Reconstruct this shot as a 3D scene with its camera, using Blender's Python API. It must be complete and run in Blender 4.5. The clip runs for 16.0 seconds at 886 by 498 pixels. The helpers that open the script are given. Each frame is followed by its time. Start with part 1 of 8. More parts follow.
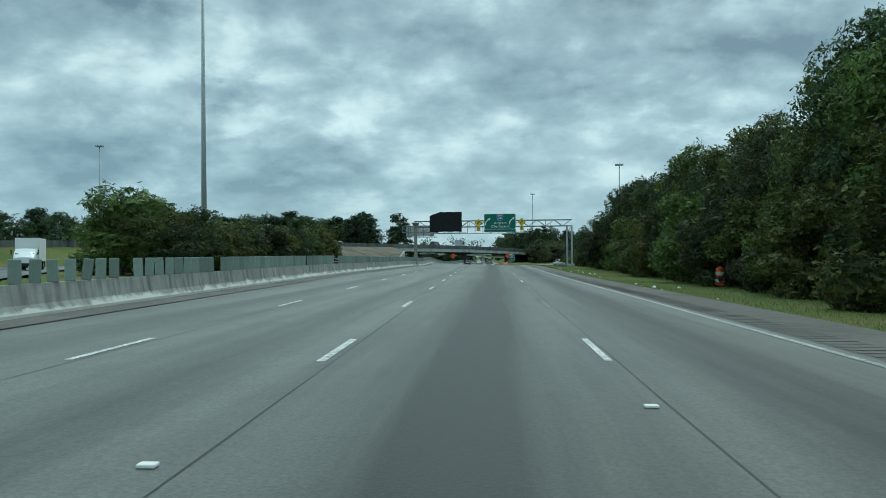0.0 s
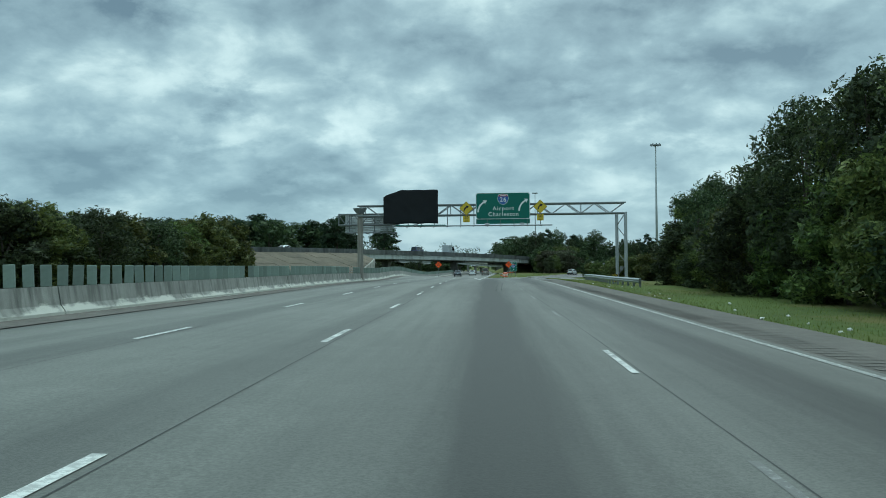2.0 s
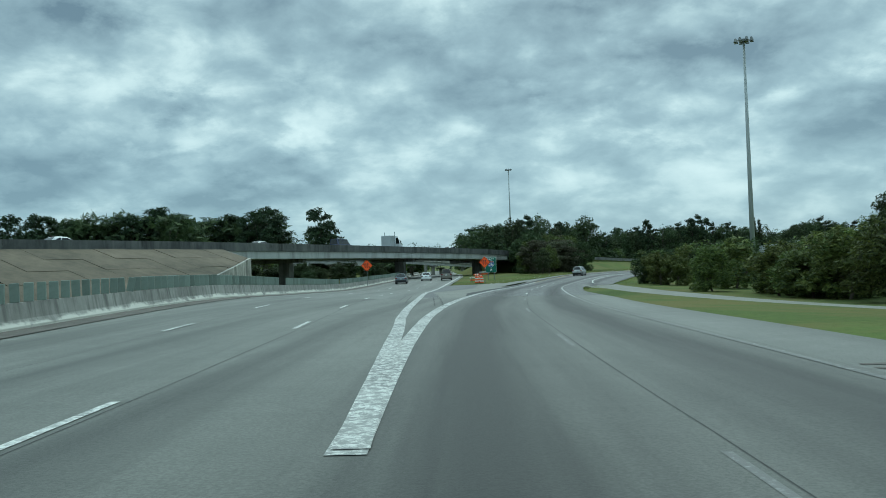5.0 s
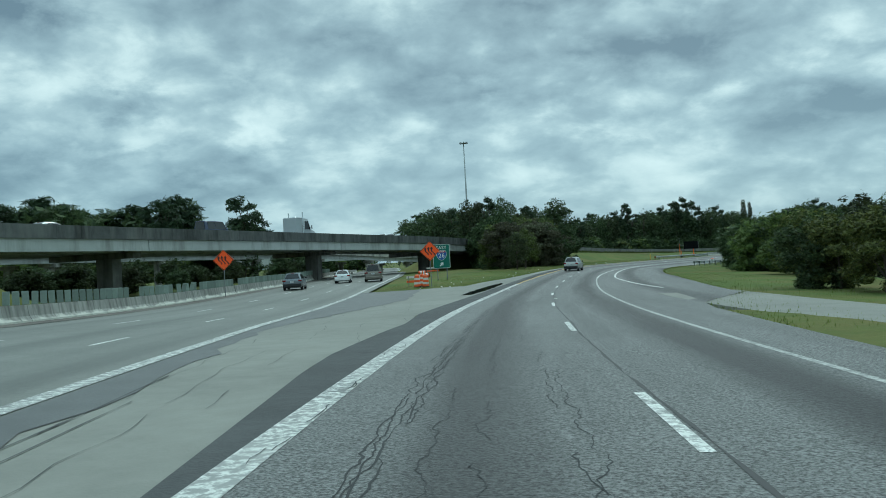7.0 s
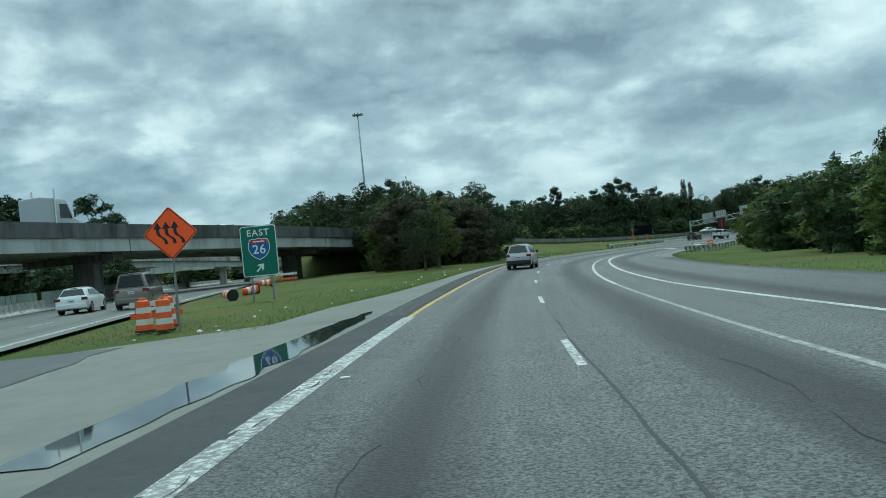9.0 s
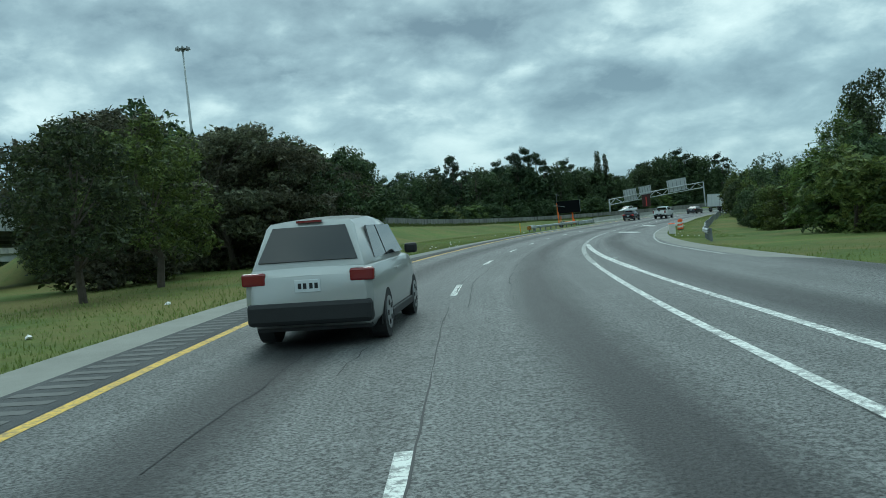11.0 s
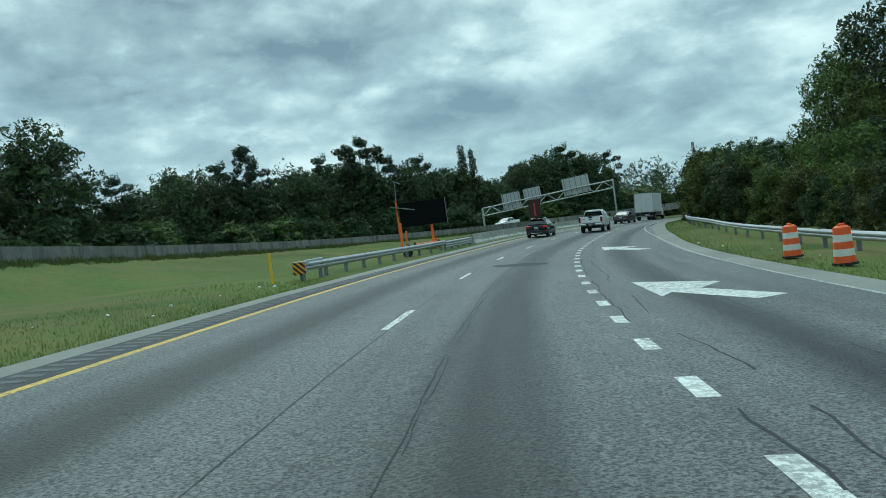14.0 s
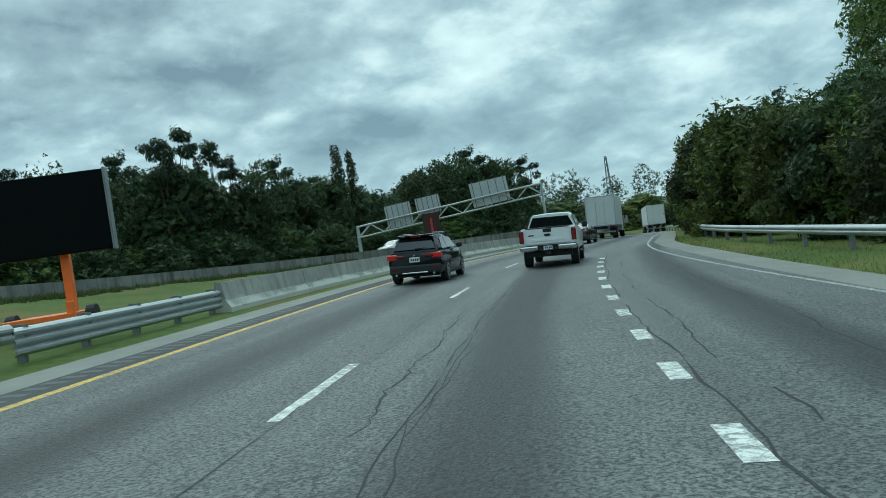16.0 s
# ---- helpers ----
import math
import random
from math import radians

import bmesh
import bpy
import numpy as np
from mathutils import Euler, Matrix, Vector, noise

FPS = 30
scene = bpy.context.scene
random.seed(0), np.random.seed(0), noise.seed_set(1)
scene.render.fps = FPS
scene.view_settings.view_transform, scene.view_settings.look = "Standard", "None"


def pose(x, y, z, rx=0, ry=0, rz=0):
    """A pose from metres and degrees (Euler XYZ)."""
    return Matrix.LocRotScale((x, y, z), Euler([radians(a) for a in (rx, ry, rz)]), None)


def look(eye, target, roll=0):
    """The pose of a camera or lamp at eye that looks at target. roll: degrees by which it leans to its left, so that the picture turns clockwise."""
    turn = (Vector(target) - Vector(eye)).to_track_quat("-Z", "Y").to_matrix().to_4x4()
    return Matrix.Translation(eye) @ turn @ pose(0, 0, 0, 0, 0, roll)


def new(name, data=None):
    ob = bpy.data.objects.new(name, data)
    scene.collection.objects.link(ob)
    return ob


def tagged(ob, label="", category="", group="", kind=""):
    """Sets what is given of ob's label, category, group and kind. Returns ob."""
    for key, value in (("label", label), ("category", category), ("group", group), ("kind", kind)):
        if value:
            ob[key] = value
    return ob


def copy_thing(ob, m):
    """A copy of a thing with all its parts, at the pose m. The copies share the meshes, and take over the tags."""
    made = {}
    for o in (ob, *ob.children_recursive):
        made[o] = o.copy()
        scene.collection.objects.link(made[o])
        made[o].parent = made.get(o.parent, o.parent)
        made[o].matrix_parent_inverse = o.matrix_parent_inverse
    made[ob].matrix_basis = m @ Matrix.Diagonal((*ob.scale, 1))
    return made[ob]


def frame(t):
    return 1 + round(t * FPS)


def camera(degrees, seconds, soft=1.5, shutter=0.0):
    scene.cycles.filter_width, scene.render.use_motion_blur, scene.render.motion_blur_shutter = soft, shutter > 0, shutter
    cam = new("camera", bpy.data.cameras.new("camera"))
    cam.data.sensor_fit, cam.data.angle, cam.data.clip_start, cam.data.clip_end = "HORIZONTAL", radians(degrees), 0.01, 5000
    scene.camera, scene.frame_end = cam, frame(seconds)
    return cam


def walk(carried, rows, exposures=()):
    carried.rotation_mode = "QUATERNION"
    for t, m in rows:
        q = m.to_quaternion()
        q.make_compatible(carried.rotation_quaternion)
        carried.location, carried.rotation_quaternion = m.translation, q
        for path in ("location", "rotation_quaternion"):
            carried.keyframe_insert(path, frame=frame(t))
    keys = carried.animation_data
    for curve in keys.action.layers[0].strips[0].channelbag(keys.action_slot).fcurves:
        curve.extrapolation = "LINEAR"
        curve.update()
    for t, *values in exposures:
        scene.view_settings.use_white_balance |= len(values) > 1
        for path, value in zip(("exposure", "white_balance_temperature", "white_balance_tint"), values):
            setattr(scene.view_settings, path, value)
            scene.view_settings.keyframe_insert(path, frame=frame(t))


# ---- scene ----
cam = camera(57.18, 16.0, soft=0.9)
PATH = [
    (0.0, pose(0.000, 0.000, 0.000, 90.493, 0.514, 3.944)),
    (0.5, pose(-0.198, 14.324, -0.004, 90.673, 0.639, 4.031)),
    (1.0, pose(-0.365, 28.614, -0.016, 90.801, 0.557, 3.937)),
    (1.5, pose(-0.514, 42.854, -0.036, 90.892, 0.516, 3.852)),
    (2.0, pose(-0.656, 56.990, -0.062, 91.127, 0.548, 3.649)),
    (2.5, pose(-0.806, 70.973, -0.082, 91.363, 0.653, 3.395)),
    (3.0, pose(-0.977, 84.783, -0.084, 91.564, 0.699, 3.107)),
    (3.5, pose(-1.154, 98.426, -0.076, 91.716, 0.586, 2.612)),
    (4.0, pose(-1.315, 111.907, -0.069, 91.648, 0.849, 2.084)),
    (4.5, pose(-1.394, 125.218, -0.094, 91.396, 1.450, 1.558)),
    (5.0, pose(-1.323, 138.354, -0.180, 91.066, 2.156, 1.001)),
    (5.5, pose(-1.055, 151.323, -0.312, 90.761, 2.731, 0.379)),
    (6.0, pose(-0.549, 164.066, -0.474, 90.588, 2.943, -0.338)),
    (6.5, pose(0.197, 176.435, -0.658, 90.606, 2.829, -1.180)),
    (7.0, pose(1.175, 188.312, -0.855, 90.679, 3.190, -2.169)),
    (7.5, pose(2.390, 199.732, -1.054, 90.632, 3.794, -3.359)),
    (8.0, pose(3.848, 210.758, -1.246, 90.588, 4.315, -4.761)),
    (8.5, pose(5.583, 221.605, -1.436, 90.445, 5.027, -6.330)),
    (9.0, pose(7.640, 232.482, -1.628, 90.297, 5.664, -8.036)),
    (9.5, pose(10.026, 243.367, -1.772, 89.930, 5.455, -10.144)),
    (10.0, pose(12.741, 254.219, -1.820, 89.131, 5.326, -12.135)),
    (10.5, pose(15.810, 265.002, -1.817, 88.673, 5.486, -13.917)),
    (11.0, pose(19.250, 275.675, -1.812, 88.340, 5.826, -15.577)),
    (11.5, pose(23.061, 286.212, -1.832, 88.128, 6.235, -17.202)),
    (12.0, pose(27.223, 296.545, -1.898, 88.032, 6.602, -18.877)),
    (12.5, pose(31.656, 306.560, -2.003, 88.066, 6.873, -20.609)),
    (13.0, pose(36.282, 316.173, -2.140, 88.260, 7.130, -22.227)),
    (13.5, pose(41.094, 325.469, -2.282, 88.475, 7.274, -23.925)),
    (14.0, pose(46.107, 334.550, -2.410, 88.662, 7.487, -25.548)),
    (14.5, pose(51.412, 343.544, -2.530, 88.974, 7.782, -27.076)),
    (15.0, pose(57.103, 352.554, -2.651, 89.185, 7.899, -28.677)),
    (15.5, pose(63.127, 361.435, -2.757, 89.301, 8.241, -30.355)),
    (16.0, pose(69.412, 370.037, -2.830, 89.448, 8.581, -32.201)),
]
EXPOSURES = [(0.0, 0.12, 5760, -8), (9.5, 0.12, 5760, -8), (12.5, 0.2, 5740, -10), (16.0, 0.2, 5740, -10)]
walk(cam, PATH, EXPOSURES)

# ---- world, sun ----
world = bpy.data.worlds.new("overcast_sky")
scene.world = world
world.use_nodes = True
wt = world.node_tree
wt.nodes.clear()


def wnode(kind, **kw):
    n = wt.nodes.new(kind)
    for k, v in kw.items():
        n.inputs[k].default_value = v
    return n


sky = wt.nodes.new("ShaderNodeTexSky")
sky.sky_type = "NISHITA"
sky.sun_disc = False
sky.sun_elevation = radians(42)
sky.sun_rotation = radians(15)
tc = wt.nodes.new("ShaderNodeTexCoord")
sep = wt.nodes.new("ShaderNodeSeparateXYZ")
wt.links.new(tc.outputs["Generated"], sep.inputs[0])


def wmath(op, a, b=None):
    n = wt.nodes.new("ShaderNodeMath")
    n.operation = op
    for i, v in enumerate((a, b)):
        if v is None:
            continue
        if isinstance(v, (int, float)):
            n.inputs[i].default_value = v
        else:
            wt.links.new(v, n.inputs[i])
    return n.outputs[0]


# the cloud sheet: a level layer seen from below, so that clouds flatten towards the horizon
zc = wmath("MAXIMUM", sep.outputs[2], 0.0)
lift = wmath("ADD", zc, 0.40)
sheet = wt.nodes.new("ShaderNodeCombineXYZ")
wt.links.new(wmath("DIVIDE", sep.outputs[0], lift), sheet.inputs[0])
wt.links.new(wmath("DIVIDE", sep.outputs[1], lift), sheet.inputs[1])


def wnoise(scale, detail, rough, distort, off):
    m = wt.nodes.new("ShaderNodeMapping")
    m.inputs["Location"].default_value = off
    wt.links.new(sheet.outputs[0], m.inputs[0])
    n = wnode("ShaderNodeTexNoise", Scale=scale, Detail=detail, Roughness=rough, Distortion=distort)
    wt.links.new(m.outputs[0], n.inputs["Vector"])
    return n


big = wnoise(2.6, 3.0, 0.45, 0.0, (4.3, 1.7, 0.4)).outputs["Fac"]
mid = wnoise(7.0, 8.0, 0.57, 0.25, (9.1, 3.2, 0.2)).outputs["Fac"]
drift = wnoise(6.0, 6.0, 0.6, 0.0, (2.2, 7.7, 0.9)).outputs["Color"]
# puffs: rounded cells, pushed about by the noise
warp = wt.nodes.new("ShaderNodeMixRGB")
warp.blend_type = "ADD"
warp.inputs[0].default_value = 0.26
wt.links.new(sheet.outputs[0], warp.inputs[1])
wt.links.new(drift, warp.inputs[2])
puff = wt.nodes.new("ShaderNodeTexVoronoi")
puff.feature = "SMOOTH_F1"
puff.inputs["Scale"].default_value = 9.0
puff.inputs["Smoothness"].default_value = 0.35
wt.links.new(warp.outputs[0], puff.inputs["Vector"])
puffs = wmath("SUBTRACT", 0.62, wmath("MULTIPLY", puff.outputs["Distance"], 0.5))
mixed = wmath("ADD", wmath("ADD", wmath("MULTIPLY", big, 0.45), wmath("MULTIPLY", puffs, 0.23)), wmath("MULTIPLY", mid, 0.32))
# the main masses: bearing, height, half width and half depth in degrees, thickness (dark) or thinness (bright)
MASSES = [
    (-24.5, 16.6, 6.0, 2.3, -0.13), (-18.8, 11.0, 7.5, 2.0, -0.12), (-21.0, 7.5, 15.0, 2.6, -0.11),
    (11.8, 14.3, 12.0, 4.2, -0.15), (6.2, 11.8, 9.0, 1.9, -0.10), (18.6, 13.4, 9.0, 3.0, -0.12), (9.0, 17.2, 11.0, 2.4, -0.08),
    (28.8, 8.6, 6.5, 2.1, -0.11), (46.5, 12.2, 8.0, 3.0, -0.09), (-3.0, 15.5, 9.0, 2.0, -0.05), (38.0, 16.5, 9.0, 2.0, -0.06),
    (-10.0, 8.6, 4.5, 2.2, 0.10), (-10.5, 12.4, 8.0, 2.0, 0.07), (27.2, 11.3, 5.5, 2.0, 0.08), (13.4, 8.3, 13.0, 1.5, 0.05), (-15.0, 5.4, 13.0, 2.4, -0.15), (-27.0, 5.6, 9.0, 2.6, -0.12),
    (35.0, 11.2, 8.0, 2.8, 0.07), (20.4, 9.6, 6.0, 1.6, 0.06), (50.0, 9.6, 7.0, 1.8, 0.06), (0.5, 9.4, 9.0, 1.8, 0.05),
]
face = wt.nodes.new("ShaderNodeCombineXYZ")
wt.links.new(wmath("MULTIPLY", wmath("ARCTAN2", sep.outputs[0], sep.outputs[1]), 180 / math.pi), face.inputs[0])
wt.links.new(wmath("MULTIPLY", wmath("ARCSINE", sep.outputs[2]), 180 / math.pi), face.inputs[1])
fuzz = wt.nodes.new("ShaderNodeVectorMath")
fuzz.operation = "MULTIPLY_ADD"
fuzz.inputs[1].default_value = (12.0, 5.0, 0.0)
wt.links.new(drift, fuzz.inputs[0])
wt.links.new(face.outputs[0], fuzz.inputs[2])
for az, el_, wa, we, amt in MASSES:
    m = wt.nodes.new("ShaderNodeMapping")
    m.inputs["Location"].default_value = (-(az + 6.0) / wa, -(el_ + 2.5) / we, 0)
    m.inputs["Scale"].default_value = (1 / wa, 1 / we, 0)
    wt.links.new(fuzz.outputs[0], m.inputs[0])
    g = wt.nodes.new("ShaderNodeTexGradient")
    g.gradient_type = "QUADRATIC_SPHERE"
    wt.links.new(m.outputs[0], g.inputs[0])
    mixed = wmath("ADD", mixed, wmath("MULTIPLY", g.outputs["Fac"], amt * 1.3))
ramp = wt.nodes.new("ShaderNodeValToRGB")
el = ramp.color_ramp.elements
el[0].position, el[0].color = 0.31, (0.135, 0.18, 0.22, 1)
e = el.new(0.39)
e.color = (0.215, 0.275, 0.325, 1)
el[1].position, el[1].color = 0.63, (0.773, 0.815, 0.792, 1)
e = el.new(0.44)
e.color = (0.308, 0.378, 0.413, 1)
e = el.new(0.495)
e.color = (0.43, 0.504, 0.525, 1)
e = el.new(0.55)
e.color = (0.613, 0.675, 0.672, 1)
wt.links.new(mixed, ramp.inputs[0])
# a brighter, bluer band low down
hz = wmath("POWER", wmath("SUBTRACT", 1.0, zc), 7.0)
hmix = wt.nodes.new("ShaderNodeMixRGB")
hmix.inputs[2].default_value = (0.28, 0.396, 0.478, 1)
wt.links.new(wmath("MULTIPLY", hz, 0.70), hmix.inputs[0])
wt.links.new(ramp.outputs[0], hmix.inputs[1])
skymix = wt.nodes.new("ShaderNodeMixRGB")
skymix.inputs[0].default_value = 0.93
skl = wt.nodes.new("ShaderNodeMixRGB")
skl.blend_type = "MULTIPLY"
skl.inputs[0].default_value = 1.0
skl.inputs[2].default_value = (0.09, 0.09, 0.09, 1)
wt.links.new(sky.outputs[0], skl.inputs[1])
wt.links.new(skl.outputs[0], skymix.inputs[1])
wt.links.new(hmix.outputs[0], skymix.inputs[2])
zen = wt.nodes.new("ShaderNodeMapRange")
zen.inputs["From Min"].default_value, zen.inputs["From Max"].default_value = 0.30, 0.95
zen.inputs["To Min"].default_value, zen.inputs["To Max"].default_value = 1.0, 2.1
wt.links.new(sep.outputs[2], zen.inputs[0])
bgd = wt.nodes.new("ShaderNodeBackground")
wt.links.new(wmath("MULTIPLY", zen.outputs[0], 1.12), bgd.inputs[1])
wt.links.new(skymix.outputs[0], bgd.inputs[0])
wo = wt.nodes.new("ShaderNodeOutputWorld")
wt.links.new(bgd.outputs[0], wo.inputs[0])

sun_data = bpy.data.lights.new("sun", "SUN")
sun_data.energy, sun_data.angle, sun_data.color = 0.95, radians(30), (1.0, 0.96, 0.9)
sun = new("sun", sun_data)
sun.matrix_world = look((0, 0, 60), (-12, -45, 0))


# ---- materials ----
def material(name, base, rough=0.8, metal=0.0, vary=0.25, scale=3.0, bump=0.15, bump_scale=40.0, coord="Object", spec=0.5, second=None, coat=0.0, big_scale=None, rnd=0.0):
    """A surface with variation at two scales, and a fine relief."""
    m = bpy.data.materials.new(name)
    m.use_nodes = True
    nt = m.node_tree
    b = nt.nodes["Principled BSDF"]
    b.inputs["Roughness"].default_value = rough
    b.inputs["Metallic"].default_value = metal
    b.inputs["Specular IOR Level"].default_value = spec
    b.inputs["Coat Weight"].default_value = coat
    t = nt.nodes.new("ShaderNodeTexCoord")
    n1 = nt.nodes.new("ShaderNodeTexNoise")
    n1.inputs["Scale"].default_value = big_scale or scale * 0.12
    n1.inputs["Detail"].default_value = 5
    n2 = nt.nodes.new("ShaderNodeTexNoise")
    n2.inputs["Scale"].default_value = scale
    n2.inputs["Detail"].default_value = 8
    n2.inputs["Roughness"].default_value = 0.7
    for n in (n1, n2):
        nt.links.new(t.outputs[coord], n.inputs["Vector"])
    add = nt.nodes.new("ShaderNodeMath")
    add.operation = "ADD"
    nt.links.new(n1.outputs["Fac"], add.inputs[0])
    nt.links.new(n2.outputs["Fac"], add.inputs[1])
    rmp = nt.nodes.new("ShaderNodeMapRange")
    rmp.inputs["From Min"].default_value = 0.7
    rmp.inputs["From Max"].default_value = 1.3
    nt.links.new(add.outputs[0], rmp.inputs[0])
    mx = nt.nodes.new("ShaderNodeMixRGB")
    lo = second or tuple(c * (1 - vary) for c in base)
    hi = tuple(min(1, c * (1 + vary)) for c in base)
    mx.inputs[1].default_value = (*lo, 1)
    mx.inputs[2].default_value = (*hi, 1)
    nt.links.new(rmp.outputs[0], mx.inputs[0])
    out = mx.outputs[0]
    if rnd:
        oi = nt.nodes.new("ShaderNodeObjectInfo")
        hs = nt.nodes.new("ShaderNodeHueSaturation")
        mr = nt.nodes.new("ShaderNodeMapRange")
        mr.inputs["To Min"].default_value = 1 - rnd
        mr.inputs["To Max"].default_value = 1 + rnd
        nt.links.new(oi.outputs["Random"], mr.inputs[0])
        nt.links.new(mr.outputs[0], hs.inputs["Value"])
        nt.links.new(out, hs.inputs["Color"])
        out = hs.outputs[0]
    nt.links.new(out, b.inputs["Base Color"])
    if bump:
        n3 = nt.nodes.new("ShaderNodeTexNoise")
        n3.inputs["Scale"].default_value = bump_scale
        n3.inputs["Detail"].default_value = 4
        nt.links.new(t.outputs[coord], n3.inputs["Vector"])
        bp = nt.nodes.new("ShaderNodeBump")
        bp.inputs["Strength"].default_value = bump
        bp.inputs["Distance"].default_value = 0.02
        nt.links.new(n3.outputs["Fac"], bp.inputs["Height"])
        nt.links.new(bp.outputs[0], b.inputs["Normal"])
    return m


def plain(name, base, rough=0.5, metal=0.0, coat=0.0, spec=0.5):
    m = bpy.data.materials.new(name)
    m.use_nodes = True
    b = m.node_tree.nodes["Principled BSDF"]
    b.inputs["Base Color"].default_value = (*base, 1)
    b.inputs["Roughness"].default_value = rough
    b.inputs["Metallic"].default_value = metal
    b.inputs["Coat Weight"].default_value = coat
    b.inputs["Specular IOR Level"].default_value = spec
    return m


def lit(name, base, strength):
    m = plain(name, base, 0.3)
    b = m.node_tree.nodes["Principled BSDF"]
    b.inputs["Emission Color"].default_value = (*base, 1)
    b.inputs["Emission Strength"].default_value = strength
    return m


def along_road(name, base, dark, rough, bump, bump_scale, grain, grain_amt, band, cracks=0.0, busy=()):
    """Pavement: fine grain, blotches, and worn wheel bands that run along the lanes (UV: across, along, in metres)."""
    m = material(name, base, rough, vary=0.16, scale=0.9, bump=bump, bump_scale=bump_scale, big_scale=0.08)
    nt = m.node_tree
    b = nt.nodes["Principled BSDF"]
    src = b.inputs["Base Color"].links[0].from_socket
    uv = nt.nodes.new("ShaderNodeUVMap")
    mp = nt.nodes.new("ShaderNodeMapping")
    mp.inputs["Scale"].default_value = (1.0, 0.035, 1)
    nt.links.new(uv.outputs[0], mp.inputs[0])
    st = nt.nodes.new("ShaderNodeTexNoise")
    st.inputs["Scale"].default_value = 1.1
    st.inputs["Detail"].default_value = 6
    st.inputs["Roughness"].default_value = 0.62
    nt.links.new(mp.outputs[0], st.inputs["Vector"])
    r1 = nt.nodes.new("ShaderNodeMapRange")
    r1.inputs["From Min"].default_value, r1.inputs["From Max"].default_value = 0.42, 0.72
    nt.links.new(st.outputs["Fac"], r1.inputs[0])
    # a darker, oily band down each lane's middle
    sx = nt.nodes.new("ShaderNodeSeparateXYZ")
    nt.links.new(uv.outputs[0], sx.inputs[0])
    wv = nt.nodes.new("ShaderNodeMath")
    wv.operation = "MULTIPLY"
    wv.inputs[1].default_value = 2 * math.pi / 3.66
    nt.links.new(sx.outputs[0], wv.inputs[0])
    cs = nt.nodes.new("ShaderNodeMath")
    cs.operation = "COSINE"
    nt.links.new(wv.outputs[0], cs.inputs[0])
    r2 = nt.nodes.new("ShaderNodeMapRange")
    r2.inputs["From Min"].default_value, r2.inputs["From Max"].default_value = 0.15, 1.0
    r2.inputs["To Max"].default_value = band
    nt.links.new(cs.outputs[0], r2.inputs[0])
    sm = nt.nodes.new("ShaderNodeMath")
    sm.operation = "MULTIPLY_ADD"
    sm.use_clamp = True
    sm.inputs[1].default_value = 0.45
    nt.links.new(r1.outputs[0], sm.inputs[0])
    oil = r2.outputs[0]
    for mid_u, half_w, amount in busy:
        a = nt.nodes.new("ShaderNodeMath")
        a.operation = "MULTIPLY_ADD"
        a.inputs[1].default_value, a.inputs[2].default_value = 1 / half_w, -mid_u / half_w
        nt.links.new(sx.outputs[0], a.inputs[0])
        q = nt.nodes.new("ShaderNodeMath")
        q.operation = "MULTIPLY"
        nt.links.new(a.outputs[0], q.inputs[0])
        nt.links.new(a.outputs[0], q.inputs[1])
        n = nt.nodes.new("ShaderNodeMath")
        n.operation = "MULTIPLY"
        n.inputs[1].default_value = -1.0
        nt.links.new(q.outputs[0], n.inputs[0])
        x = nt.nodes.new("ShaderNodeMath")
        x.operation = "EXPONENT"
        nt.links.new(n.outputs[0], x.inputs[0])
        w = nt.nodes.new("ShaderNodeMath")
        w.operation = "MULTIPLY_ADD"
        w.inputs[1].default_value = amount
        nt.links.new(x.outputs[0], w.inputs[0])
        nt.links.new(oil, w.inputs[2])
        oil = w.outputs[0]
    nt.links.new(oil, sm.inputs[2])
    mx = nt.nodes.new("ShaderNodeMixRGB")
    mx.inputs[2].default_value = (*dark, 1)
    nt.links.new(sm.outputs[0], mx.inputs[0])
    nt.links.new(src, mx.inputs[1])
    tcn = nt.nodes.new("ShaderNodeTexCoord")
    gr = nt.nodes.new("ShaderNodeTexNoise")
    gr.inputs["Scale"].default_value = grain
    gr.inputs["Detail"].default_value = 3
    gr.inputs["Roughness"].default_value = 0.8
    nt.links.new(tcn.outputs["Object"], gr.inputs["Vector"])
    r3 = nt.nodes.new("ShaderNodeMapRange")
    r3.inputs["From Min"].default_value, r3.inputs["From Max"].default_value = 0.40, 0.60
    r3.inputs["To Min"].default_value, r3.inputs["To Max"].default_value = 1 - grain_amt, 1 + grain_amt
    nt.links.new(gr.outputs["Fac"], r3.inputs[0])
    mu = nt.nodes.new("ShaderNodeMixRGB")
    mu.blend_type = "MULTIPLY"
    mu.inputs[0].default_value = 1.0
    nt.links.new(mx.outputs[0], mu.inputs[1])
    nt.links.new(r3.outputs[0], mu.inputs[2])
    if cracks:
        # a net of fine cracks where the surface is tired
        vo = nt.nodes.new("ShaderNodeTexVoronoi")
        vo.feature = "DISTANCE_TO_EDGE"
        vo.inputs["Scale"].default_value = 4.5
        vm = nt.nodes.new("ShaderNodeMapping")
        vm.inputs["Scale"].default_value = (1.0, 0.6, 1)
        wob = nt.nodes.new("ShaderNodeTexNoise")
        wob.inputs["Scale"].default_value = 1.7
        wob.inputs["Detail"].default_value = 4
        nt.links.new(uv.outputs[0], wob.inputs["Vector"])
        wa = nt.nodes.new("ShaderNodeMixRGB")
        wa.blend_type = "ADD"
        wa.inputs[0].default_value = 0.6
        nt.links.new(uv.outputs[0], wa.inputs[1])
        nt.links.new(wob.outputs["Color"], wa.inputs[2])
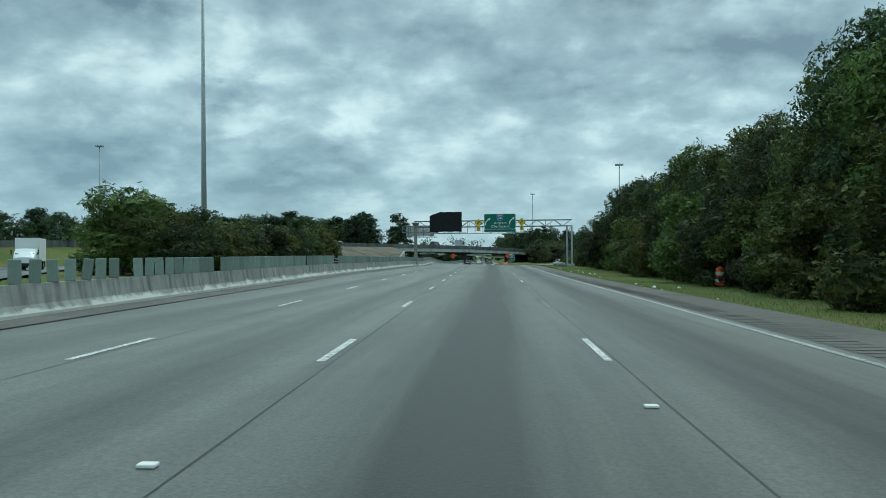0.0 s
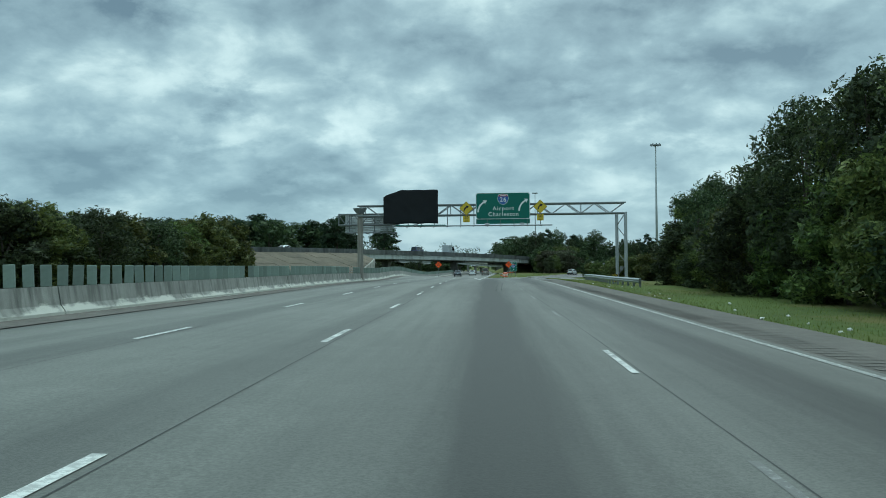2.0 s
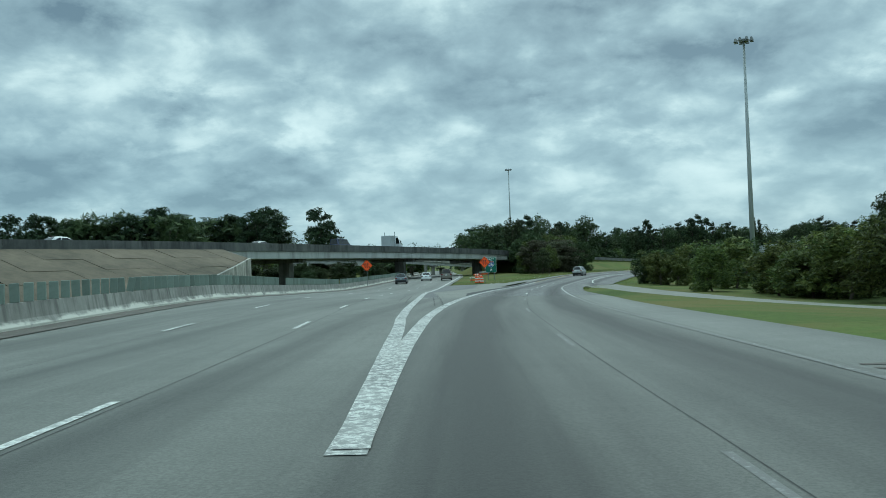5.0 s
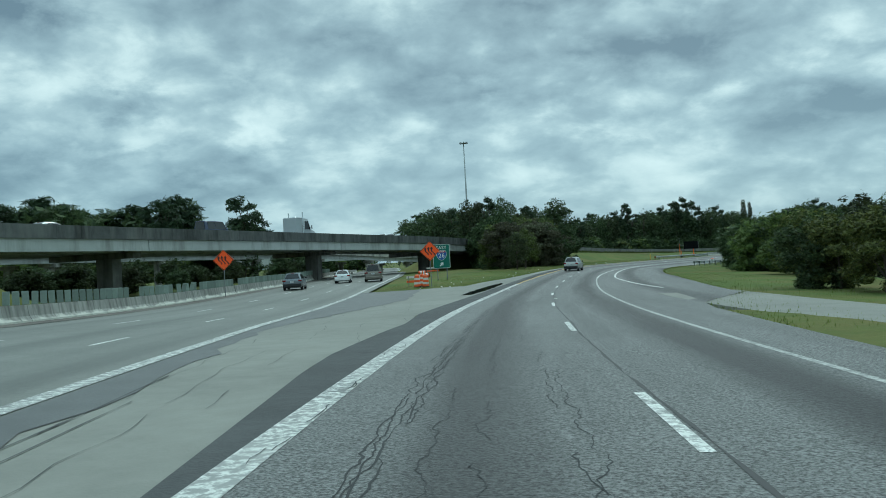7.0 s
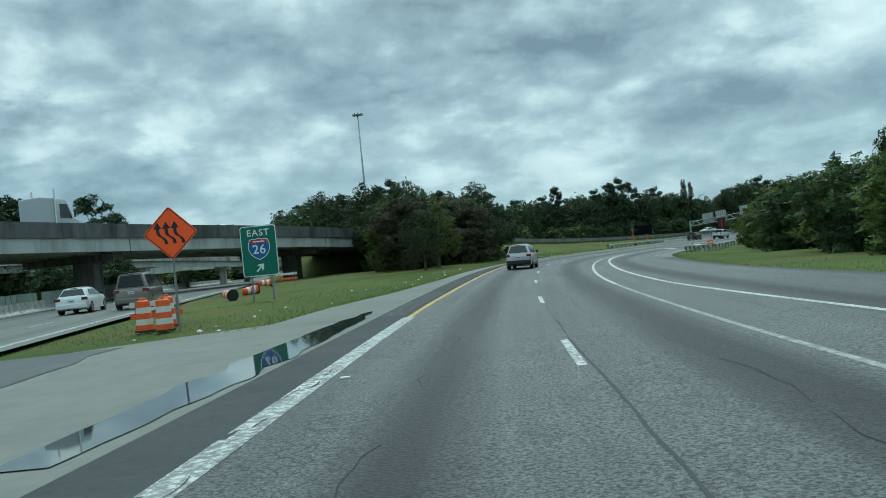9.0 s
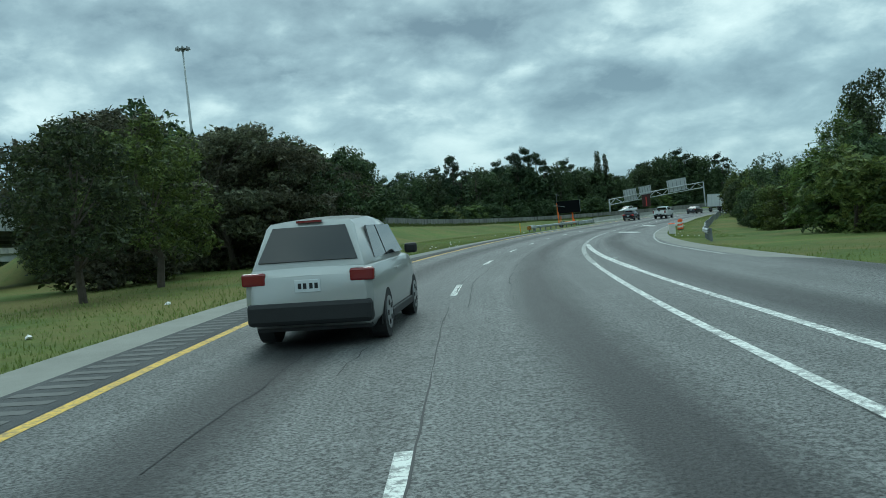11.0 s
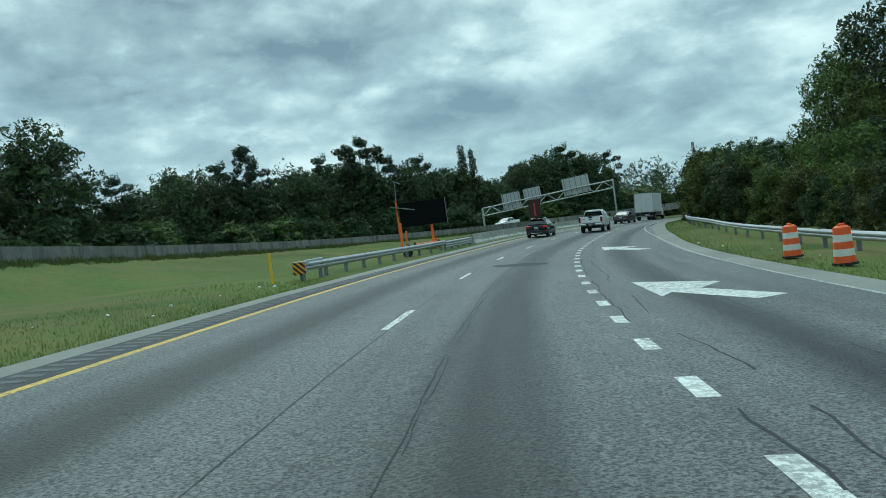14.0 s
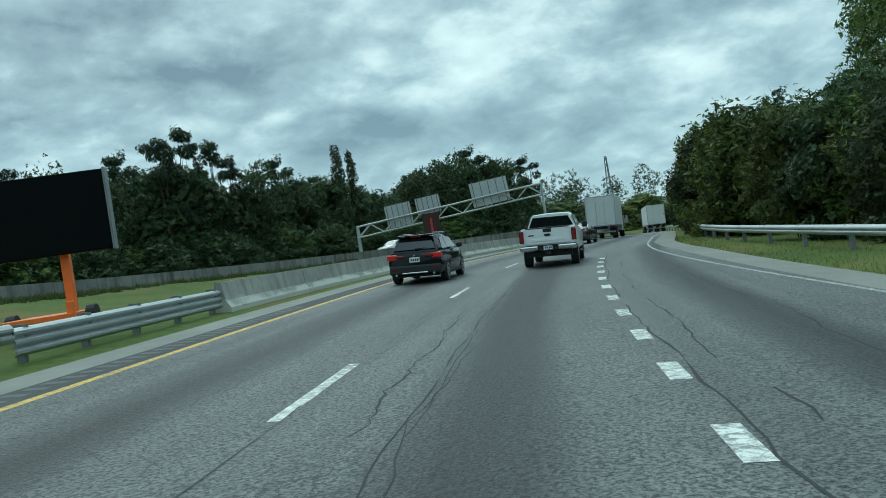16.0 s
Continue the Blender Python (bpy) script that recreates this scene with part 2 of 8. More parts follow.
        nt.links.new(wa.outputs[0], vm.inputs[0])
        nt.links.new(vm.outputs[0], vo.inputs["Vector"])
        ve = nt.nodes.new("ShaderNodeMapRange")
        ve.inputs["From Min"].default_value, ve.inputs["From Max"].default_value = 0.012, 0.05
        ve.inputs["To Min"].default_value, ve.inputs["To Max"].default_value = 1.0, 0.0
        nt.links.new(vo.outputs["Distance"], ve.inputs[0])
        pm = nt.nodes.new("ShaderNodeMapping")
        pm.inputs["Scale"].default_value = (0.55, 0.12, 1)
        nt.links.new(uv.outputs[0], pm.inputs[0])
        pn = nt.nodes.new("ShaderNodeTexNoise")
        pn.inputs["Scale"].default_value = 1.0
        pn.inputs["Detail"].default_value = 5
        nt.links.new(pm.outputs[0], pn.inputs["Vector"])
        pr = nt.nodes.new("ShaderNodeMapRange")
        pr.inputs["From Min"].default_value, pr.inputs["From Max"].default_value = 0.52, 0.66
        pr.inputs["To Max"].default_value = cracks
        nt.links.new(pn.outputs["Fac"], pr.inputs[0])
        am = nt.nodes.new("ShaderNodeMath")
        am.operation = "MULTIPLY"
        nt.links.new(ve.outputs[0], am.inputs[0])
        nt.links.new(pr.outputs[0], am.inputs[1])
        cm = nt.nodes.new("ShaderNodeMixRGB")
        cm.inputs[2].default_value = (0.03, 0.031, 0.032, 1)
        nt.links.new(am.outputs[0], cm.inputs[0])
        nt.links.new(mu.outputs[0], cm.inputs[1])
        nt.links.new(cm.outputs[0], b.inputs["Base Color"])
        return m
    nt.links.new(mu.outputs[0], b.inputs["Base Color"])
    return m


def chipped(name, paint, under, amount):
    """Road paint crazed and worn through to the surface below."""
    m = material(name, paint, 0.6, vary=0.10, scale=5, bump=0.3, bump_scale=60)
    nt = m.node_tree
    b = nt.nodes["Principled BSDF"]
    src = b.inputs["Base Color"].links[0].from_socket
    t = nt.nodes.new("ShaderNodeTexCoord")
    vo = nt.nodes.new("ShaderNodeTexVoronoi")
    vo.feature = "DISTANCE_TO_EDGE"
    vo.inputs["Scale"].default_value = 5.5
    n = nt.nodes.new("ShaderNodeTexNoise")
    n.inputs["Scale"].default_value = 9.0
    n.inputs["Detail"].default_value = 6
    n.inputs["Roughness"].default_value = 0.7
    n2 = nt.nodes.new("ShaderNodeTexNoise")
    n2.inputs["Scale"].default_value = 0.35
    wa = nt.nodes.new("ShaderNodeMixRGB")
    wa.blend_type = "ADD"
    wa.inputs[0].default_value = 0.25
    for q in (n, n2):
        nt.links.new(t.outputs["Object"], q.inputs["Vector"])
    nt.links.new(t.outputs["Object"], wa.inputs[1])
    nt.links.new(n.outputs["Color"], wa.inputs[2])
    nt.links.new(wa.outputs[0], vo.inputs["Vector"])
    e1 = nt.nodes.new("ShaderNodeMapRange")
    e1.inputs["From Min"].default_value, e1.inputs["From Max"].default_value = 0.01, 0.07
    e1.inputs["To Min"].default_value, e1.inputs["To Max"].default_value = 0.85, 0.0
    nt.links.new(vo.outputs["Distance"], e1.inputs[0])
    e2 = nt.nodes.new("ShaderNodeMapRange")
    e2.inputs["From Min"].default_value, e2.inputs["From Max"].default_value = 0.62 - amount * 0.2, 0.72 - amount * 0.2
    nt.links.new(n.outputs["Fac"], e2.inputs[0])
    e3 = nt.nodes.new("ShaderNodeMapRange")
    e3.inputs["From Min"].default_value, e3.inputs["From Max"].default_value = 0.3, 0.7
    e3.inputs["To Min"].default_value, e3.inputs["To Max"].default_value = amount * 0.6, min(1.0, amount * 1.6)
    nt.links.new(n2.outputs["Fac"], e3.inputs[0])
    mxm = nt.nodes.new("ShaderNodeMath")
    mxm.operation = "MAXIMUM"
    nt.links.new(e1.outputs[0], mxm.inputs[0])
    nt.links.new(e2.outputs[0], mxm.inputs[1])
    mul = nt.nodes.new("ShaderNodeMath")
    mul.operation = "MULTIPLY"
    nt.links.new(mxm.outputs[0], mul.inputs[0])
    nt.links.new(e3.outputs[0], mul.inputs[1])
    cm = nt.nodes.new("ShaderNodeMixRGB")
    cm.inputs[2].default_value = (*under, 1)
    nt.links.new(mul.outputs[0], cm.inputs[0])
    nt.links.new(src, cm.inputs[1])
    nt.links.new(cm.outputs[0], b.inputs["Base Color"])
    return m


M_CONC = along_road("worn_concrete", (0.162, 0.166, 0.147), (0.036, 0.038, 0.035), 0.62, 0.2, 60, 25, 0.18, 0.35, busy=((-3.66, 1.5, 0.68), (0.0, 1.5, 0.5)))
M_ASPH = along_road("worn_asphalt", (0.122, 0.125, 0.121), (0.024, 0.024, 0.025), 0.58, 1.0, 30, 27, 0.75, 0.85, 0.9)
M_CONC2 = along_road("pale_worn_concrete", (0.163, 0.167, 0.149), (0.088, 0.091, 0.083), 0.6, 0.2, 60, 25, 0.16, 0.4)
for m_ in (M_CONC, M_CONC2, M_ASPH):
    m_.node_tree.nodes["Principled BSDF"].inputs["Specular IOR Level"].default_value = 0.32
M_DARK = material("dark_asphalt", (0.055, 0.057, 0.058), 0.85, vary=0.3, scale=4, bump=0.7, bump_scale=35)
M_SHOULDER = material("pale_concrete_shoulder", (0.215, 0.215, 0.19), 0.9, vary=0.18, scale=1.4, bump=0.4, bump_scale=40)
M_GRAVEL = material("brown_shoulder_dirt", (0.125, 0.115, 0.10), 0.95, vary=0.3, scale=2.4, bump=0.8, bump_scale=25)
M_PAINT = chipped("worn_white_paint", (0.70, 0.71, 0.67), (0.11, 0.112, 0.11), 0.75)
M_GORE = chipped("scuffed_gore_paint", (0.64, 0.65, 0.61), (0.11, 0.112, 0.11), 0.92)
M_FAINT = chipped("faded_white_paint", (0.46, 0.47, 0.44), (0.15, 0.152, 0.145), 0.95)
M_GHOST = chipped("nearly_worn_off_paint", (0.25, 0.255, 0.24), (0.11, 0.112, 0.106), 1.25)
M_YPAINT = chipped("yellow_paint", (0.66, 0.42, 0.05), (0.12, 0.11, 0.09), 0.6)
M_SEAM = plain("black_joint_sealer", (0.035, 0.035, 0.036), 0.7)
M_JOINT = plain("grey_concrete_joint", (0.055, 0.057, 0.056), 0.85)


def scuffed_foot(name, upper, streak, foot):
    """Barrier face (UV: along, up, in metres): dark streaked above, scraped pale with a ragged edge below."""
    m = material(name, upper, 0.9, vary=0.3, scale=1.3, bump=0.4, bump_scale=20)
    nt = m.node_tree
    b = nt.nodes["Principled BSDF"]
    src = b.inputs["Base Color"].links[0].from_socket
    uv = nt.nodes.new("ShaderNodeUVMap")
    mp = nt.nodes.new("ShaderNodeMapping")
    mp.inputs["Scale"].default_value = (2.2, 0.35, 1)
    nt.links.new(uv.outputs[0], mp.inputs[0])
    n = nt.nodes.new("ShaderNodeTexNoise")
    n.inputs["Scale"].default_value = 1.6
    n.inputs["Detail"].default_value = 6
    nt.links.new(mp.outputs[0], n.inputs["Vector"])
    r = nt.nodes.new("ShaderNodeMapRange")
    r.inputs["From Min"].default_value, r.inputs["From Max"].default_value = 0.45, 0.7
    nt.links.new(n.outputs["Fac"], r.inputs[0])
    a = nt.nodes.new("ShaderNodeMixRGB")
    a.inputs[2].default_value = (*streak, 1)
    nt.links.new(r.outputs[0], a.inputs[0])
    nt.links.new(src, a.inputs[1])
    m2 = nt.nodes.new("ShaderNodeMapping")
    m2.inputs["Scale"].default_value = (0.55, 1.4, 1)
    nt.links.new(uv.outputs[0], m2.inputs[0])
    n2 = nt.nodes.new("ShaderNodeTexNoise")
    n2.inputs["Scale"].default_value = 1.3
    n2.inputs["Detail"].default_value = 8
    n2.inputs["Roughness"].default_value = 0.65
    nt.links.new(m2.outputs[0], n2.inputs["Vector"])
    sp = nt.nodes.new("ShaderNodeSeparateXYZ")
    nt.links.new(uv.outputs[0], sp.inputs[0])
    ad = nt.nodes.new("ShaderNodeMath")
    ad.operation = "MULTIPLY_ADD"
    ad.inputs[1].default_value = 1.0
    nt.links.new(n2.outputs["Fac"], ad.inputs[0])
    sb = nt.nodes.new("ShaderNodeMath")
    sb.operation = "MULTIPLY"
    sb.inputs[1].default_value = -1.0
    nt.links.new(sp.outputs[1], sb.inputs[0])
    nt.links.new(sb.outputs[0], ad.inputs[2])
    rr = nt.nodes.new("ShaderNodeMapRange")
    rr.inputs["From Min"].default_value, rr.inputs["From Max"].default_value = 0.24, 0.36
    rr.inputs["To Max"].default_value = 0.9
    nt.links.new(ad.outputs[0], rr.inputs[0])
    c = nt.nodes.new("ShaderNodeMixRGB")
    c.inputs[2].default_value = (*foot, 1)
    nt.links.new(rr.outputs[0], c.inputs[0])
    nt.links.new(a.outputs[0], c.inputs[1])
    nt.links.new(c.outputs[0], b.inputs["Base Color"])
    return m


M_BARRIER = scuffed_foot("scuffed_barrier_concrete", (0.29, 0.293, 0.265), (0.135, 0.138, 0.125), (0.62, 0.62, 0.55))
M_BARRIER2 = scuffed_foot("pale_scuffed_barrier", (0.33, 0.33, 0.30), (0.22, 0.22, 0.20), (0.52, 0.52, 0.47))
M_WALLC = material("weathered_concrete", (0.43, 0.42, 0.37), 0.9, vary=0.3, scale=0.8, bump=0.3, bump_scale=15, second=(0.17, 0.17, 0.155))
# darker copy of the wall concrete: shade below the deck put into its colour
M_PIER = material("shade_toned_concrete", (0.20, 0.20, 0.185), 0.9, vary=0.3, scale=0.8, bump=0.3, bump_scale=15, second=(0.10, 0.10, 0.095))
M_GIRDER = material("pale_girder_paint", (0.44, 0.46, 0.45), 0.7, vary=0.1, scale=0.7, bump=0.1)
M_DECKC = material("sooty_parapet_concrete", (0.098, 0.102, 0.10), 0.9, vary=0.4, scale=0.9, bump=0.3, bump_scale=12)
M_SLOPE = material("slope_paving", (0.135, 0.11, 0.078), 0.95, vary=0.35, scale=0.6, bump=0.4, bump_scale=10, second=(0.06, 0.054, 0.036))


def streaked(m, stain, amount, across=1.1):
    """Dark runs of soot and water down a wall: noise drawn out along the vertical."""
    nt = m.node_tree
    b = nt.nodes["Principled BSDF"]
    src = b.inputs["Base Color"].links[0].from_socket
    t = nt.nodes.new("ShaderNodeTexCoord")
    mp = nt.nodes.new("ShaderNodeMapping")
    mp.inputs["Scale"].default_value = (across, across, 0.10)
    nt.links.new(t.outputs["Object"], mp.inputs[0])
    n = nt.nodes.new("ShaderNodeTexNoise")
    n.inputs["Scale"].default_value = 1.0
    n.inputs["Detail"].default_value = 7
    n.inputs["Roughness"].default_value = 0.65
    nt.links.new(mp.outputs[0], n.inputs["Vector"])
    r = nt.nodes.new("ShaderNodeMapRange")
    r.inputs["From Min"].default_value, r.inputs["From Max"].default_value = 0.48, 0.66
    r.inputs["To Max"].default_value = amount
    nt.links.new(n.outputs["Fac"], r.inputs[0])
    mx = nt.nodes.new("ShaderNodeMixRGB")
    mx.inputs[2].default_value = (*stain, 1)
    nt.links.new(r.outputs[0], mx.inputs[0])
    nt.links.new(src, mx.inputs[1])
    nt.links.new(mx.outputs[0], b.inputs["Base Color"])
    return m


streaked(M_WALLC, (0.045, 0.045, 0.042), 0.85, 0.9)
streaked(M_DECKC, (0.022, 0.022, 0.022), 0.9, 0.45)
streaked(M_DECKC, (0.21, 0.21, 0.195), 0.45, 0.8)
streaked(M_GIRDER, (0.20, 0.20, 0.185), 0.7, 0.5)
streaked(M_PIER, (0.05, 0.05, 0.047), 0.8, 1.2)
M_STEEL = material("galvanised_steel", (0.42, 0.44, 0.45), 0.5, metal=0.6, vary=0.15, scale=2, bump=0.05)
M_COLUMN = streaked(material("weathered_column", (0.245, 0.232, 0.205), 0.75, vary=0.2, scale=1.5, bump=0.1), (0.15, 0.125, 0.095), 0.8, 2.2)
M_GALV = material("weathered_mast_zinc", (0.36, 0.39, 0.39), 0.6, metal=0.1, vary=0.12, scale=0.6, bump=0.05)
M_STEELD = material("dull_grey_steel", (0.20, 0.215, 0.22), 0.6, metal=0.4, vary=0.2, scale=2, bump=0.05)
M_PADDLE = material("faded_glare_paddle", (0.215, 0.265, 0.23), 0.7, vary=0.25, scale=3, bump=0.05, rnd=0.22)
M_GREEN = material("green_sign_sheeting", (0.004, 0.130, 0.095), 0.45, vary=0.06, scale=1, bump=0)
M_WSIGN = plain("white_sign_sheeting", (0.72, 0.76, 0.74), 0.45)
M_ORANGE = material("orange_sign_sheeting", (1.0, 0.105, 0.008), 0.5, vary=0.05, scale=1, bump=0)
M_YSIGN = material("yellow_sign_sheeting", (0.62, 0.45, 0.03), 0.5, vary=0.06, scale=1, bump=0)
M_BLACK = plain("black_sign_ink", (0.012, 0.012, 0.013), 0.55)
M_BLUE = plain("blue_sign_sheeting", (0.02, 0.10, 0.36), 0.45)
M_RED = plain("red_sign_sheeting", (0.42, 0.03, 0.03), 0.45)
M_ALU = material("bare_aluminium_back", (0.46, 0.48, 0.49), 0.5, metal=0.5, vary=0.12, scale=2, bump=0.05)
M_CLOTH = material("black_shroud_cloth", (0.008, 0.009, 0.011), 0.9, vary=0.3, scale=2, bump=0.3, bump_scale=6)
M_DRUMO = material("orange_drum_plastic", (0.72, 0.11, 0.02), 0.5, vary=0.12, scale=5, bump=0.05)
M_DRUMW = material("white_drum_band", (0.66, 0.64, 0.60), 0.5, vary=0.12, scale=5, bump=0.05)
M_RUBBER = plain("black_rubber", (0.018, 0.018, 0.019), 0.85)
M_LITTER = plain("white_litter", (0.75, 0.74, 0.70), 0.7)
M_GLASSD = plain("dark_tinted_glass", (0.008, 0.010, 0.012), 0.06, spec=0.7)


def grass_material():
    m = material("rough_grass", (0.090, 0.122, 0.030), 0.95, spec=0.15, vary=0.3, scale=2.6, bump=1.0, bump_scale=14, second=(0.052, 0.076, 0.021), big_scale=0.09)
    nt = m.node_tree
    b = nt.nodes["Principled BSDF"]
    src = b.inputs["Base Color"].links[0].from_socket
    t = nt.nodes.new("ShaderNodeTexCoord")
    n = nt.nodes.new("ShaderNodeTexNoise")
    n.inputs["Scale"].default_value = 0.16
    n.inputs["Detail"].default_value = 7
    n.inputs["Roughness"].default_value = 0.65
    nt.links.new(t.outputs["Object"], n.inputs["Vector"])
    r = nt.nodes.new("ShaderNodeMapRange")
    r.inputs["From Min"].default_value, r.inputs["From Max"].default_value = 0.44, 0.62
    r.inputs["To Max"].default_value = 0.75
    nt.links.new(n.outputs["Fac"], r.inputs[0])
    mx = nt.nodes.new("ShaderNodeMixRGB")
    mx.inputs[2].default_value = (0.150, 0.126, 0.046, 1)
    nt.links.new(r.outputs[0], mx.inputs[0])
    nt.links.new(src, mx.inputs[1])
    nt.links.new(mx.outputs[0], b.inputs["Base Color"])
    return m


M_GRASS = grass_material()


def leaf_material(name, base, dark, leaf=9.0):
    m = bpy.data.materials.new(name)
    m.use_nodes = True
    nt = m.node_tree
    b = nt.nodes["Principled BSDF"]
    b.inputs["Roughness"].default_value = 0.7
    b.inputs["Specular IOR Level"].default_value = 0.25
    g = nt.nodes.new("ShaderNodeNewGeometry")
    oi = nt.nodes.new("ShaderNodeObjectInfo")
    mx = nt.nodes.new("ShaderNodeMixRGB")
    mx.inputs[1].default_value = (*dark, 1)
    mx.inputs[2].default_value = (*base, 1)
    nt.links.new(g.outputs["Random Per Island"], mx.inputs[0])
    hs = nt.nodes.new("ShaderNodeHueSaturation")
    mr = nt.nodes.new("ShaderNodeMapRange")
    mr.inputs["To Min"].default_value, mr.inputs["To Max"].default_value = 0.65, 1.3
    nt.links.new(oi.outputs["Random"], mr.inputs[0])
    nt.links.new(mr.outputs[0], hs.inputs["Value"])
    mh = nt.nodes.new("ShaderNodeMapRange")
    mh.inputs["To Min"].default_value, mh.inputs["To Max"].default_value = 0.475, 0.515
    nt.links.new(oi.outputs["Random"], mh.inputs[0])
    nt.links.new(mh.outputs[0], hs.inputs["Hue"])
    nt.links.new(mx.outputs[0], hs.inputs["Color"])
    nt.links.new(hs.outputs[0], b.inputs["Base Color"])
    tr = nt.nodes.new("ShaderNodeBsdfTranslucent")
    nt.links.new(hs.outputs[0], tr.inputs[0])
    ms = nt.nodes.new("ShaderNodeMixShader")
    ms.inputs[0].default_value = 0.25
    nt.links.new(b.outputs[0], ms.inputs[1])
    nt.links.new(tr.outputs[0], ms.inputs[2])
    # each spray is a cluster of small leaves with gaps between them
    tc2 = nt.nodes.new("ShaderNodeTexCoord")
    vo = nt.nodes.new("ShaderNodeTexVoronoi")
    vo.inputs["Scale"].default_value = leaf
    nt.links.new(tc2.outputs["Object"], vo.inputs["Vector"])
    gp = nt.nodes.new("ShaderNodeMath")
    gp.operation = "GREATER_THAN"
    gp.inputs[1].default_value = 0.60
    nt.links.new(vo.outputs["Distance"], gp.inputs[0])
    vv = nt.nodes.new("ShaderNodeSeparateColor")
    nt.links.new(vo.outputs["Color"], vv.inputs[0])
    vr = nt.nodes.new("ShaderNodeMapRange")
    vr.inputs["To Min"].default_value, vr.inputs["To Max"].default_value = 0.45, 1.3
    nt.links.new(vv.outputs[0], vr.inputs[0])
    h2 = nt.nodes.new("ShaderNodeHueSaturation")
    nt.links.new(vr.outputs[0], h2.inputs["Value"])
    nt.links.new(hs.outputs[0], h2.inputs["Color"])
    nt.links.new(h2.outputs[0], b.inputs["Base Color"])
    nt.links.new(h2.outputs[0], tr.inputs[0])
    gap = nt.nodes.new("ShaderNodeBsdfTransparent")
    m2 = nt.nodes.new("ShaderNodeMixShader")
    nt.links.new(gp.outputs[0], m2.inputs[0])
    nt.links.new(ms.outputs[0], m2.inputs[1])
    nt.links.new(gap.outputs[0], m2.inputs[2])
    nt.links.new((m2 if leaf else ms).outputs[0], nt.nodes["Material Output"].inputs[0])
    return m


M_LEAF = leaf_material("broad_leaves", (0.155, 0.20, 0.05), (0.04, 0.065, 0.02))
M_LEAFD = leaf_material("dark_leaves", (0.090, 0.122, 0.048), (0.027, 0.045, 0.021))
M_LEAFB = leaf_material("brownish_leaves", (0.150, 0.150, 0.085), (0.048, 0.058, 0.034))
M_LEAFY = leaf_material("yellowing_leaves", (0.165, 0.185, 0.05), (0.055, 0.08, 0.025))
M_PINE = leaf_material("pine_needles", (0.052, 0.078, 0.036), (0.016, 0.030, 0.016))
M_BARK = material("grey_brown_bark", (0.085, 0.07, 0.055), 0.95, vary=0.35, scale=6, bump=0.8, bump_scale=20)


# ---- geometry helpers ----
def mesh_of(bm, name):
    me = bpy.data.meshes.new(name)
    bm.to_mesh(me)
    bm.free()
    return me


def part(name, bm, mat, parent=None, label="", smooth=False):
    me = mesh_of(bm, name)
    me.materials.append(mat)
    if smooth:
        me.polygons.foreach_set("use_smooth", [True] * len(me.polygons))
    ob = new(name, me)
    ob.parent = parent
    if label:
        tagged(ob, label)
    return ob


def thing(name, m=None, label="", category="", group="", kind=""):
    ob = new(name)
    ob.empty_display_size = 0.3
    if m is not None:
        ob.matrix_world = m
    return tagged(ob, label, category, group, kind)


def box(bm, cx_, cy_, cz_, sx_, sy_, sz_, rot=None, bevel=0.0):
    m = Matrix.Translation((cx_, cy_, cz_)) @ (rot or Matrix()) @ Matrix.Diagonal((sx_, sy_, sz_, 1))
    r = bmesh.ops.create_cube(bm, size=1, matrix=m)
    if bevel:
        es = list({e for v in r["verts"] for e in v.link_edges})
        bmesh.ops.bevel(bm, geom=es, offset=bevel, segments=2, affect="EDGES", profile=0.5)
    return bm


def rod(bm, a, b, r, n=8, r2=None):
    a, b = Vector(a), Vector(b)
    d = b - a
    m = Matrix.Translation((a + b) / 2) @ d.to_track_quat("Z", "Y").to_matrix().to_4x4()
    bmesh.ops.create_cone(bm, cap_ends=True, segments=n, radius1=r, radius2=r if r2 is None else r2, depth=d.length, matrix=m)
    return bm


def poly_prism(bm, pts, axis_m, depth):
    """A flat outline (x, y) given thickness along -z of axis_m."""
    top = [bm.verts.new(axis_m @ Vector((x, y, 0))) for x, y in pts]
    bot = [bm.verts.new(axis_m @ Vector((x, y, -depth))) for x, y in pts]
    n = len(pts)
    bm.faces.new(top)
    bm.faces.new(bot[::-1])
    for i in range(n):
        j = (i + 1) % n
        bm.faces.new((top[i], bot[i], bot[j], top[j]))
    bmesh.ops.recalc_face_normals(bm, faces=bm.faces)
    return bm


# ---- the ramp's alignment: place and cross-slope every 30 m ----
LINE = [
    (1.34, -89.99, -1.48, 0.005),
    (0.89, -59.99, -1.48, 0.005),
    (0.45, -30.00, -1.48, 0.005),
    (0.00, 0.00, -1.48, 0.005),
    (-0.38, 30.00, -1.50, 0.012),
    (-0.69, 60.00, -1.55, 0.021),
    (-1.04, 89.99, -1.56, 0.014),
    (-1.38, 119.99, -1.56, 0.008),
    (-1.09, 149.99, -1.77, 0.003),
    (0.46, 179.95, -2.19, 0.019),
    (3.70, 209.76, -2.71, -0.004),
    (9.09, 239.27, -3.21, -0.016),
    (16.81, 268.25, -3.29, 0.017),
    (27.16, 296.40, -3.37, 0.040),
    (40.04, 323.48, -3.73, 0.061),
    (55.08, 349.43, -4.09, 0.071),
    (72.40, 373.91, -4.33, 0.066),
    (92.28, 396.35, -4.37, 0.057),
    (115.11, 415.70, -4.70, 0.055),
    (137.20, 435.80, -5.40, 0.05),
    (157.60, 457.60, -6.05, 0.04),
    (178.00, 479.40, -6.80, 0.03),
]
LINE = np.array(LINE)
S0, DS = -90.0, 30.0


